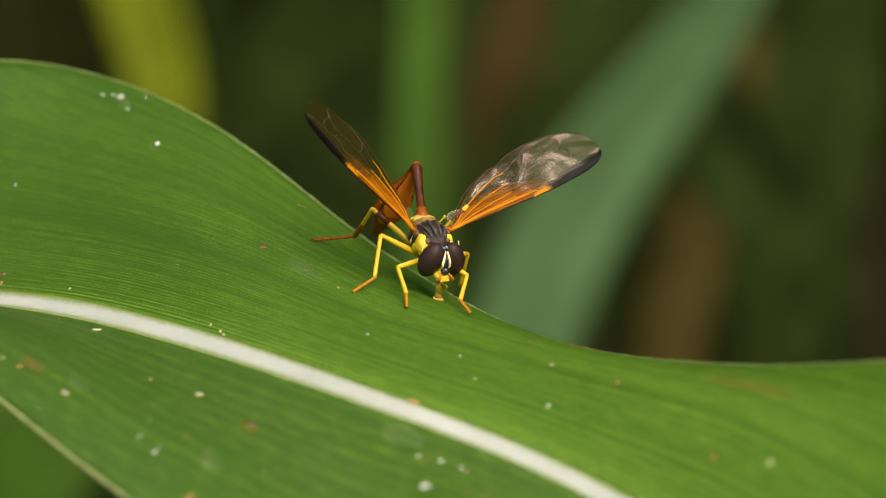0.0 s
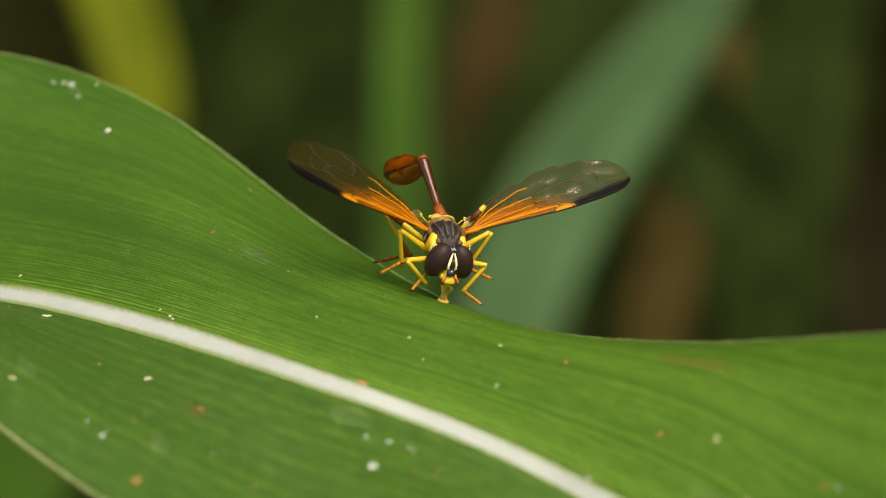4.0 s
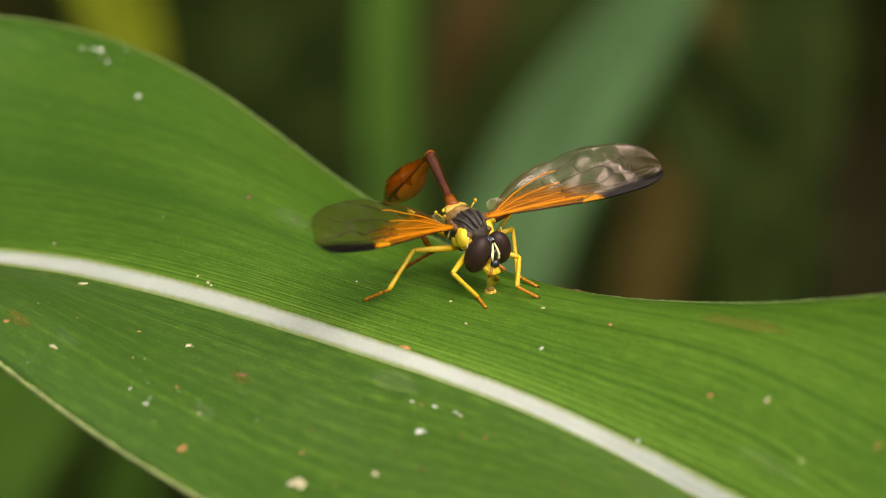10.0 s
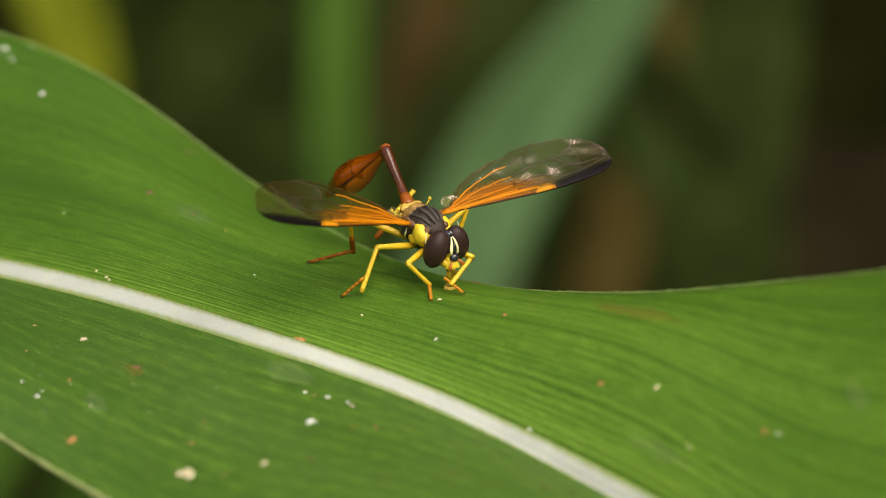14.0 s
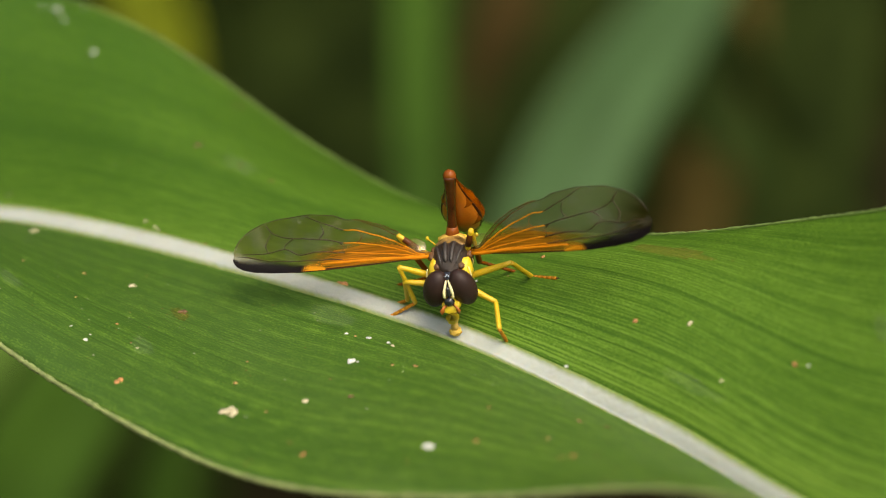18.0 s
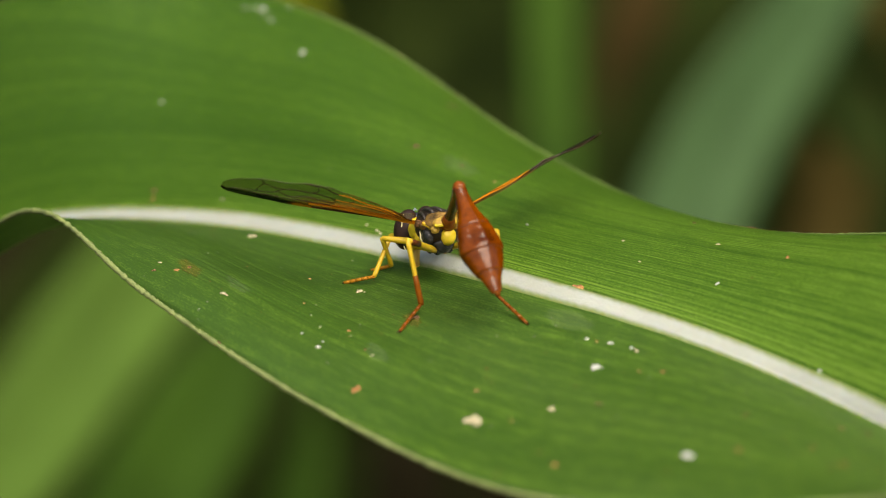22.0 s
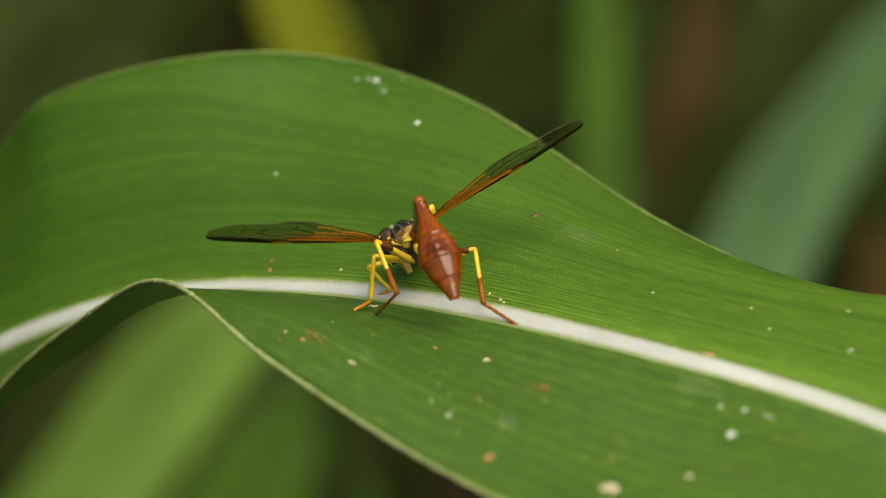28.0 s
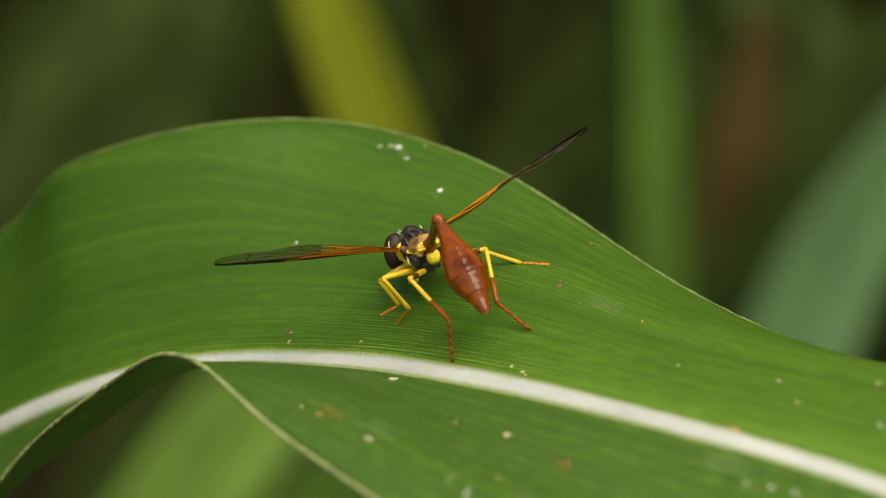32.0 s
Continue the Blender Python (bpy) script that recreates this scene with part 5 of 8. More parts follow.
    walk(ABDOMEN, [
        (0, pose(-0.00506, 0.00071, 0.00242, 157.9, -4.3, -81.3)), (1, pose(-0.00454, 0.00076, 0.00319, 117.7, -3.1, -85.8)),
        (2, pose(-0.00478, 0.00098, 0.00277, 111.7, -1.0, -85.3)), (4.5, pose(-0.00476, -0.00117, 0.00272, 130.0, -0.8, -85.8)),
        (5, pose(-0.00424, 0.00047, 0.00356, 123.1, -1.2, -84.0)), (6, pose(-0.00460, -0.00002, 0.00322, 122.6, -3.7, -79.2)),
        (7, pose(-0.00491, 0.00016, 0.00279, 127.5, -1.6, -79.7)), (8, pose(-0.00489, -0.00012, 0.00283, 148.9, 0.3, -91.7)),
        (9, pose(-0.00487, 0.00025, 0.00284, 143.4, -0.1, -88.4)), (10, pose(-0.00526, 0.00088, 0.00183, 145.2, 0.4, -84.3)),
        (11, pose(-0.00510, 0.00066, 0.00235, 142.5, 1.7, -89.8)), (12, pose(-0.00486, 0.00132, 0.00246, 133.8, -0.4, -75.8)),
        (13, pose(-0.00480, 0.00139, 0.00251, 134.2, -2.4, -79.9)), (15.5, pose(-0.00506, -0.00019, 0.00253, 144.7, -0.9, -85.5)),
        (16, pose(-0.00520, 0.00005, 0.00225, 149.5, -1.1, -84.4)), (17, pose(-0.00545, -0.00001, 0.00151, 155.1, -1.4, -82.7)),
        (18, pose(-0.00141, 0.00042, 0.00468, 153.7, -2.4, -98.6)), (18.5, pose(-0.00526, 0.00115, 0.00160, 160.8, 2.2, -100.9)),
        (19, pose(-0.00508, -0.00122, 0.00207, 142.5, -1.7, -96.0)), (19.5, pose(-0.00514, 0.00069, 0.00224, 139.3, 5.6, -119.1)),
        (20, pose(-0.00404, 0.00143, 0.00344, 156.8, 2.6, -93.0)), (20.5, pose(-0.00516, -0.00016, 0.00233, 156.8, -0.2, -89.2)),
        (21, pose(-0.00497, 0.00033, 0.00267, 155.8, 0.7, -95.2)), (21.5, pose(-0.00548, -0.00072, 0.00073, 157.6, 2.9, -104.7)),
        (22, pose(-0.00440, 0.00072, 0.00336, 139.3, 0.5, -94.7)), (23, pose(-0.00454, 0.00058, 0.00323, 122.9, 3.5, -108.1)),
        (24, pose(-0.00491, 0.00081, 0.00264, 147.7, -0.5, -99.8)), (25, pose(-0.00503, 0.00095, 0.00235, 160.9, 1.3, -97.0)),
        (27.5, pose(-0.00504, -0.00011, 0.00258, -32.4, 174.7, 62.5)), (28, pose(-0.00455, -0.00007, 0.00329, 138.0, 3.0, -108.1)),
        (29, pose(-0.00519, -0.00075, 0.00211, 168.5, 3.0, -96.0)), (30, pose(-0.00519, -0.00079, 0.00209, 165.9, -0.6, -84.1)),
        (31, pose(-0.00505, 0.00021, 0.00255, 147.8, 2.9, -103.1)), (32, pose(-0.00457, 0.00024, 0.00325, 134.4, 1.5, -100.2))])
    walk(WINGS[1], [
        (0, pose(0.00010, 0.00100, 0.00045, 34.0, 32.2, 26.2)), (1, pose(0.00010, 0.00100, 0.00045, 20.7, 39.1, -1.7)),
        (2, pose(0.00010, 0.00100, 0.00045, 7.9, 36.1, -24.1)), (4.5, pose(0.00010, 0.00100, 0.00045, 23.9, 14.6, 24.0)),
        (5, pose(0.00010, 0.00100, 0.00045, 24.3, 38.1, 4.7)), (6, pose(0.00010, 0.00100, 0.00045, 5.6, 44.0, 5.2)),
        (7, pose(0.00010, 0.00100, 0.00045, 11.6, 37.8, -7.4)), (8, pose(0.00010, 0.00100, 0.00045, 19.1, 33.7, -3.0)),
        (9, pose(0.00010, 0.00100, 0.00045, 18.5, 37.8, -5.5)), (10, pose(0.00010, 0.00100, 0.00045, 11.5, 34.4, -7.0)),
        (11, pose(0.00010, 0.00100, 0.00045, 21.2, 32.6, -2.2)), (12, pose(0.00010, 0.00100, 0.00045, 11.2, 31.3, -3.9)),
        (13, pose(0.00010, 0.00100, 0.00045, 9.1, 25.9, -9.6)), (15.5, pose(0.00010, 0.00100, 0.00045, 16.5, 24.4, -2.1)),
        (16, pose(0.00010, 0.00100, 0.00045, 18.2, 44.1, -1.2)), (17, pose(0.00010, 0.00100, 0.00045, 1.3, 38.0, 5.5)),
        (18, pose(0.00010, 0.00100, 0.00045, 32.3, 56.4, 11.8)), (18.5, pose(0.00010, 0.00100, 0.00045, 34.9, 40.8, 5.5)),
        (19, pose(0.00010, 0.00100, 0.00045, 25.0, 37.5, 8.8)), (19.5, pose(0.00010, 0.00100, 0.00045, 40.5, 43.4, 3.9)),
        (20, pose(0.00010, 0.00100, 0.00045, 29.9, 36.6, 12.1)), (20.5, pose(0.00010, 0.00100, 0.00045, 24.7, 29.4, 11.9)),
        (21, pose(0.00010, 0.00100, 0.00045, 18.5, 25.8, 1.1)), (21.5, pose(0.00010, 0.00100, 0.00045, 18.2, 20.2, 18.0)),
        (22, pose(0.00010, 0.00100, 0.00045, 21.5, 29.9, -2.7)), (23, pose(0.00010, 0.00100, 0.00045, 23.0, 23.2, 5.6)),
        (24, pose(0.00010, 0.00100, 0.00045, 20.2, 23.0, -6.3)), (25, pose(0.00010, 0.00100, 0.00045, 25.5, 20.3, -9.9)),
        (27.5, pose(0.00010, 0.00100, 0.00045, 41.2, 32.2, 5.3)), (28, pose(0.00010, 0.00100, 0.00045, 32.7, 25.3, 13.5)),
        (29, pose(0.00010, 0.00100, 0.00045, 23.9, 16.7, 17.0)), (30, pose(0.00010, 0.00100, 0.00045, 17.2, 16.2, 23.9)),
        (31, pose(0.00010, 0.00100, 0.00045, 22.6, 16.4, -1.0)), (32, pose(0.00010, 0.00100, 0.00045, 20.7, 33.4, -7.1))])
    walk(WINGS[-1], [
        (0, pose(0.00010, -0.00100, 0.00045, -45.9, 17.0, -27.2)), (1, pose(0.00010, -0.00100, 0.00045, -29.6, 38.8, -8.9)),
        (2, pose(0.00010, -0.00100, 0.00045, -13.8, 32.7, 6.1)), (4.5, pose(0.00010, -0.00100, 0.00045, -31.0, 23.4, -5.5)),
        (5, pose(0.00010, -0.00100, 0.00045, -29.3, 26.1, -8.1)), (5.5, pose(0.00010, -0.00100, 0.00045, -16.0, 55.4, -22.0)),
        (6, pose(0.00010, -0.00100, 0.00045, -9.6, 86.2, -38.6)), (6.5, pose(0.00010, -0.00100, 0.00045, -4.6, 58.0, -8.9)),
        (7, pose(0.00010, -0.00100, 0.00045, -17.6, 31.3, 6.4)), (8, pose(0.00010, -0.00100, 0.00045, -7.9, 59.2, -26.1)),
        (9, pose(0.00010, -0.00100, 0.00045, -19.9, 31.8, 0.9)), (10, pose(0.00010, -0.00100, 0.00045, -19.8, 25.1, -0.4)),
        (11, pose(0.00010, -0.00100, 0.00045, -18.9, 26.9, -2.3)), (12, pose(0.00010, -0.00100, 0.00045, -34.4, 33.2, -15.5)),
        (13, pose(0.00010, -0.00100, 0.00045, -25.6, 30.2, -6.8)), (15.5, pose(0.00010, -0.00100, 0.00045, -7.3, 20.5, -21.8)),
        (16, pose(0.00010, -0.00100, 0.00045, 7.3, 62.7, -10.7)), (17, pose(0.00010, -0.00100, 0.00045, 34.7, 70.9, 6.6)),
        (18, pose(0.00010, -0.00100, 0.00045, -3.9, 35.7, -6.4)), (18.5, pose(0.00010, -0.00100, 0.00045, -8.4, 21.7, -11.0)),
        (19, pose(0.00010, -0.00100, 0.00045, -15.2, 23.1, 7.8)), (19.5, pose(0.00010, -0.00100, 0.00045, 0.7, 23.1, -12.5)),
        (20, pose(0.00010, -0.00100, 0.00045, -11.8, 15.2, 3.8)), (20.5, pose(0.00010, -0.00100, 0.00045, -18.0, 26.5, -0.4)),
        (21, pose(0.00010, -0.00100, 0.00045, -12.1, -17.8, 7.9)), (21.5, pose(0.00010, -0.00100, 0.00045, -18.6, 31.0, 5.7)),
        (22, pose(0.00010, -0.00100, 0.00045, -15.5, 25.3, 1.7)), (23, pose(0.00010, -0.00100, 0.00045, -15.2, 26.2, -41.6)),
        (24, pose(0.00010, -0.00100, 0.00045, -23.6, -4.5, -51.1)), (25, pose(0.00010, -0.00100, 0.00045, -13.8, 12.6, -15.6)),
        (27.5, pose(0.00010, -0.00100, 0.00045, -0.6, 29.5, -13.6)), (28, pose(0.00010, -0.00100, 0.00045, -14.0, 31.4, -29.2)),
        (29, pose(0.00010, -0.00100, 0.00045, -14.9, 21.4, -7.8)), (30, pose(0.00010, -0.00100, 0.00045, -19.9, 5.8, 6.2)),
        (31, pose(0.00010, -0.00100, 0.00045, -13.9, 21.1, -25.8)), (32, pose(0.00010, -0.00100, 0.00045, -20.0, 15.7, -33.4))])
    # the legs: thigh, shin and foot of each
    walk(LEGS["front", 1][0], [
        (0, pose(0.00095, 0.00045, -0.00095, 93.2, 0.0, 119.0)), (1, pose(0.00095, 0.00045, -0.00095, 91.2, -0.2, 125.1)),
        (2, pose(0.00095, 0.00045, -0.00095, 85.8, -0.8, 105.5)), (4.5, pose(0.00095, 0.00045, -0.00095, 84.1, 4.7, 161.8)),
        (5, pose(0.00095, 0.00045, -0.00095, 97.2, 5.0, 137.1)), (6, pose(0.00095, 0.00045, -0.00095, 88.0, 4.7, 142.9)),
        (7, pose(0.00095, 0.00045, -0.00095, -80.2, 178.6, 9.5)), (8, pose(0.00095, 0.00045, -0.00095, 81.8, 1.9, 152.9)),
        (9, pose(0.00095, 0.00045, -0.00095, 95.5, 1.8, 147.2)), (10, pose(0.00095, 0.00045, -0.00095, 96.8, 3.0, 135.9)),
        (11, pose(0.00095, 0.00045, -0.00095, 92.8, 1.8, 149.7)), (12, pose(0.00095, 0.00045, -0.00095, 82.2, -0.3, 104.4)),
        (13, pose(0.00095, 0.00045, -0.00095, 101.0, 0.3, 86.0)), (14.2, pose(0.00095, 0.00045, -0.00095, 91.8, -3.8, 121.4)),
        (15.5, pose(0.00095, 0.00045, -0.00095, 81.8, -1.8, 157.0)), (16, pose(0.00095, 0.00045, -0.00095, -65.7, -174.4, 3.3)),
        (17, pose(0.00095, 0.00045, -0.00095, 97.8, 2.7, 155.0)), (18, pose(0.00095, 0.00045, -0.00095, 109.0, 2.7, 155.1)),
        (18.5, pose(0.00095, 0.00045, -0.00095, 80.0, 3.1, 150.4)), (19, pose(0.00095, 0.00045, -0.00095, 80.2, 5.6, 164.7)),
        (19.5, pose(0.00095, 0.00045, -0.00095, 70.7, 4.1, 159.0)), (20, pose(0.00095, 0.00045, -0.00095, 84.1, 7.8, 175.5)),
        (20.5, pose(0.00095, 0.00045, -0.00095, 62.4, 3.8, 162.0)), (20.8, pose(0.00095, 0.00045, -0.00095, 84.0, -6.1, 130.2)),
        (21, pose(0.00095, 0.00045, -0.00095, 107.6, -2.6, 96.9)), (21.5, pose(0.00095, 0.00045, -0.00095, 75.1, -4.0, 151.7)),
        (22, pose(0.00095, 0.00045, -0.00095, 81.3, -5.2, 146.0)), (23, pose(0.00095, 0.00045, -0.00095, 68.3, -4.5, 148.5)),
        (24, pose(0.00095, 0.00045, -0.00095, 81.3, -3.0, 154.0)), (25, pose(0.00095, 0.00045, -0.00095, 80.2, -3.1, 153.7)),
        (27.5, pose(0.00095, 0.00045, -0.00095, 54.3, 1.2, 163.9)), (28, pose(0.00095, 0.00045, -0.00095, 85.4, -0.5, 159.1)),
        (29, pose(0.00095, 0.00045, -0.00095, 80.8, -0.6, 158.7)), (30, pose(0.00095, 0.00045, -0.00095, 80.0, -0.3, 160.5)),
        (31, pose(0.00095, 0.00045, -0.00095, 86.7, -0.8, 155.9)), (32, pose(0.00095, 0.00045, -0.00095, 100.5, -1.2, 162.1))])
    walk(LEGS["front", 1][1], [
        (0, pose(0.00291, 0.00154, -0.00107, 111.6, 0.0, 58.6)), (1, pose(0.00279, 0.00174, -0.00100, 124.6, 1.3, 56.2)),
        (2, pose(0.00311, 0.00105, -0.00078, 111.9, 6.8, 46.0)), (4.5, pose(0.00163, 0.00258, -0.00072, 158.8, 17.4, 35.3)),
        (5, pose(0.00249, 0.00207, -0.00123, 117.4, -7.5, 57.3)), (6, pose(0.00230, 0.00225, -0.00087, 121.9, -11.2, 64.0)),
        (7, pose(0.00059, 0.00264, -0.00133, 116.1, -13.3, 67.9)), (8, pose(0.00195, 0.00244, -0.00063, 124.1, -12.9, 67.0)),
        (9, pose(0.00217, 0.00233, -0.00116, 107.8, -8.9, 58.8)), (10, pose(0.00251, 0.00205, -0.00122, 109.7, -5.8, 49.7)),
        (11, pose(0.00209, 0.00239, -0.00106, 114.4, -14.9, 72.0)), (12, pose(0.00311, 0.00100, -0.00065, 116.7, -3.2, 47.8)),
        (13, pose(0.00315, 0.00030, -0.00138, 98.5, 1.4, 33.3)), (15.5, pose(0.00183, 0.00250, -0.00063, 139.1, 15.2, 8.3)),
        (16, pose(0.00074, 0.00249, -0.00187, 110.6, -16.3, 51.0)), (17, pose(0.00191, 0.00246, -0.00126, 119.0, -22.1, 64.2)),
        (18, pose(0.00188, 0.00236, -0.00168, 101.9, -31.4, 91.4)), (18.2, pose(0.00195, 0.00238, -0.00112, 133.9, -14.4, 57.7)),
        (18.5, pose(0.00203, 0.00239, -0.00056, 152.4, 14.2, 36.8)), (19, pose(0.00150, 0.00260, -0.00057, 158.0, -25.3, 54.6)),
        (19.5, pose(0.00166, 0.00245, -0.00021, 154.9, 18.7, 36.0)), (19.8, pose(0.00138, 0.00257, -0.00046, -165.7, 1.1, 37.7)),
        (20, pose(0.00110, 0.00268, -0.00072, -125.5, -13.6, 27.6)), (20.2, pose(0.00130, 0.00253, -0.00032, -163.9, -2.4, 35.6)),
        (20.5, pose(0.00150, 0.00237, 0.00009, 158.9, 11.4, 35.0)), (20.8, pose(0.00229, 0.00155, -0.00077, 147.9, -20.5, 50.8)),
        (21, pose(0.00308, 0.00074, -0.00163, 121.0, -46.0, 80.9)), (21.2, pose(0.00255, 0.00154, -0.00100, 142.7, -18.7, 46.3)),
        (21.5, pose(0.00202, 0.00234, -0.00037, 146.1, 13.7, 23.7)), (22, pose(0.00222, 0.00228, -0.00061, 151.8, -2.6, 33.5)),
        (23, pose(0.00210, 0.00220, -0.00012, 146.4, -12.6, 39.5)), (24, pose(0.00194, 0.00244, -0.00061, 142.7, 17.7, 18.4)),
        (25, pose(0.00195, 0.00243, -0.00057, 142.6, 16.0, 19.8)), (27.5, pose(0.00143, 0.00221, 0.00036, 157.1, -0.9, 29.6)),
        (28, pose(0.00175, 0.00254, -0.00077, 158.9, 6.4, 26.7)), (29, pose(0.00176, 0.00252, -0.00059, 157.1, 7.7, 26.1)),
        (30, pose(0.00169, 0.00254, -0.00056, 152.6, 13.3, 23.5)), (31, pose(0.00187, 0.00250, -0.00082, 158.2, 4.5, 27.5)),
        (32, pose(0.00162, 0.00256, -0.00136, 162.9, 8.3, 26.2))])
    walk(LEGS["front", 1][2], [
        (0, pose(0.00462, 0.00050, -0.00187, 96.3, 0.0, 96.3)), (1, pose(0.00425, 0.00074, -0.00222, -54.2, -161.1, -37.0)),
        (1.5, pose(0.00436, 0.00016, -0.00190, 114.4, -0.2, 111.4)), (2, pose(0.00448, -0.00041, -0.00158, 94.7, 9.1, 76.2)),
        (3.2, pose(0.00304, 0.00060, -0.00211, 103.3, 3.2, 112.8)), (4.5, pose(0.00159, 0.00160, -0.00263, 106.7, -6.7, 148.4)),
        (5, pose(0.00416, 0.00114, -0.00221, 94.1, 0.1, 112.5)), (5.5, pose(0.00410, 0.00140, -0.00210, 116.0, -7.2, 139.4)),
        (6, pose(0.00404, 0.00165, -0.00198, -46.8, -156.8, -17.0)), (7, pose(0.00246, 0.00211, -0.00225, 102.8, -9.3, 136.3)),
        (8, pose(0.00370, 0.00199, -0.00180, -44.6, -153.0, -11.3)), (9, pose(0.00397, 0.00135, -0.00181, -55.4, -171.2, -33.7)),
        (10, pose(0.00410, 0.00079, -0.00194, 110.8, -1.9, 133.3)), (11, pose(0.00402, 0.00200, -0.00192, 94.1, -6.1, 152.2)),
        (12, pose(0.00457, -0.00025, -0.00161, -63.9, -174.5, -30.4)), (13, pose(0.00431, -0.00149, -0.00170, 111.7, 13.6, 108.5)),
        (15.5, pose(0.00161, 0.00104, -0.00220, 118.8, -0.9, 138.7)), (16, pose(0.00244, 0.00139, -0.00260, 97.5, 8.8, 109.9)),
        (17, pose(0.00377, 0.00200, -0.00222, 96.5, 6.9, 124.6)), (17.5, pose(0.00387, 0.00232, -0.00214, -39.2, -176.3, -36.0)),
        (18, pose(0.00398, 0.00265, -0.00206, 2.7, -155.3, -28.9)), (18.2, pose(0.00311, 0.00198, -0.00223, -38.4, -167.7, -33.1)),
        (18.5, pose(0.00225, 0.00131, -0.00241, 101.0, -5.6, 135.7)), (19, pose(0.00265, 0.00283, -0.00237, 78.9, -5.6, 133.8)),
        (19.5, pose(0.00169, 0.00135, -0.00205, 110.1, -6.2, 141.6)), (20, pose(0.00054, 0.00437, -0.00193, -67.2, -161.7, -7.7)),
        (20.5, pose(0.00162, 0.00151, -0.00188, 106.3, -8.8, 145.4)), (21, pose(0.00502, 0.00123, -0.00240, 62.6, -5.4, -179.9)),
        (21.5, pose(0.00211, 0.00108, -0.00211, 106.3, -10.7, 128.4)), (22, pose(0.00285, 0.00148, -0.00250, 106.5, -9.1, 123.1)),
        (23, pose(0.00316, 0.00153, -0.00187, 101.0, -8.1, 118.7)), (24, pose(0.00186, 0.00104, -0.00224, 108.2, -12.0, 134.1)),
        (25, pose(0.00195, 0.00104, -0.00221, 105.9, -12.3, 134.9)), (27.5, pose(0.00187, 0.00150, -0.00162, 98.8, -13.4, 140.1)),
        (28, pose(0.00190, 0.00175, -0.00276, 97.6, -14.2, 145.8)), (29, pose(0.00189, 0.00165, -0.00255, 101.6, -13.8, 143.3)),
        (30, pose(0.00168, 0.00146, -0.00242, 110.6, -13.2, 141.3)), (31, pose(0.00210, 0.00172, -0.00281, 97.2, -13.7, 143.5)),
        (32, pose(0.00163, 0.00186, -0.00339, 104.6, -14.6, 148.3))])
    walk(LEGS["front", -1][0], [
        (0, pose(0.00095, -0.00045, -0.00095, 94.0, -0.0, 16.4)), (1, pose(0.00095, -0.00045, -0.00095, 94.9, -0.7, 24.9)),
        (2, pose(0.00095, -0.00045, -0.00095, 84.2, -0.7, 15.0)), (4.5, pose(0.00095, -0.00045, -0.00095, 86.2, 0.0, 24.2)),
        (5, pose(0.00095, -0.00045, -0.00095, 102.7, -0.1, 26.2)), (6, pose(0.00095, -0.00045, -0.00095, 103.0, 2.5, 14.5)),
        (7, pose(0.00095, -0.00045, -0.00095, 98.2, 0.2, 27.1)), (8, pose(0.00095, -0.00045, -0.00095, 97.6, -1.0, 35.6)),
        (9, pose(0.00095, -0.00045, -0.00095, 94.5, 0.6, 20.7)), (10, pose(0.00095, -0.00045, -0.00095, 94.8, -0.2, 29.9)),
        (11, pose(0.00095, -0.00045, -0.00095, 104.8, -0.3, 30.4)), (12, pose(0.00095, -0.00045, -0.00095, 79.6, 0.4, 13.9)),
        (13, pose(0.00095, -0.00045, -0.00095, 90.0, 1.1, 21.5)), (15.5, pose(0.00095, -0.00045, -0.00095, 86.4, 1.1, 21.4)),
        (16, pose(0.00095, -0.00045, -0.00095, 116.5, 3.7, 8.4)), (17, pose(0.00095, -0.00045, -0.00095, 126.1, 6.2, 4.2)),
        (18, pose(0.00095, -0.00045, -0.00095, 80.4, 7.9, -3.2)), (18.5, pose(0.00095, -0.00045, -0.00095, 75.2, 14.1, 25.3)),
        (19, pose(0.00095, -0.00045, -0.00095, 61.7, 23.1, 48.8)), (19.5, pose(0.00095, -0.00045, -0.00095, 83.9, 15.6, 23.8)),
        (20, pose(0.00095, -0.00045, -0.00095, 110.2, 6.9, 88.2)), (20.2, pose(0.00095, -0.00045, -0.00095, 91.5, 1.0, 118.1)),
        (20.5, pose(0.00095, -0.00045, -0.00095, 72.4, 5.4, 148.2)), (20.8, pose(0.00095, -0.00045, -0.00095, 66.4, -17.6, 92.0)),
        (21, pose(0.00095, -0.00045, -0.00095, 85.4, -34.3, 26.8)), (21.5, pose(0.00095, -0.00045, -0.00095, 54.4, -30.3, 39.5)),
        (22, pose(0.00095, -0.00045, -0.00095, 61.5, -32.0, 36.3)), (23, pose(0.00095, -0.00045, -0.00095, 55.4, -30.6, 39.0)),
        (24, pose(0.00095, -0.00045, -0.00095, 54.1, -30.8, 38.7)), (25, pose(0.00095, -0.00045, -0.00095, 61.0, -31.3, 37.8)),
        (27.5, pose(0.00095, -0.00045, -0.00095, 60.2, -29.8, 40.7)), (28, pose(0.00095, -0.00045, -0.00095, 71.2, -31.3, 37.0)),
        (29, pose(0.00095, -0.00045, -0.00095, 59.5, -30.7, 38.5)), (30, pose(0.00095, -0.00045, -0.00095, 70.6, -32.8, 33.1)),
        (31, pose(0.00095, -0.00045, -0.00095, 66.2, -30.8, 39.2)), (32, pose(0.00095, -0.00045, -0.00095, 80.5, -33.3, 29.3))])
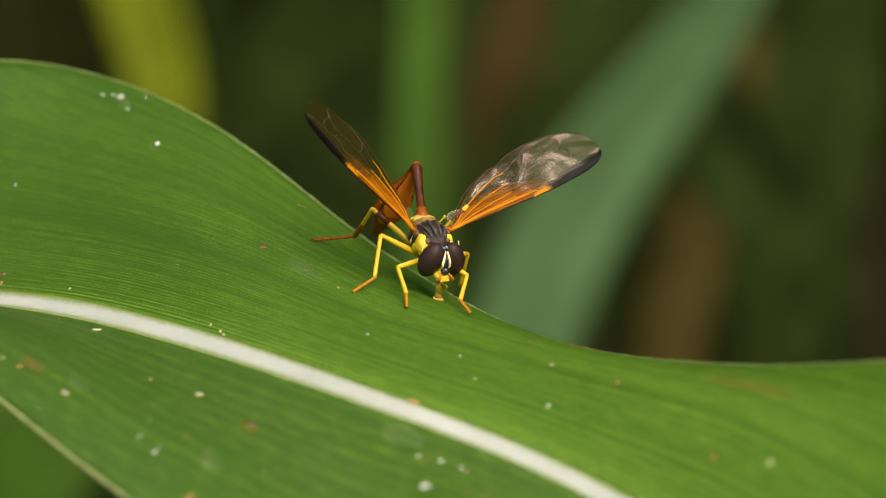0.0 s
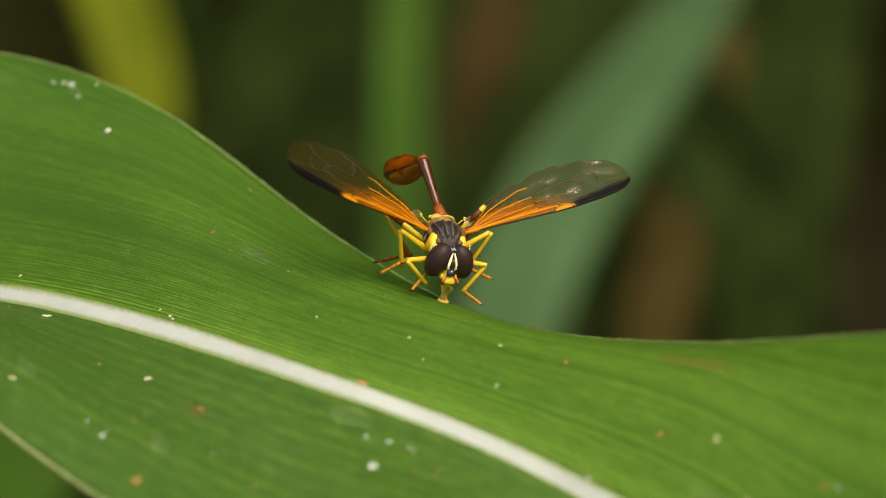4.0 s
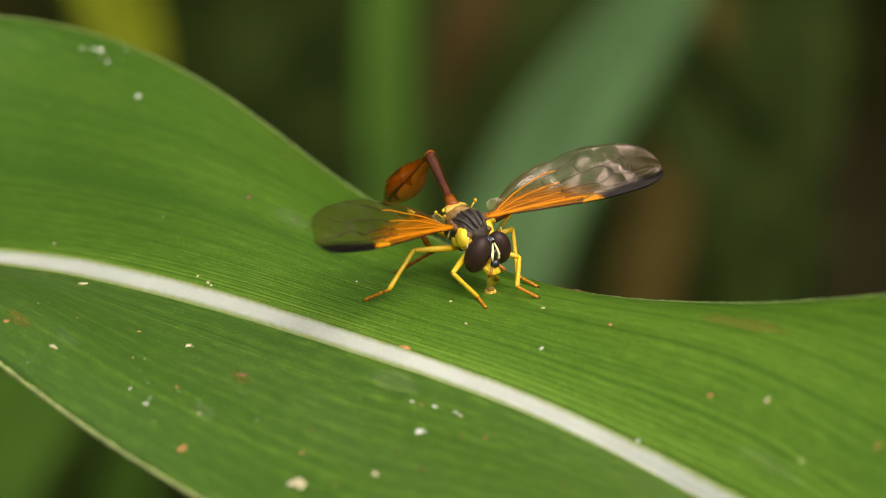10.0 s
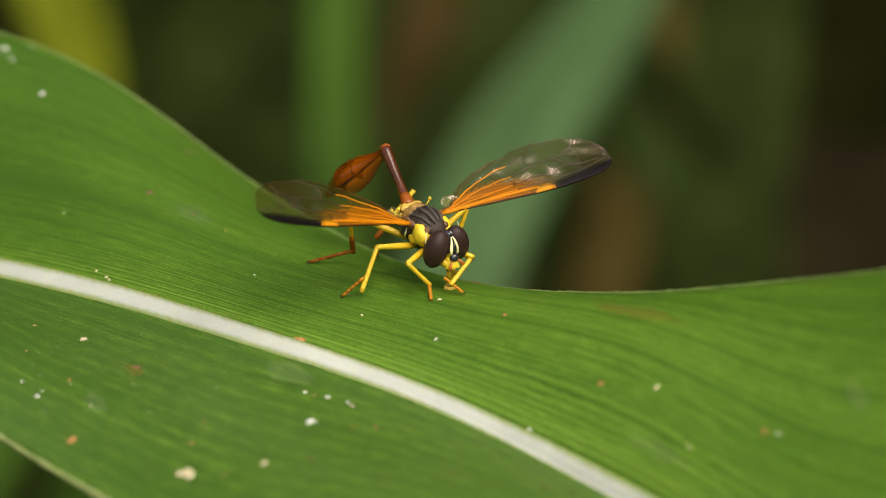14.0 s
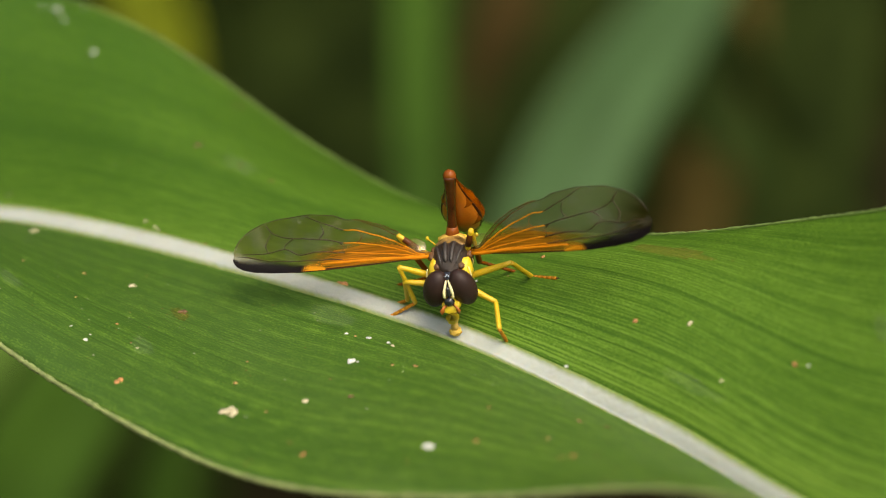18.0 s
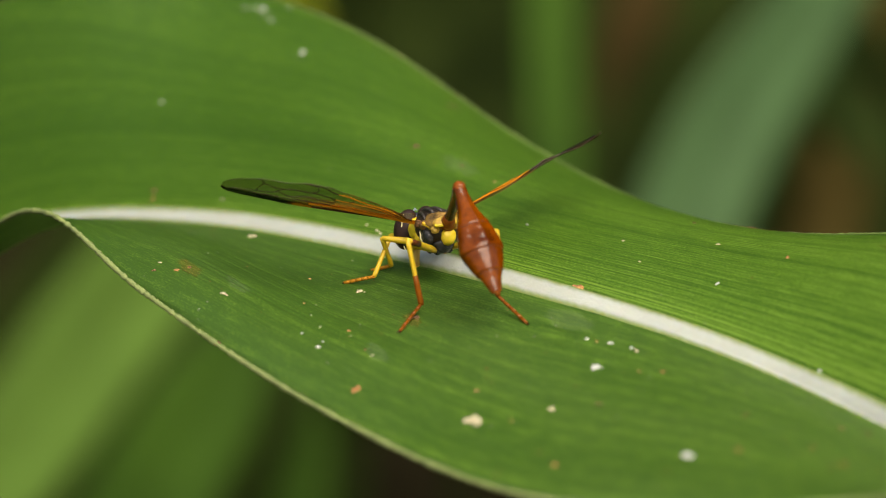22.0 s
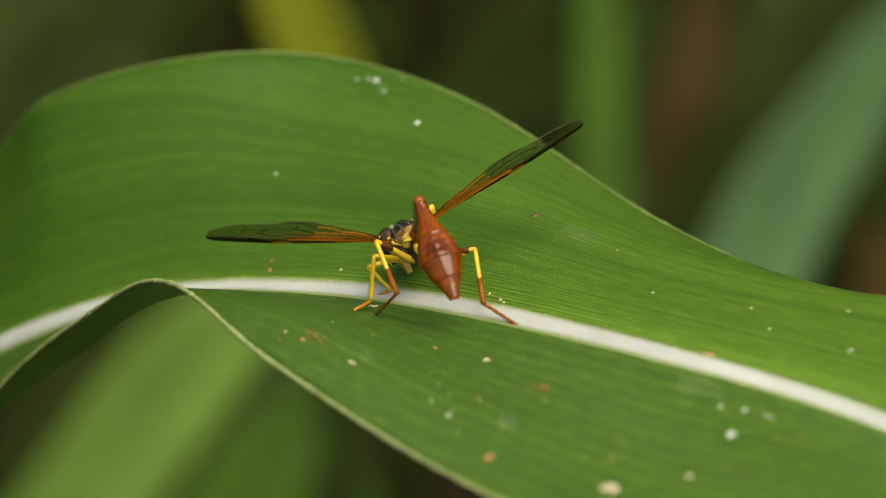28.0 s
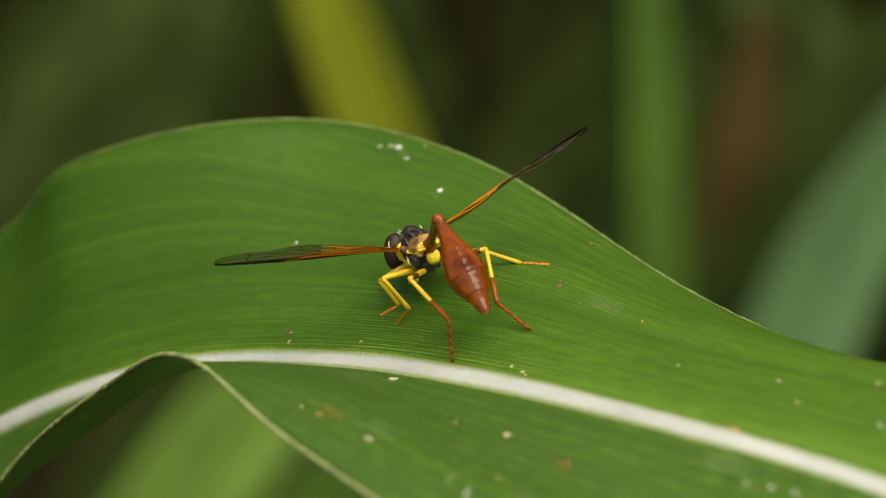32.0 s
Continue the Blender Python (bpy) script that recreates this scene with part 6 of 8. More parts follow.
    walk(LEGS["front", -1][1], [
        (0, pose(0.00158, -0.00260, -0.00111, 110.7, -0.0, 87.6)), (1, pose(0.00190, -0.00248, -0.00114, 110.1, 1.7, 83.0)),
        (2, pose(0.00153, -0.00261, -0.00072, 96.7, 8.0, 57.1)), (3.2, pose(0.00170, -0.00256, -0.00076, 137.9, -12.9, 95.8)),
        (4.5, pose(0.00187, -0.00250, -0.00080, -12.7, -127.6, -60.7)), (5, pose(0.00192, -0.00242, -0.00144, 117.7, -31.5, 98.1)),
        (6, pose(0.00148, -0.00258, -0.00146, 113.8, -26.8, 87.0)), (7, pose(0.00197, -0.00243, -0.00127, -0.3, -143.6, -85.7)),
        (8, pose(0.00225, -0.00226, -0.00125, 6.8, -163.3, -84.5)), (9, pose(0.00174, -0.00255, -0.00113, -7.2, -150.3, -84.4)),
        (10, pose(0.00207, -0.00239, -0.00114, -30.6, -144.1, -81.8)), (11, pose(0.00205, -0.00232, -0.00152, 105.3, -33.7, 94.6)),
        (12, pose(0.00148, -0.00260, -0.00054, 161.1, -19.1, 77.4)), (13, pose(0.00177, -0.00254, -0.00095, -27.1, -139.2, -92.1)),
        (15.5, pose(0.00177, -0.00254, -0.00081, 4.3, -146.0, -93.8)), (16, pose(0.00118, -0.00245, -0.00195, 129.6, -32.3, 85.3)),
        (17, pose(0.00094, -0.00227, -0.00227, 123.8, -18.5, 65.1)), (17.5, pose(0.00091, -0.00247, -0.00142, 161.2, -0.1, 51.0)),
        (18, pose(0.00088, -0.00267, -0.00058, -163.9, 22.9, 50.4)), (18.5, pose(0.00201, -0.00236, -0.00039, -153.1, -23.7, 32.7)),
        (19, pose(0.00272, -0.00144, 0.00003, -171.6, -25.3, 32.2)), (19.5, pose(0.00191, -0.00247, -0.00072, -141.2, -22.2, 33.7)),
        (20, pose(0.00306, -0.00061, -0.00172, 162.2, -3.7, 37.2)), (20.5, pose(0.00203, 0.00141, -0.00027, -140.5, -12.6, 35.4)),
        (21, pose(0.00187, -0.00250, -0.00080, -143.1, -19.2, 30.1)), (21.5, pose(0.00160, -0.00228, 0.00018, -162.4, -22.1, 28.5)),
        (22, pose(0.00166, -0.00238, -0.00004, -151.1, -21.1, 29.0)), (23, pose(0.00161, -0.00230, 0.00015, -154.8, -20.9, 29.1)),
        (24, pose(0.00156, -0.00230, 0.00018, -157.1, -20.3, 29.4)), (25, pose(0.00171, -0.00235, -0.00002, -154.5, -22.3, 28.4)),
        (27.5, pose(0.00180, -0.00229, 0.00002, -146.5, -21.9, 28.6)), (28, pose(0.00193, -0.00238, -0.00033, -135.0, -19.8, 30.5)),
        (29, pose(0.00170, -0.00233, 0.00003, -144.1, -20.9, 29.5)), (30, pose(0.00177, -0.00245, -0.00032, -140.8, -19.6, 30.5)),
        (31, pose(0.00189, -0.00234, -0.00017, -141.7, -20.5, 29.8)), (32, pose(0.00186, -0.00249, -0.00064, -129.4, -20.8, 29.5))])
    walk(LEGS["front", -1][2], [
        (0, pose(0.00359, -0.00269, -0.00187, 98.1, -0.0, 70.1)), (1, pose(0.00390, -0.00275, -0.00188, 89.8, -0.0, 70.3)),
        (2, pose(0.00330, -0.00380, -0.00097, 88.5, -0.4, 48.2)), (4.5, pose(0.00147, -0.00082, -0.00208, 125.8, 0.7, 44.7)),
        (5, pose(0.00373, -0.00163, -0.00230, 103.0, -14.6, 77.8)), (5.5, pose(0.00360, -0.00196, -0.00226, 139.9, 0.4, 53.5)),
        (6, pose(0.00346, -0.00229, -0.00223, 170.9, 26.2, 41.5)), (6.5, pose(0.00267, -0.00173, -0.00262, 138.5, 0.1, 54.0)),
        (7, pose(0.00188, -0.00116, -0.00300, 100.0, -14.2, 79.2)), (8, pose(0.00194, -0.00167, -0.00329, 99.4, -15.2, 85.0)),
        (9, pose(0.00191, -0.00147, -0.00298, 100.0, -11.0, 60.4)), (10, pose(0.00300, -0.00116, -0.00264, 84.3, -11.6, 76.4)),
        (10.5, pose(0.00355, -0.00150, -0.00232, 128.0, -18.3, 99.9)), (11, pose(0.00410, -0.00184, -0.00200, -8.7, -141.2, -66.6)),
        (11.5, pose(0.00320, -0.00197, -0.00223, 137.2, 5.1, 92.1)), (12, pose(0.00231, -0.00210, -0.00247, 84.4, 23.2, 45.8)),
        (13, pose(0.00280, -0.00133, -0.00240, 86.2, 24.6, 64.8)), (15.5, pose(0.00169, -0.00133, -0.00259, 113.8, 27.6, 46.4)),
        (16, pose(0.00289, -0.00186, -0.00311, 93.1, 20.8, 76.5)), (17, pose(0.00272, -0.00268, -0.00340, 97.4, 19.8, 88.1)),
        (17.5, pose(0.00131, -0.00279, -0.00294, 119.7, 30.9, 52.9)), (18, pose(-0.00009, -0.00291, -0.00248, 133.1, 51.6, 16.9)),
        (18.5, pose(0.00213, -0.00112, -0.00215, 108.2, 32.9, 57.6)), (19, pose(0.00332, -0.00069, -0.00189, 90.6, 28.5, 88.2)),
        (19.5, pose(0.00169, -0.00100, -0.00227, 124.1, 35.0, 64.0)), (19.8, pose(0.00263, -0.00102, -0.00302, 93.8, 30.0, 81.0)),
        (20, pose(0.00356, -0.00105, -0.00377, 63.5, 33.0, 98.4)), (20.5, pose(0.00153, 0.00273, -0.00189, -73.5, 140.6, -4.6)),
        (20.8, pose(0.00162, 0.00082, -0.00216, -35.3, 127.4, -30.6)), (21, pose(0.00171, -0.00110, -0.00242, 13.1, 105.6, -40.1)),
        (21.5, pose(0.00197, -0.00134, -0.00172, 9.5, 102.0, -37.2)), (22, pose(0.00175, -0.00114, -0.00179, 5.0, 115.1, -42.4)),
        (23, pose(0.00177, -0.00116, -0.00167, 3.5, 110.6, -41.5)), (24, pose(0.00175, -0.00123, -0.00167, 13.0, 103.9, -38.3)),
        (25, pose(0.00192, -0.00119, -0.00181, 8.9, 105.6, -39.6)), (27.5, pose(0.00182, -0.00093, -0.00164, -4.8, 113.6, -40.4)),
        (28, pose(0.00160, -0.00081, -0.00176, -0.8, 118.8, -39.9)), (29, pose(0.00162, -0.00093, -0.00160, -1.2, 121.0, -39.8)),
        (30, pose(0.00156, -0.00099, -0.00189, 5.1, 122.6, -39.9)), (31, pose(0.00174, -0.00089, -0.00175, -2.7, 117.1, -39.7)),
        (32, pose(0.00146, -0.00080, -0.00192, 1.1, 132.4, -39.3))])
    walk(LEGS["middle", 1][0], [
        (0, pose(0.00010, 0.00045, -0.00115, 98.9, 0.0, -163.2)), (1, pose(0.00010, 0.00045, -0.00115, 47.0, -6.3, 176.6)),
        (2, pose(0.00010, 0.00045, -0.00115, 59.6, -8.9, 173.0)), (4.5, pose(0.00010, 0.00045, -0.00115, 45.9, -4.4, 178.9)),
        (5, pose(0.00010, 0.00045, -0.00115, 60.8, -26.7, 148.8)), (5.5, pose(0.00010, 0.00045, -0.00115, 76.3, -16.5, 176.1)),
        (6, pose(0.00010, 0.00045, -0.00115, 94.4, -14.2, -155.7)), (7, pose(0.00010, 0.00045, -0.00115, 84.8, -14.2, -155.7)),
        (8, pose(0.00010, 0.00045, -0.00115, 87.1, -14.4, -158.3)), (9, pose(0.00010, 0.00045, -0.00115, 80.6, -14.8, -162.3)),
        (10, pose(0.00010, 0.00045, -0.00115, -89.5, -164.1, 3.0)), (11, pose(0.00010, 0.00045, -0.00115, -98.5, -164.3, 6.3)),
        (12, pose(0.00010, 0.00045, -0.00115, 41.3, -16.5, -175.2)), (13, pose(0.00010, 0.00045, -0.00115, 46.3, -18.0, -176.8)),
        (15.5, pose(0.00010, 0.00045, -0.00115, 53.7, -16.9, -175.4)), (16, pose(0.00010, 0.00045, -0.00115, 94.5, -10.1, -151.3)),
        (17, pose(0.00010, 0.00045, -0.00115, 93.6, -10.2, -150.7)), (18, pose(0.00010, 0.00045, -0.00115, 71.3, -13.9, -179.1)),
        (18.5, pose(0.00010, 0.00045, -0.00115, 45.0, -13.0, -177.6)), (18.8, pose(0.00010, 0.00045, -0.00115, 83.2, -0.9, -152.9)),
        (19, pose(0.00010, 0.00045, -0.00115, 122.6, -7.1, -126.2)), (19.2, pose(0.00010, 0.00045, -0.00115, 89.2, 1.1, -154.5)),
        (19.5, pose(0.00010, 0.00045, -0.00115, 56.0, -7.9, 177.4)), (20, pose(0.00010, 0.00045, -0.00115, 56.0, -1.8, -173.6)),
        (20.5, pose(0.00010, 0.00045, -0.00115, 40.0, -6.6, -179.0)), (21, pose(0.00010, 0.00045, -0.00115, 68.0, 2.5, -166.4)),
        (21.5, pose(0.00010, 0.00045, -0.00115, 56.0, -9.0, 172.2)), (22, pose(0.00010, 0.00045, -0.00115, 80.9, -33.3, 112.7)),
        (23, pose(0.00010, 0.00045, -0.00115, 77.7, -34.1, 107.6)), (24, pose(0.00010, 0.00045, -0.00115, 59.2, -35.1, 104.5)),
        (25, pose(0.00010, 0.00045, -0.00115, 67.3, -41.6, 88.2)), (26.2, pose(0.00010, 0.00045, -0.00115, 37.4, -19.9, 120.0)),
        (27.5, pose(0.00010, 0.00045, -0.00115, 22.7, 10.2, 137.1)), (28, pose(0.00010, 0.00045, -0.00115, 35.0, 46.6, 159.2)),
        (29, pose(0.00010, 0.00045, -0.00115, -88.6, 123.4, 10.5)), (30, pose(0.00010, 0.00045, -0.00115, -81.2, 123.0, 2.6)),
        (31, pose(0.00010, 0.00045, -0.00115, -91.9, 121.3, -46.4)), (32, pose(0.00010, 0.00045, -0.00115, 48.2, 63.3, 156.8))])
    walk(LEGS["middle", 1][1], [
        (0, pose(-0.00076, 0.00329, -0.00161, -15.5, 180.0, 66.2)), (1, pose(0.00045, 0.00263, 0.00088, -5.5, -165.8, 68.8)),
        (2, pose(0.00065, 0.00299, 0.00035, 4.3, -155.7, 69.0)), (4.5, pose(0.00030, 0.00260, 0.00093, 0.6, -167.2, 69.5)),
        (5, pose(0.00202, 0.00235, 0.00016, -1.6, 166.0, 69.2)), (6, pose(-0.00118, 0.00315, -0.00137, 41.2, 149.3, 75.7)),
        (7, pose(-0.00107, 0.00320, -0.00089, -133.6, 21.7, -113.8)), (8, pose(-0.00097, 0.00325, -0.00100, -121.4, 40.0, -86.8)),
        (9, pose(-0.00068, 0.00331, -0.00067, 40.0, 163.3, 63.4)), (10, pose(-0.00006, 0.00345, -0.00117, 38.0, 170.5, 57.4)),
        (11, pose(-0.00010, 0.00341, -0.00072, -115.5, 20.2, -108.9)), (12, pose(0.00057, 0.00248, 0.00101, 2.2, -171.9, 52.7)),
        (13, pose(0.00062, 0.00265, 0.00082, 4.9, -166.7, 52.4)), (15.5, pose(0.00042, 0.00290, 0.00055, 9.7, -163.5, 52.0)),
        (15.8, pose(-0.00048, 0.00298, -0.00042, 35.3, 166.8, 64.1)), (16, pose(-0.00137, 0.00305, -0.00138, -107.5, 32.5, -87.9)),
        (17, pose(-0.00139, 0.00305, -0.00134, -94.3, 29.2, -107.7)), (17.5, pose(-0.00055, 0.00317, -0.00078, 19.1, 163.9, 54.1)),
        (18, pose(0.00029, 0.00329, -0.00021, 139.9, -4.8, -122.0)), (18.5, pose(0.00049, 0.00259, 0.00092, 7.0, -176.2, 57.7)),
        (18.8, pose(-0.00078, 0.00218, -0.00092, 12.5, 139.2, 65.5)), (19, pose(-0.00206, 0.00178, -0.00275, -105.8, 79.0, -51.2)),
        (19.2, pose(-0.00081, 0.00235, -0.00112, 11.3, 142.6, 65.0)), (19.5, pose(0.00044, 0.00292, 0.00051, 5.7, -169.3, 57.8)),
        (20, pose(-0.00012, 0.00293, 0.00052, 3.0, -175.7, 58.3)), (20.5, pose(0.00033, 0.00238, 0.00113, -1.7, 179.6, 58.4)),
        (21, pose(-0.00060, 0.00314, -0.00003, -22.9, 156.4, 53.2)), (21.5, pose(0.00070, 0.00288, 0.00051, 11.5, -165.4, 57.0)),
        (22, pose(0.00293, 0.00135, -0.00075, -45.6, 162.8, 47.4)), (23, pose(0.00300, 0.00100, -0.00062, -52.2, 162.2, 46.7)),
        (24, pose(0.00282, 0.00024, 0.00011, -33.3, 158.8, 43.3)), (25, pose(0.00284, -0.00040, -0.00029, -39.1, 138.4, 26.1)),
        (27.5, pose(0.00053, 0.00163, 0.00157, -33.1, 173.3, 53.1)), (28, pose(-0.00096, 0.00269, 0.00054, -10.4, 155.6, 45.7)),
        (29, pose(-0.00038, 0.00341, -0.00119, -23.9, -146.3, 62.9)), (30, pose(0.00035, 0.00343, -0.00140, -22.5, -133.1, 70.3)),
        (31, pose(0.00221, 0.00258, -0.00110, -20.7, -152.9, 60.5)), (32, pose(-0.00066, 0.00321, -0.00025, 10.7, -162.1, 59.7))])
    walk(LEGS["middle", 1][2], [
        (0, pose(-0.00144, 0.00359, -0.00431, 119.5, 0.0, -121.5)), (1, pose(-0.00004, 0.00209, -0.00182, -59.3, 156.5, 19.1)),
        (2, pose(0.00043, 0.00184, -0.00219, -55.4, 152.0, 11.2)), (4.5, pose(0.00011, 0.00201, -0.00180, -66.5, 152.2, 11.7)),
        (5, pose(0.00218, 0.00301, -0.00256, -62.1, 144.3, -7.5)), (6, pose(0.00087, 0.00374, -0.00318, -78.2, 143.3, -10.9)),
        (7, pose(0.00108, 0.00304, -0.00268, 90.8, 40.0, 132.8)), (8, pose(0.00136, 0.00432, -0.00212, -79.5, 144.1, 2.1)),
        (9, pose(0.00121, 0.00305, -0.00273, 93.5, 42.3, 121.0)), (10, pose(0.00158, 0.00282, -0.00335, 80.6, 41.1, 89.1)),
        (10.5, pose(0.00200, 0.00290, -0.00260, -77.9, 139.9, -38.3)), (11, pose(0.00242, 0.00299, -0.00186, -65.9, 153.0, 6.9)),
        (12, pose(0.00042, 0.00210, -0.00176, -53.7, 153.7, 8.2)), (13, pose(0.00042, 0.00200, -0.00189, -50.5, 154.8, 9.9)),
        (15.5, pose(0.00031, 0.00199, -0.00210, -51.2, 155.3, 10.5)), (16, pose(0.00128, 0.00360, -0.00209, -69.8, 141.0, -18.5)),
        (17, pose(0.00130, 0.00229, -0.00152, -45.4, 168.4, 26.3)), (18, pose(-0.00134, 0.00410, -0.00235, 76.0, 30.3, 141.6)),
        (18.5, pose(0.00068, 0.00225, -0.00185, -63.8, 152.8, -5.9)), (19, pose(-0.00043, 0.00405, -0.00290, -84.9, 156.0, 6.7)),
        (19.5, pose(0.00040, 0.00234, -0.00223, -62.3, 155.4, 4.5)), (20, pose(-0.00011, 0.00267, -0.00226, -83.3, 151.2, -10.8)),
        (20.5, pose(0.00027, 0.00244, -0.00167, -68.8, 154.6, 4.3)), (21, pose(-0.00086, 0.00462, -0.00239, -92.4, 155.0, 7.4)),
        (21.5, pose(0.00079, 0.00199, -0.00215, -56.7, 151.9, -5.4)), (22, pose(0.00185, 0.00313, -0.00262, -76.8, 143.7, -27.6)),
        (23, pose(0.00175, 0.00290, -0.00226, -90.4, 143.2, -32.5)), (24, pose(0.00238, 0.00194, -0.00208, -77.7, 144.7, -14.7)),
        (25, pose(0.00336, 0.00182, -0.00191, -89.1, 143.1, -32.2)), (27.5, pose(-0.00053, 0.00277, -0.00076, -65.9, 152.4, 14.6)),
        (28, pose(-0.00053, 0.00386, -0.00197, 78.2, 26.2, -150.9)), (28.5, pose(-0.00128, 0.00326, -0.00264, -67.8, 151.0, -5.2)),
        (29, pose(-0.00204, 0.00267, -0.00332, -37.3, 131.9, -36.0)), (30, pose(-0.00130, 0.00201, -0.00317, -47.5, 152.7, -12.5)),
        (31, pose(0.00076, 0.00203, -0.00343, 116.5, -8.0, -144.4)), (31.5, pose(0.00006, 0.00212, -0.00315, -43.4, 167.0, 8.0)),
        (32, pose(-0.00064, 0.00222, -0.00287, -33.1, 139.5, -15.7))])
    walk(LEGS["middle", -1][0], [
        (0, pose(0.00010, -0.00045, -0.00115, 66.3, -0.0, -11.0)), (1, pose(0.00010, -0.00045, -0.00115, 85.1, -7.2, -38.7)),
        (2, pose(0.00010, -0.00045, -0.00115, 64.8, 2.6, -3.7)), (4.5, pose(0.00010, -0.00045, -0.00115, 56.2, 6.0, 2.4)),
        (5, pose(0.00010, -0.00045, -0.00115, 68.4, 3.6, -2.2)), (6, pose(0.00010, -0.00045, -0.00115, 82.2, -4.3, -31.5)),
        (7, pose(0.00010, -0.00045, -0.00115, 84.7, -4.3, -31.8)), (8, pose(0.00010, -0.00045, -0.00115, 63.3, 7.4, 7.2)),
        (9, pose(0.00010, -0.00045, -0.00115, 68.5, 3.8, -0.7)), (10, pose(0.00010, -0.00045, -0.00115, 82.6, 0.9, -12.0)),
        (11, pose(0.00010, -0.00045, -0.00115, 77.3, 2.0, -5.7)), (12, pose(0.00010, -0.00045, -0.00115, 85.2, -0.1, -19.1)),
        (13, pose(0.00010, -0.00045, -0.00115, 86.4, 0.4, -12.3)), (15.5, pose(0.00010, -0.00045, -0.00115, 60.0, 5.4, 4.2)),
        (16, pose(0.00010, -0.00045, -0.00115, 63.4, 6.4, 6.0)), (17, pose(0.00010, -0.00045, -0.00115, 69.8, 6.5, 6.3)),
        (18, pose(0.00010, -0.00045, -0.00115, 56.8, 10.0, 13.2)), (18.5, pose(0.00010, -0.00045, -0.00115, 60.5, 8.4, 10.5)),
        (19, pose(0.00010, -0.00045, -0.00115, 47.0, 8.4, 10.6)), (19.5, pose(0.00010, -0.00045, -0.00115, 61.6, 5.3, 6.3)),
        (20, pose(0.00010, -0.00045, -0.00115, 74.9, 7.3, 11.3)), (20.5, pose(0.00010, -0.00045, -0.00115, 72.6, 6.3, 7.9)),
        (21, pose(0.00010, -0.00045, -0.00115, 57.6, 5.1, 5.2)), (21.5, pose(0.00010, -0.00045, -0.00115, 35.2, 3.0, 3.0)),
        (22, pose(0.00010, -0.00045, -0.00115, 31.4, 3.6, 3.4)), (23, pose(0.00010, -0.00045, -0.00115, 79.2, -13.9, -21.5)),
        (24, pose(0.00010, -0.00045, -0.00115, 73.8, -14.6, -24.3)), (25, pose(0.00010, -0.00045, -0.00115, 21.9, 6.0, -2.0)),
        (27.5, pose(0.00010, -0.00045, -0.00115, 24.0, 4.0, -2.8)), (28, pose(0.00010, -0.00045, -0.00115, 35.8, 6.3, -1.5)),
        (29, pose(0.00010, -0.00045, -0.00115, 78.8, -2.9, -15.6)), (30, pose(0.00010, -0.00045, -0.00115, 70.8, -2.7, -14.9)),
        (31, pose(0.00010, -0.00045, -0.00115, 87.7, -3.9, -21.6)), (32, pose(0.00010, -0.00045, -0.00115, 93.6, -3.9, -25.0))])
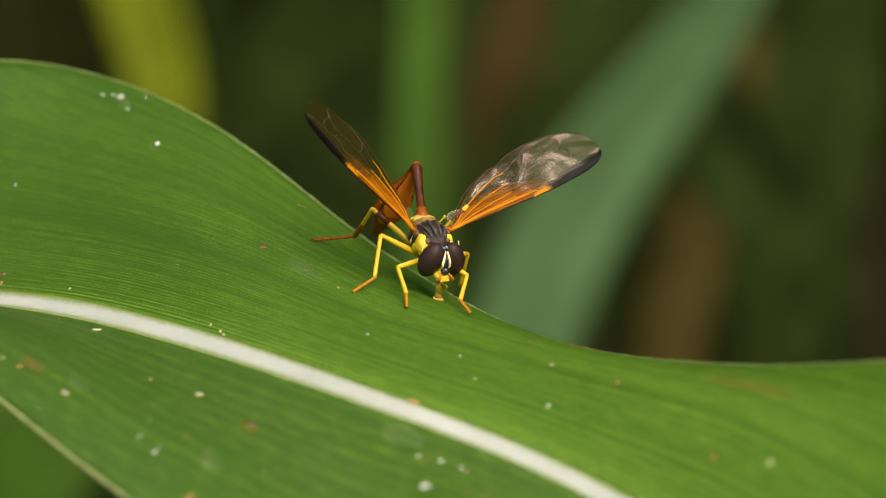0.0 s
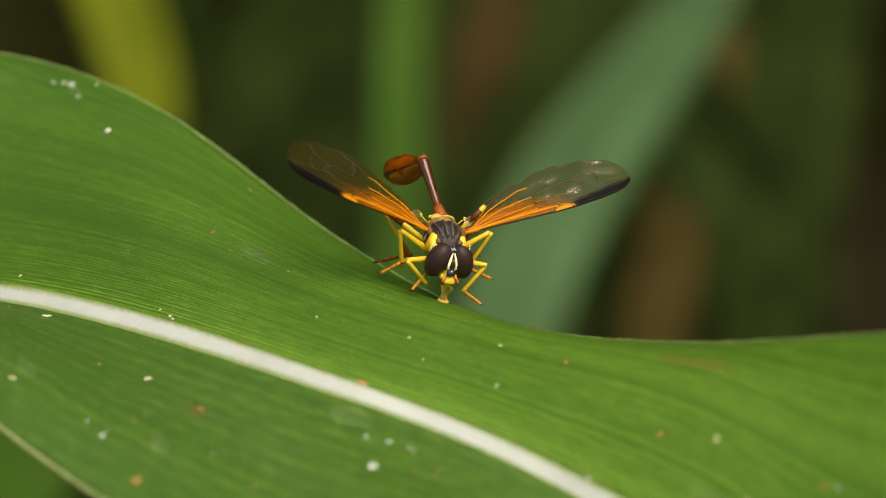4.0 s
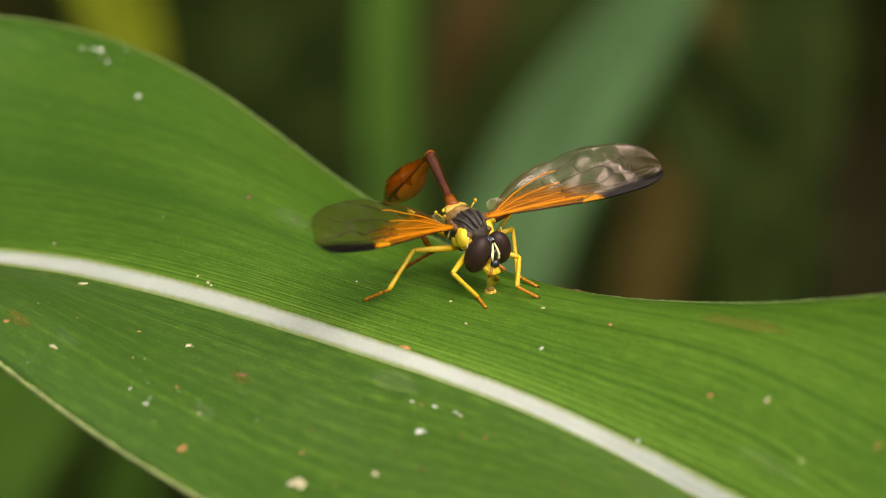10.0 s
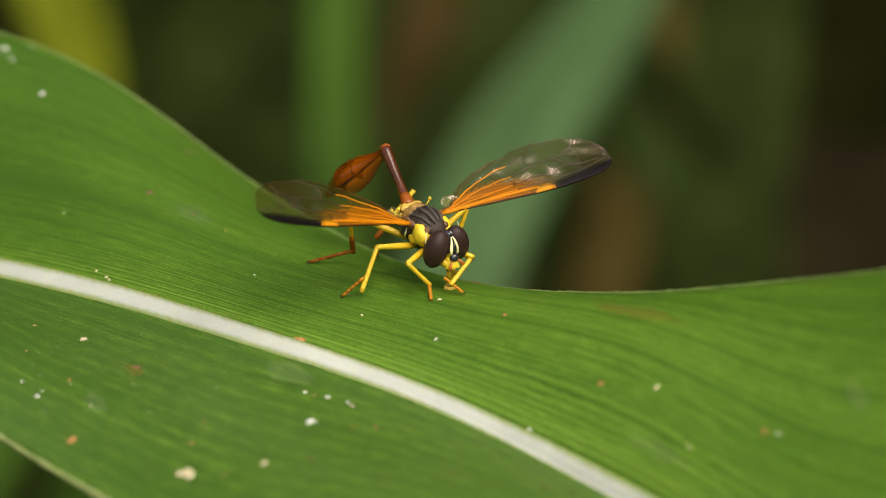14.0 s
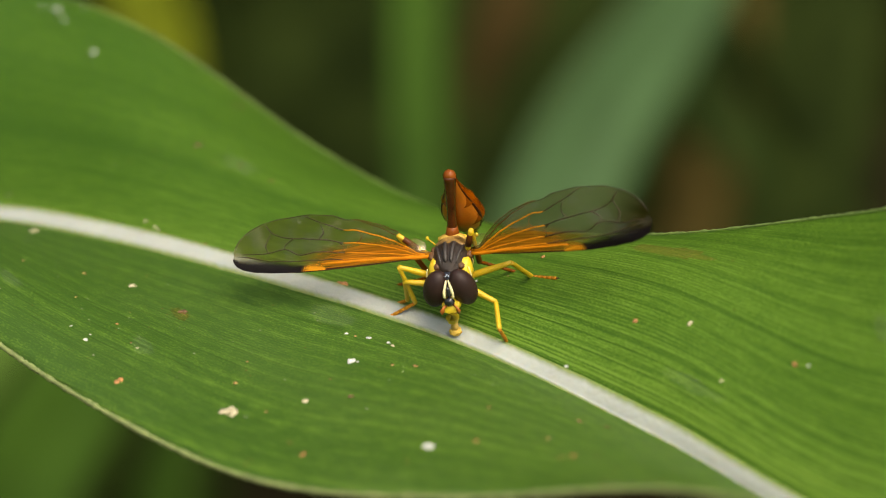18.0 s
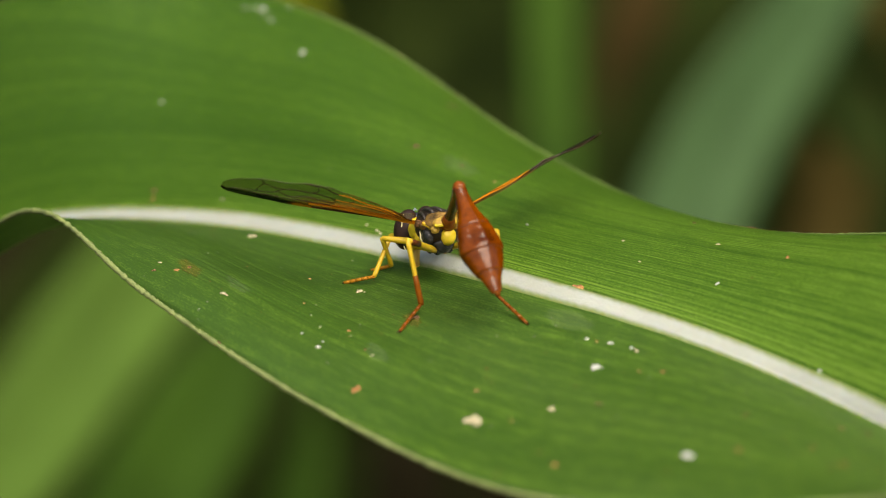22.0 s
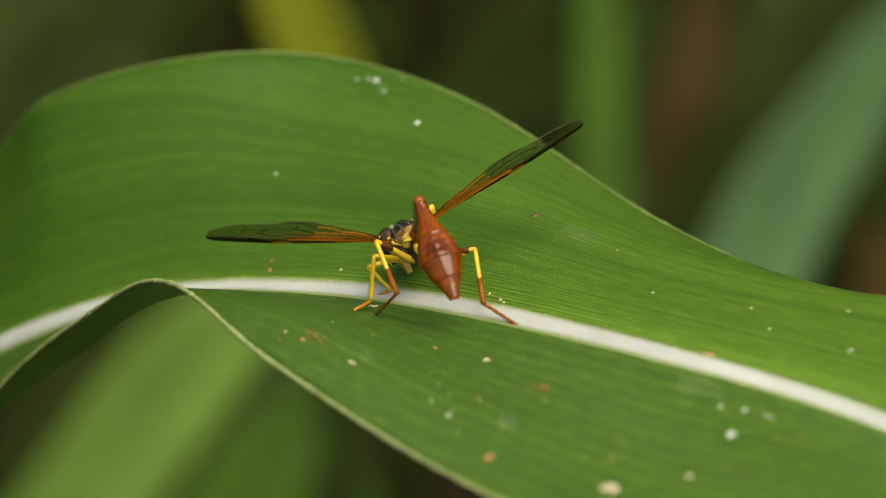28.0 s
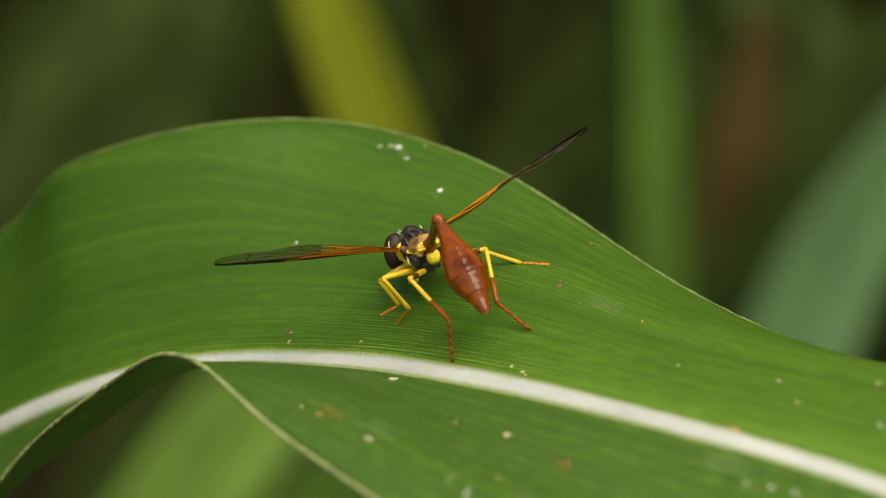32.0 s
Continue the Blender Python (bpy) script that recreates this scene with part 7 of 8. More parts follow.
    walk(LEGS["middle", -1][1], [
        (0, pose(-0.00043, -0.00315, 0.00006, 135.2, -0.0, 66.9)), (1, pose(-0.00180, -0.00276, -0.00089, 114.8, 20.0, 38.6)),
        (2, pose(-0.00002, -0.00316, 0.00013, 121.8, 27.1, 24.3)), (3.2, pose(0.00018, -0.00305, 0.00032, 164.1, 9.1, 38.4)),
        (4.5, pose(0.00038, -0.00293, 0.00051, -158.1, -13.2, 37.2)), (5, pose(0.00006, -0.00324, -0.00005, 171.9, -19.5, 36.4)),
        (6, pose(-0.00148, -0.00297, -0.00074, -174.4, -44.6, 37.1)), (7, pose(-0.00149, -0.00298, -0.00087, 165.1, -8.1, 33.8)),
        (8, pose(0.00061, -0.00309, 0.00019, -177.5, -38.1, 37.3)), (9, pose(0.00014, -0.00324, -0.00005, -161.3, 3.3, 45.2)),
        (9.5, pose(-0.00019, -0.00330, -0.00041, 164.4, 15.3, 45.6)), (10, pose(-0.00051, -0.00336, -0.00076, 127.6, 25.1, 38.5)),
        (11, pose(-0.00017, -0.00336, -0.00049, 175.5, 5.1, 49.6)), (12, pose(-0.00088, -0.00327, -0.00090, 114.2, 23.1, 36.7)),
        (13, pose(-0.00054, -0.00338, -0.00096, 109.6, 25.5, 30.1)), (14.2, pose(-0.00005, -0.00320, -0.00031, 152.9, 11.0, 47.3)),
        (15.5, pose(0.00043, -0.00303, 0.00034, -169.2, -10.6, 50.4)), (16, pose(0.00053, -0.00310, 0.00018, -176.1, 1.5, 51.9)),
        (17, pose(0.00052, -0.00324, -0.00012, 178.5, 1.8, 51.9)), (18, pose(0.00095, -0.00283, 0.00047, -167.4, -2.5, 51.5)),
        (18.5, pose(0.00079, -0.00298, 0.00031, -168.4, -16.1, 48.6)), (19, pose(0.00080, -0.00255, 0.00088, -172.6, -5.6, 50.3)),
        (19.5, pose(0.00052, -0.00306, 0.00027, -162.7, -16.5, 47.9)), (20, pose(0.00076, -0.00327, -0.00038, -150.0, -16.1, 48.1)),
        (20.5, pose(0.00059, -0.00327, -0.00026, -151.5, -23.6, 43.6)), (21, pose(0.00047, -0.00296, 0.00045, -167.1, -12.0, 48.2)),
        (21.5, pose(0.00032, -0.00217, 0.00130, 175.5, -1.4, 49.0)), (22, pose(0.00035, -0.00200, 0.00140, 179.5, 0.0, 49.0)),
        (23, pose(-0.00111, -0.00314, -0.00060, 145.2, -6.0, 50.9)), (24, pose(-0.00128, -0.00299, -0.00034, 127.1, 11.8, 34.0)),
        (25, pose(0.00035, -0.00158, 0.00162, 170.2, 5.6, 37.8)), (27.5, pose(0.00023, -0.00168, 0.00158, 175.7, 0.6, 38.4)),
        (28, pose(0.00032, -0.00221, 0.00127, -172.2, -5.1, 38.3)), (29, pose(-0.00072, -0.00328, -0.00057, 137.8, -11.7, 40.3)),
        (30, pose(-0.00068, -0.00318, -0.00016, 173.7, 15.0, 28.5)), (31, pose(-0.00101, -0.00323, -0.00103, 153.7, 3.7, 31.8)),
        (32, pose(-0.00115, -0.00317, -0.00134, 138.5, 31.8, 12.3))])
    walk(LEGS["middle", -1][2], [
        (0, pose(0.00139, -0.00392, -0.00193, 110.3, -0.0, 20.0)), (1, pose(-0.00052, -0.00500, -0.00200, 116.2, 22.1, -29.0)),
        (2, pose(0.00035, -0.00561, -0.00119, 113.6, 12.0, -6.5)), (4.5, pose(0.00022, -0.00174, -0.00202, 131.8, 2.6, 8.2)),
        (5, pose(0.00104, -0.00301, -0.00266, 105.2, -14.0, 38.1)), (6, pose(-0.00008, -0.00157, -0.00273, 112.0, -24.9, 71.2)),
        (7, pose(-0.00077, -0.00336, -0.00355, 97.9, -16.8, 39.6)), (7.5, pose(0.00057, -0.00265, -0.00278, 133.1, -2.5, 10.0)),
        (8, pose(0.00191, -0.00194, -0.00201, 159.6, 24.8, -8.1)), (9, pose(-0.00061, -0.00272, -0.00270, 126.6, 13.3, 0.9)),
        (10, pose(0.00030, -0.00555, -0.00231, 135.8, 32.2, -22.0)), (11, pose(-0.00016, -0.00369, -0.00327, 121.4, 10.9, 6.0)),
        (12, pose(0.00028, -0.00559, -0.00196, 131.1, 29.2, -20.1)), (13, pose(0.00043, -0.00586, -0.00181, 160.9, 27.4, -18.7)),
        (15.5, pose(0.00035, -0.00231, -0.00236, 116.0, -0.5, 6.0)), (16, pose(0.00034, -0.00304, -0.00261, 112.5, -10.2, 27.4)),
        (17, pose(0.00053, -0.00335, -0.00292, 111.6, -9.0, 24.4)), (18, pose(0.00055, -0.00235, -0.00226, 110.7, -3.5, 10.4)),
        (18.5, pose(0.00087, -0.00204, -0.00233, 117.4, -7.0, 18.0)), (19, pose(0.00069, -0.00211, -0.00189, 118.4, -6.3, 16.8)),
        (19.5, pose(0.00041, -0.00194, -0.00229, 124.8, -1.8, 9.4)), (20, pose(0.00017, -0.00184, -0.00271, 130.8, 1.9, 4.7)),
        (20.5, pose(0.00038, -0.00163, -0.00251, 131.1, -1.8, 8.9)), (21, pose(0.00038, -0.00212, -0.00222, 112.2, -1.3, 8.1)),
        (21.5, pose(0.00053, -0.00226, -0.00149, 112.0, -4.4, 15.8)), (22, pose(0.00037, -0.00202, -0.00140, 115.4, -1.3, 8.6)),
        (22.5, pose(0.00033, -0.00299, -0.00214, 108.0, 14.2, -29.1)), (23, pose(0.00028, -0.00397, -0.00289, 91.6, 21.4, -70.9)),
        (24, pose(-0.00032, -0.00503, -0.00182, 87.3, 21.4, -71.7)), (24.5, pose(0.00006, -0.00358, -0.00138, 102.1, 17.7, -26.8)),
        (25, pose(0.00043, -0.00212, -0.00113, 109.9, 5.5, 14.7)), (27.5, pose(0.00034, -0.00186, -0.00121, 126.8, -0.0, 24.9)),
        (28, pose(0.00028, -0.00176, -0.00149, 130.8, 4.0, 19.9)), (29, pose(0.00082, -0.00444, -0.00260, 97.4, 6.3, 14.7)),
        (30, pose(-0.00116, -0.00379, -0.00285, 117.3, 2.7, 26.2)), (31, pose(-0.00049, -0.00437, -0.00353, 116.8, 20.9, -8.8)),
        (32, pose(-0.00184, -0.00522, -0.00312, 106.6, 30.3, -34.5))])
    walk(LEGS["hind", 1][0], [
        (0, pose(-0.00075, 0.00045, -0.00105, 33.2, 0.0, 172.0)), (1, pose(-0.00075, 0.00045, -0.00105, 25.9, -6.3, 168.4)),
        (2, pose(-0.00075, 0.00045, -0.00105, 37.7, 0.5, 172.7)), (4.5, pose(-0.00075, 0.00045, -0.00105, 29.2, 4.7, 175.5)),
        (5, pose(-0.00075, 0.00045, -0.00105, 28.4, -1.4, 172.1)), (6, pose(-0.00075, 0.00045, -0.00105, 82.6, 8.6, -173.4)),
        (7, pose(-0.00075, 0.00045, -0.00105, 70.5, 7.6, -177.6)), (8, pose(-0.00075, 0.00045, -0.00105, 41.9, -5.9, 162.5)),
        (9, pose(-0.00075, 0.00045, -0.00105, 68.3, 7.2, -179.0)), (10, pose(-0.00075, 0.00045, -0.00105, 84.2, 7.8, -176.3)),
        (11, pose(-0.00075, 0.00045, -0.00105, 65.8, 6.9, -179.6)), (12, pose(-0.00075, 0.00045, -0.00105, 75.5, 29.4, -119.0)),
        (13, pose(-0.00075, 0.00045, -0.00105, 72.8, 29.9, -117.1)), (15.5, pose(-0.00075, 0.00045, -0.00105, 74.6, 13.9, -171.4)),
        (16, pose(-0.00075, 0.00045, -0.00105, 45.4, -0.8, 163.4)), (17, pose(-0.00075, 0.00045, -0.00105, 35.2, -5.3, 159.6)),
        (18, pose(-0.00075, 0.00045, -0.00105, 22.3, -12.0, 155.9)), (18.5, pose(-0.00075, 0.00045, -0.00105, 30.5, 9.8, 166.6)),
        (19, pose(-0.00075, 0.00045, -0.00105, 52.3, 40.2, -164.7)), (19.5, pose(-0.00075, 0.00045, -0.00105, 47.8, 22.3, 170.8)),
        (20, pose(-0.00075, 0.00045, -0.00105, 62.2, 56.2, -132.6)), (20.5, pose(-0.00075, 0.00045, -0.00105, 50.8, 41.7, -165.1)),
        (21, pose(-0.00075, 0.00045, -0.00105, 52.6, 38.5, -170.4)), (21.5, pose(-0.00075, 0.00045, -0.00105, 67.5, 27.0, 166.1)),
        (22, pose(-0.00075, 0.00045, -0.00105, 57.6, 38.9, -167.1)), (23, pose(-0.00075, 0.00045, -0.00105, 55.7, 36.6, -171.4)),
        (24, pose(-0.00075, 0.00045, -0.00105, 57.8, 40.2, -164.5)), (25, pose(-0.00075, 0.00045, -0.00105, 75.7, 45.8, -146.9)),
        (27.5, pose(-0.00075, 0.00045, -0.00105, 28.4, 12.0, 167.0)), (28, pose(-0.00075, 0.00045, -0.00105, 33.8, 27.4, 176.8)),
        (29, pose(-0.00075, 0.00045, -0.00105, 53.0, 51.4, -154.6)), (30, pose(-0.00075, 0.00045, -0.00105, 91.1, 59.2, -114.2)),
        (31, pose(-0.00075, 0.00045, -0.00105, -97.6, 121.6, 40.6)), (32, pose(-0.00075, 0.00045, -0.00105, 55.6, 54.1, -159.4))])
    walk(LEGS["hind", 1][1], [
        (0, pose(-0.00048, 0.00240, 0.00196, 159.8, -0.0, -47.2)), (1, pose(-0.00009, 0.00192, 0.00217, 155.8, 11.0, -51.7)),
        (2, pose(-0.00049, 0.00264, 0.00180, 158.8, -4.4, -45.3)), (4.5, pose(-0.00087, 0.00222, 0.00208, 164.7, -2.6, -45.9)),
        (5, pose(-0.00044, 0.00213, 0.00212, 162.1, 3.7, -47.7)), (6, pose(-0.00123, 0.00399, -0.00059, 147.6, -20.8, -36.3)),
        (7, pose(-0.00105, 0.00383, 0.00014, 152.9, -18.4, -37.7)), (8, pose(0.00024, 0.00266, 0.00162, 152.1, 19.6, -56.9)),
        (9, pose(-0.00098, 0.00379, 0.00027, 152.2, -18.9, -37.2)), (10, pose(-0.00103, 0.00402, -0.00069, 147.3, -27.8, -31.5)),
        (11, pose(-0.00095, 0.00373, 0.00041, 158.4, -16.2, -37.9)), (12, pose(-0.00401, 0.00175, -0.00027, 138.8, -46.9, -16.5)),
        (13, pose(-0.00405, 0.00155, -0.00013, 139.5, -33.9, -31.1)), (15.5, pose(-0.00150, 0.00385, -0.00012, 147.2, -32.3, -32.5)),
        (16, pose(0.00002, 0.00290, 0.00148, 160.6, 0.6, -48.9)), (17, pose(0.00023, 0.00230, 0.00188, 169.3, 1.2, -49.1)),
        (18, pose(0.00044, 0.00142, 0.00221, 156.7, 15.7, -53.5)), (18.5, pose(-0.00084, 0.00235, 0.00201, 167.6, -8.2, -45.9)),
        (19, pose(-0.00287, 0.00282, 0.00063, 154.5, 21.6, -56.1)), (19.5, pose(-0.00123, 0.00323, 0.00119, 160.6, -17.1, -40.5)),
        (20, pose(-0.00404, 0.00158, -0.00012, 145.7, 8.9, -53.4)), (20.5, pose(-0.00293, 0.00276, 0.00065, 145.4, 24.6, -64.6)),
        (21, pose(-0.00257, 0.00304, 0.00066, 155.9, 13.0, -57.8)), (21.5, pose(-0.00056, 0.00383, 0.00018, 141.3, -28.7, -33.1)),
        (22, pose(-0.00261, 0.00314, 0.00045, 171.0, 1.0, -46.4)), (23, pose(-0.00239, 0.00321, 0.00058, 162.6, 39.7, -55.8)),
        (24, pose(-0.00276, 0.00305, 0.00041, 179.3, -19.7, -46.6)), (25, pose(-0.00319, 0.00303, -0.00043, 167.2, -4.5, -48.5)),
        (27.5, pose(-0.00101, 0.00227, 0.00205, 159.2, 11.9, -53.4)), (28, pose(-0.00201, 0.00253, 0.00160, 148.5, 34.0, -65.1)),
        (29, pose(-0.00351, 0.00232, 0.00030, 149.4, 17.8, -54.3)), (30, pose(-0.00401, 0.00198, -0.00108, 150.7, 3.0, -45.7)),
        (31, pose(-0.00338, 0.00289, -0.00080, 148.0, 16.1, -53.5)), (32, pose(-0.00334, 0.00265, 0.00014, 129.9, 27.2, -63.9))])
    walk(LEGS["hind", 1][2], [
        (0, pose(-0.00140, 0.00154, -0.00146, 114.8, 0.0, -146.9)), (1, pose(-0.00166, 0.00149, -0.00110, 118.4, -2.6, -141.8)),
        (2, pose(-0.00125, 0.00153, -0.00160, -56.2, 178.5, 31.5)), (4.5, pose(-0.00145, 0.00144, -0.00144, 112.6, -0.7, -144.5)),
        (5, pose(-0.00142, 0.00154, -0.00135, 112.0, 0.4, -147.1)), (6, pose(-0.00151, 0.00177, -0.00348, 115.5, -0.1, -145.9)),
        (7, pose(-0.00126, 0.00189, -0.00294, 111.3, 2.7, -152.5)), (8, pose(-0.00179, 0.00263, -0.00142, 128.7, -11.0, -129.2)),
        (9, pose(-0.00117, 0.00180, -0.00279, -64.6, 175.7, 26.8)), (10, pose(-0.00084, 0.00159, -0.00341, -55.0, 175.1, 25.8)),
        (11, pose(-0.00103, 0.00209, -0.00285, -70.5, 173.0, 21.8)), (12, pose(-0.00277, -0.00112, -0.00214, -46.3, -166.2, 54.5)),
        (13, pose(-0.00395, -0.00128, -0.00243, -46.7, -168.9, 51.6)), (15.5, pose(-0.00118, 0.00130, -0.00271, -54.1, 176.7, 34.4)),
        (16, pose(-0.00092, 0.00213, -0.00197, -39.1, -169.1, 49.3)), (17, pose(-0.00033, 0.00191, -0.00171, -40.9, -167.2, 50.9)),
        (18, pose(-0.00126, 0.00129, -0.00102, -53.5, 174.4, 31.4)), (18.5, pose(-0.00105, 0.00144, -0.00152, -55.0, 167.9, 22.2)),
        (19, pose(-0.00485, 0.00295, -0.00243, 86.3, 11.6, -156.2)), (19.5, pose(-0.00125, 0.00165, -0.00210, -60.7, 170.2, 32.1)),
        (20, pose(-0.00597, 0.00073, -0.00310, 104.7, -0.6, -122.5)), (20.5, pose(-0.00534, 0.00300, -0.00208, 118.3, 0.2, -124.5)),
        (21, pose(-0.00423, 0.00288, -0.00258, 111.0, 6.9, -139.2)), (21.5, pose(-0.00066, 0.00117, -0.00232, -47.2, 165.0, 27.7)),
        (22, pose(-0.00306, 0.00280, -0.00315, 106.8, 9.8, -143.1)), (22.5, pose(-0.00380, 0.00362, -0.00263, -50.2, 158.0, 13.7)),
        (23, pose(-0.00455, 0.00443, -0.00210, -31.1, 138.4, -5.8)), (23.5, pose(-0.00324, 0.00328, -0.00256, -51.4, 157.4, 13.6)),
        (24, pose(-0.00194, 0.00213, -0.00302, 104.7, 11.3, -143.2)), (25, pose(-0.00361, 0.00228, -0.00398, 90.0, 11.9, -147.9)),
        (27.5, pose(-0.00247, 0.00206, -0.00129, -57.2, 170.7, 41.2)), (27.8, pose(-0.00347, 0.00268, -0.00113, -39.0, 149.4, 16.4)),
        (28, pose(-0.00447, 0.00330, -0.00098, -29.7, 123.0, -8.1)), (29, pose(-0.00558, 0.00202, -0.00269, -41.5, 153.1, 20.1)),
        (30, pose(-0.00540, 0.00085, -0.00426, 130.6, -7.4, -126.2)), (31, pose(-0.00545, 0.00243, -0.00378, -20.3, 160.0, 35.0)),
        (32, pose(-0.00632, 0.00238, -0.00194, -8.3, 170.8, 37.8))])
    walk(LEGS["hind", -1][0], [
        (0, pose(-0.00075, -0.00045, -0.00105, 62.1, 0.0, -40.8)), (1, pose(-0.00075, -0.00045, -0.00105, 64.5, 3.4, -34.1)),
        (2, pose(-0.00075, -0.00045, -0.00105, 72.8, -4.9, -54.9)), (4.5, pose(-0.00075, -0.00045, -0.00105, 65.7, 8.0, -22.0)),
        (5, pose(-0.00075, -0.00045, -0.00105, 81.9, 0.6, -47.1)), (6, pose(-0.00075, -0.00045, -0.00105, 54.7, 6.0, -33.4)),
        (7, pose(-0.00075, -0.00045, -0.00105, 71.4, -3.7, -52.5)), (8, pose(-0.00075, -0.00045, -0.00105, 56.7, 12.9, -19.1)),
        (9, pose(-0.00075, -0.00045, -0.00105, 60.0, 2.3, -36.4)), (10, pose(-0.00075, -0.00045, -0.00105, 49.4, 9.3, -26.5)),
        (11, pose(-0.00075, -0.00045, -0.00105, 82.5, 12.9, -18.2)), (12, pose(-0.00075, -0.00045, -0.00105, 68.1, 6.9, -41.1)),
        (13, pose(-0.00075, -0.00045, -0.00105, 74.5, 3.2, -52.1)), (15.5, pose(-0.00075, -0.00045, -0.00105, 54.0, 17.2, -23.3)),
        (16, pose(-0.00075, -0.00045, -0.00105, 32.1, 29.0, -11.4)), (17, pose(-0.00075, -0.00045, -0.00105, 46.0, 15.6, -23.1)),
        (18, pose(-0.00075, -0.00045, -0.00105, 37.7, 20.4, -18.5)), (18.5, pose(-0.00075, -0.00045, -0.00105, 54.4, 22.0, -16.7)),
        (19, pose(-0.00075, -0.00045, -0.00105, 37.0, 5.6, -33.9)), (19.5, pose(-0.00075, -0.00045, -0.00105, 58.8, 16.3, -21.9)),
        (19.8, pose(-0.00075, -0.00045, -0.00105, 40.7, -6.1, -47.8)), (20, pose(-0.00075, -0.00045, -0.00105, 32.7, -33.8, -69.3)),
        (20.5, pose(-0.00075, -0.00045, -0.00105, 87.1, -30.2, -62.1)), (21, pose(-0.00075, -0.00045, -0.00105, 109.6, -26.7, -88.4)),
        (21.2, pose(-0.00075, -0.00045, -0.00105, 75.5, -28.9, -37.8)), (21.5, pose(-0.00075, -0.00045, -0.00105, 52.1, -8.3, 4.2)),
        (22, pose(-0.00075, -0.00045, -0.00105, 59.7, -40.7, -44.6)), (23, pose(-0.00075, -0.00045, -0.00105, 72.2, -42.3, -49.2)),
        (24, pose(-0.00075, -0.00045, -0.00105, 60.9, -35.8, -30.3)), (25, pose(-0.00075, -0.00045, -0.00105, 82.4, -48.7, -79.4)),
        (27.5, pose(-0.00075, -0.00045, -0.00105, 102.3, -48.4, -90.7)), (28, pose(-0.00075, -0.00045, -0.00105, 91.1, -50.8, -60.1)),
        (29, pose(-0.00075, -0.00045, -0.00105, 105.7, -50.7, -60.8)), (30, pose(-0.00075, -0.00045, -0.00105, 62.1, -47.3, -14.0)),
        (31, pose(-0.00075, -0.00045, -0.00105, 107.7, -51.6, -80.2)), (32, pose(-0.00075, -0.00045, -0.00105, 70.7, -51.2, -39.5))])
    walk(LEGS["hind", -1][1], [
        (0, pose(-0.00283, -0.00286, 0.00064, 146.0, -0.0, -94.3)), (1, pose(-0.00250, -0.00319, 0.00050, 141.6, 5.0, -98.0)),
        (2, pose(-0.00362, -0.00235, 0.00001, 144.0, -5.3, -90.2)), (4.5, pose(-0.00179, -0.00357, 0.00042, -5.0, 136.6, 71.3)),
        (5, pose(-0.00336, -0.00288, -0.00054, 139.0, 16.6, -95.7)), (6, pose(-0.00219, -0.00302, 0.00102, 164.8, 4.5, -89.2)),
        (7, pose(-0.00350, -0.00247, 0.00009, 153.0, 8.8, -90.9)), (8, pose(-0.00132, -0.00344, 0.00087, -6.2, 144.2, 80.5)),
        (9, pose(-0.00254, -0.00300, 0.00075, 153.5, 8.7, -91.0)), (10, pose(-0.00163, -0.00306, 0.00126, 2.8, 153.2, 85.1)),
        (11, pose(-0.00177, -0.00387, -0.00059, 138.3, 23.5, -93.6)), (12, pose(-0.00282, -0.00307, 0.00028, 145.3, -1.0, -74.4)),
        (13, pose(-0.00346, -0.00262, -0.00009, 148.8, 11.2, -82.2)), (15.5, pose(-0.00133, -0.00337, 0.00097, 2.1, 151.8, 93.1)),
        (16, pose(0.00032, -0.00262, 0.00162, 157.4, 10.7, -83.6)), (17, pose(-0.00115, -0.00310, 0.00136, 167.6, 3.9, -81.4)),
        (18, pose(-0.00051, -0.00285, 0.00162, -7.9, 157.6, 95.2)), (18.5, pose(-0.00084, -0.00348, 0.00089, 3.4, 142.7, 94.6)),
        (19, pose(-0.00173, -0.00240, 0.00181, 165.0, 19.2, -83.3)), (19.5, pose(-0.00141, -0.00350, 0.00074, 6.9, 142.8, 95.2)),
        (20, pose(-0.00317, 0.00044, 0.00147, 164.8, -11.5, -81.3)), (20.5, pose(-0.00397, -0.00205, -0.00089, 131.6, -0.1, -88.4)),
        (21, pose(-0.00412, -0.00109, -0.00213, 111.1, -4.4, -81.4)), (21.2, pose(-0.00249, -0.00220, -0.00050, 142.7, 8.4, -98.2)),
        (21.5, pose(-0.00086, -0.00331, 0.00114, -7.8, 152.1, 73.3)), (22, pose(-0.00378, -0.00183, 0.00033, 152.3, 13.1, -101.7)),
        (23, pose(-0.00383, -0.00213, -0.00024, -21.6, 149.7, 69.9)), (24, pose(-0.00322, -0.00265, 0.00037, 164.3, 0.2, -99.7)),
        (25, pose(-0.00432, -0.00076, -0.00074, 128.9, 8.8, -105.4)), (27.5, pose(-0.00427, -0.00098, -0.00156, 126.3, 2.2, -96.8)),
        (28, pose(-0.00384, -0.00229, -0.00109, 131.9, 14.2, -111.6)), (29, pose(-0.00341, -0.00280, -0.00167, 149.1, 2.7, -102.1)),
        (30, pose(-0.00272, -0.00324, 0.00009, 161.2, 4.9, -103.1)), (31, pose(-0.00398, -0.00188, -0.00173, -32.8, 161.8, 70.4)),
        (32, pose(-0.00363, -0.00248, -0.00030, 130.7, 16.2, -107.8))])
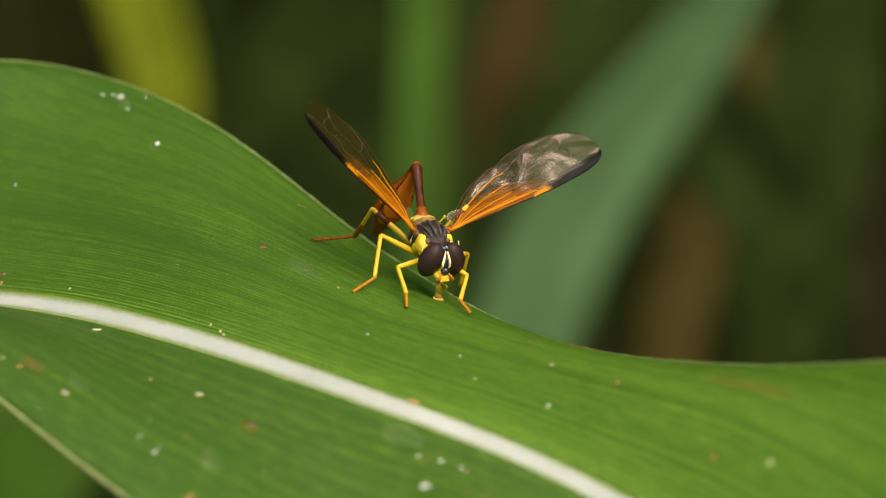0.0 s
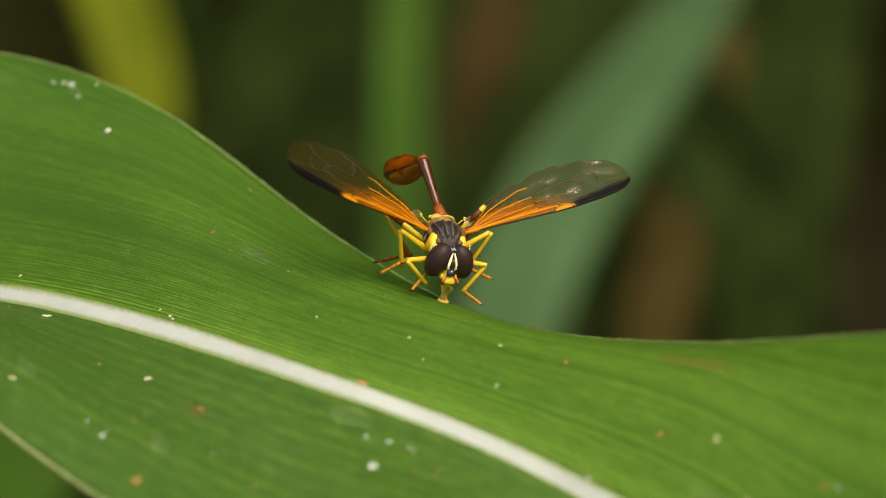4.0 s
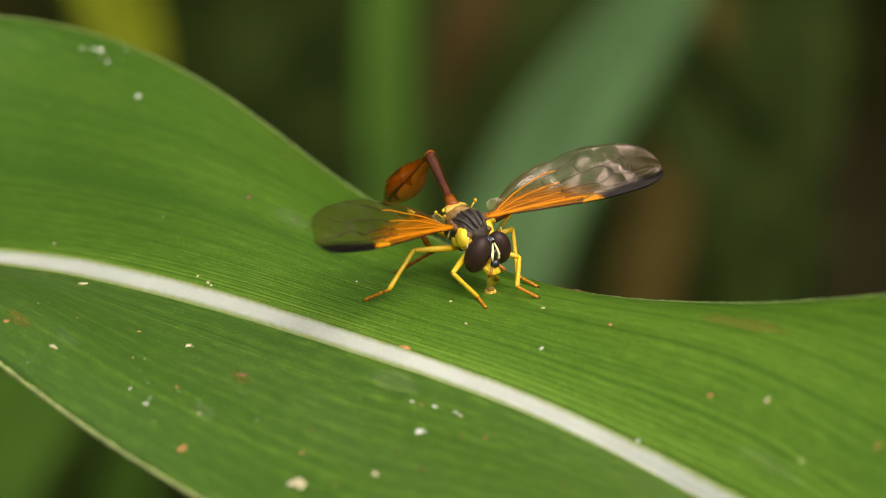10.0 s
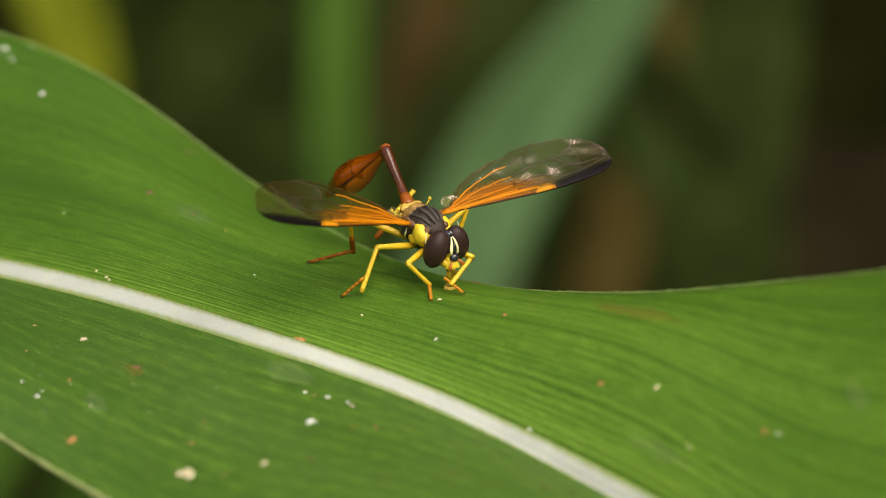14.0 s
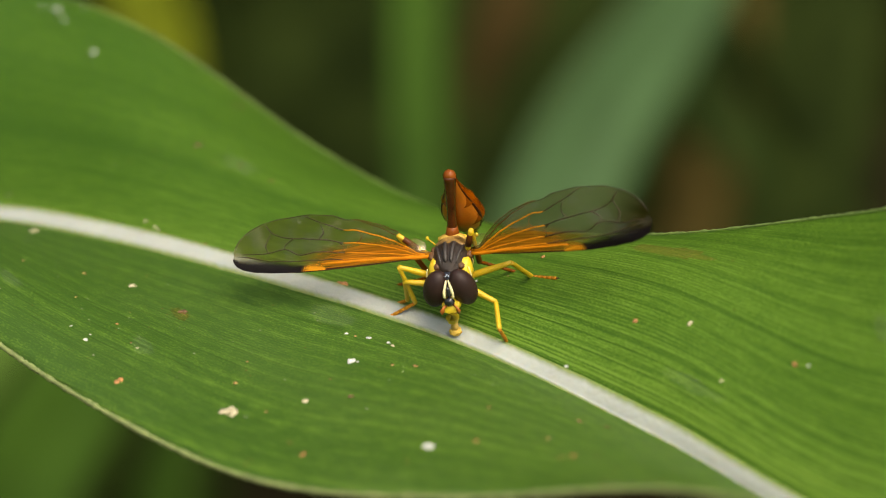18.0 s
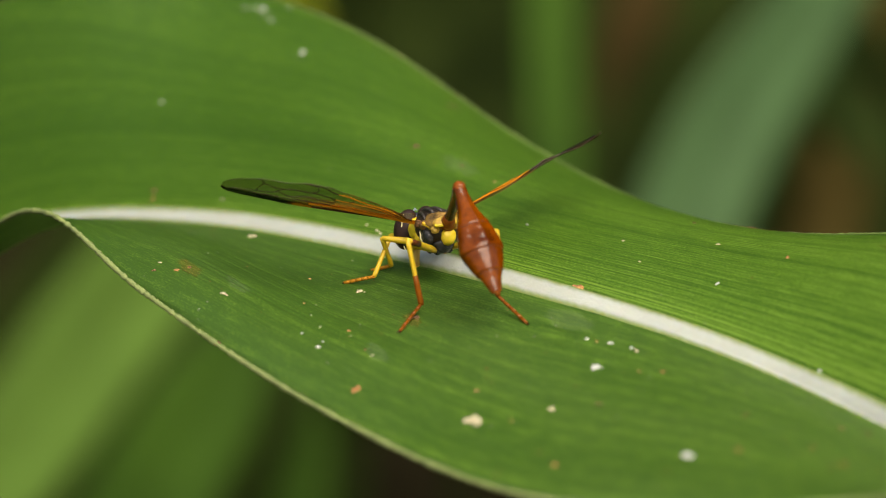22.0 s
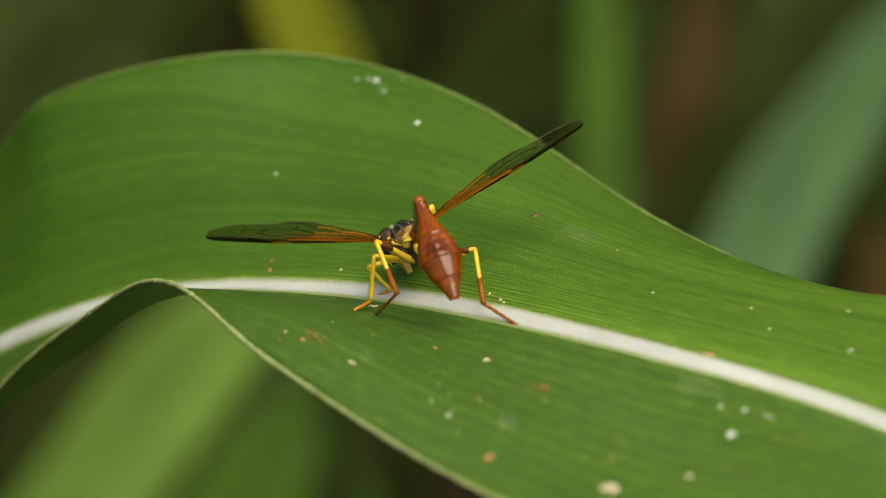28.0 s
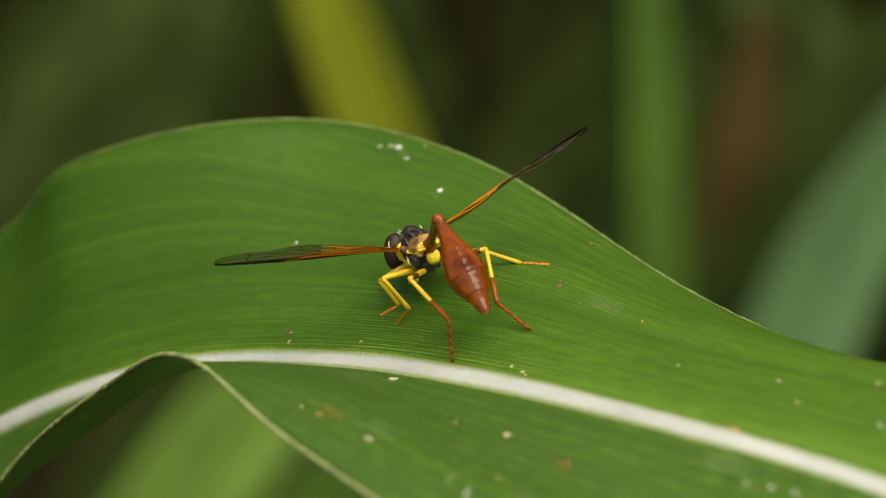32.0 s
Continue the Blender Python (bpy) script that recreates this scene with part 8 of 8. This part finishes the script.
    walk(LEGS["hind", -1][2], [
        (0, pose(-0.00486, -0.00271, -0.00239, 102.4, 0.0, -15.3)), (1, pose(-0.00471, -0.00263, -0.00235, 109.6, 6.5, -37.8)),
        (2, pose(-0.00576, -0.00262, -0.00293, 96.1, 4.3, -27.9)), (4.5, pose(-0.00129, -0.00110, -0.00222, 129.9, 6.7, -33.6)),
        (5, pose(-0.00566, -0.00186, -0.00318, 100.9, -16.5, 12.4)), (5.5, pose(-0.00440, -0.00231, -0.00284, 115.6, -4.3, -23.8)),
        (6, pose(-0.00315, -0.00276, -0.00249, 120.6, 13.8, -56.8)), (7, pose(-0.00515, -0.00195, -0.00312, 114.0, 15.2, -59.6)),
        (8, pose(-0.00136, -0.00128, -0.00207, 123.6, 1.9, -35.5)), (9, pose(-0.00416, -0.00248, -0.00248, 119.5, 15.3, -57.2)),
        (10, pose(-0.00132, -0.00144, -0.00199, 128.8, 0.4, -35.4)), (11, pose(-0.00412, -0.00263, -0.00309, 117.2, 9.7, -49.7)),
        (12, pose(-0.00481, -0.00368, -0.00272, 103.6, 5.1, -37.2)), (13, pose(-0.00541, -0.00228, -0.00315, 101.1, 2.5, -25.4)),
        (15.5, pose(-0.00129, -0.00164, -0.00224, 118.9, 3.1, -27.1)), (16, pose(-0.00114, -0.00215, -0.00169, 141.4, 17.5, -44.2)),
        (17, pose(-0.00196, -0.00297, -0.00220, 132.6, 23.6, -50.3)), (18, pose(-0.00113, -0.00153, -0.00172, 112.4, 4.1, -19.7)),
        (18.5, pose(-0.00080, -0.00126, -0.00201, 129.6, 0.5, -13.7)), (19, pose(-0.00280, -0.00136, -0.00152, 135.7, 26.1, -41.4)),
        (19.5, pose(-0.00117, -0.00128, -0.00215, 128.7, 9.7, -22.7)), (20, pose(-0.00401, -0.00040, -0.00198, 134.9, 17.1, -31.1)),
        (20.5, pose(-0.00670, -0.00213, -0.00331, 136.8, 32.4, -47.3)), (21, pose(-0.00748, -0.00170, -0.00344, 111.2, 40.2, -61.6)),
        (21.5, pose(-0.00085, -0.00154, -0.00206, 123.5, 12.0, -6.2)), (22, pose(-0.00529, -0.00077, -0.00282, 124.5, 43.6, -55.2)),
        (23, pose(-0.00450, -0.00006, -0.00317, 147.7, 35.1, -44.7)), (24, pose(-0.00420, -0.00247, -0.00314, 119.8, 51.2, -67.4)),
        (25, pose(-0.00697, 0.00034, -0.00300, 124.4, 40.9, -44.1)), (27.5, pose(-0.00719, -0.00055, -0.00372, 158.2, 36.8, -39.9)),
        (28, pose(-0.00615, -0.00073, -0.00346, 134.8, 35.6, -38.9)), (29, pose(-0.00521, -0.00226, -0.00479, 133.5, 32.1, -34.6)),
        (30, pose(-0.00380, -0.00268, -0.00335, 137.5, 20.8, -22.2)), (31, pose(-0.00552, -0.00031, -0.00465, 150.6, 40.4, -38.6)),
        (32, pose(-0.00606, -0.00100, -0.00259, 135.7, 45.2, -43.5))])


motions()
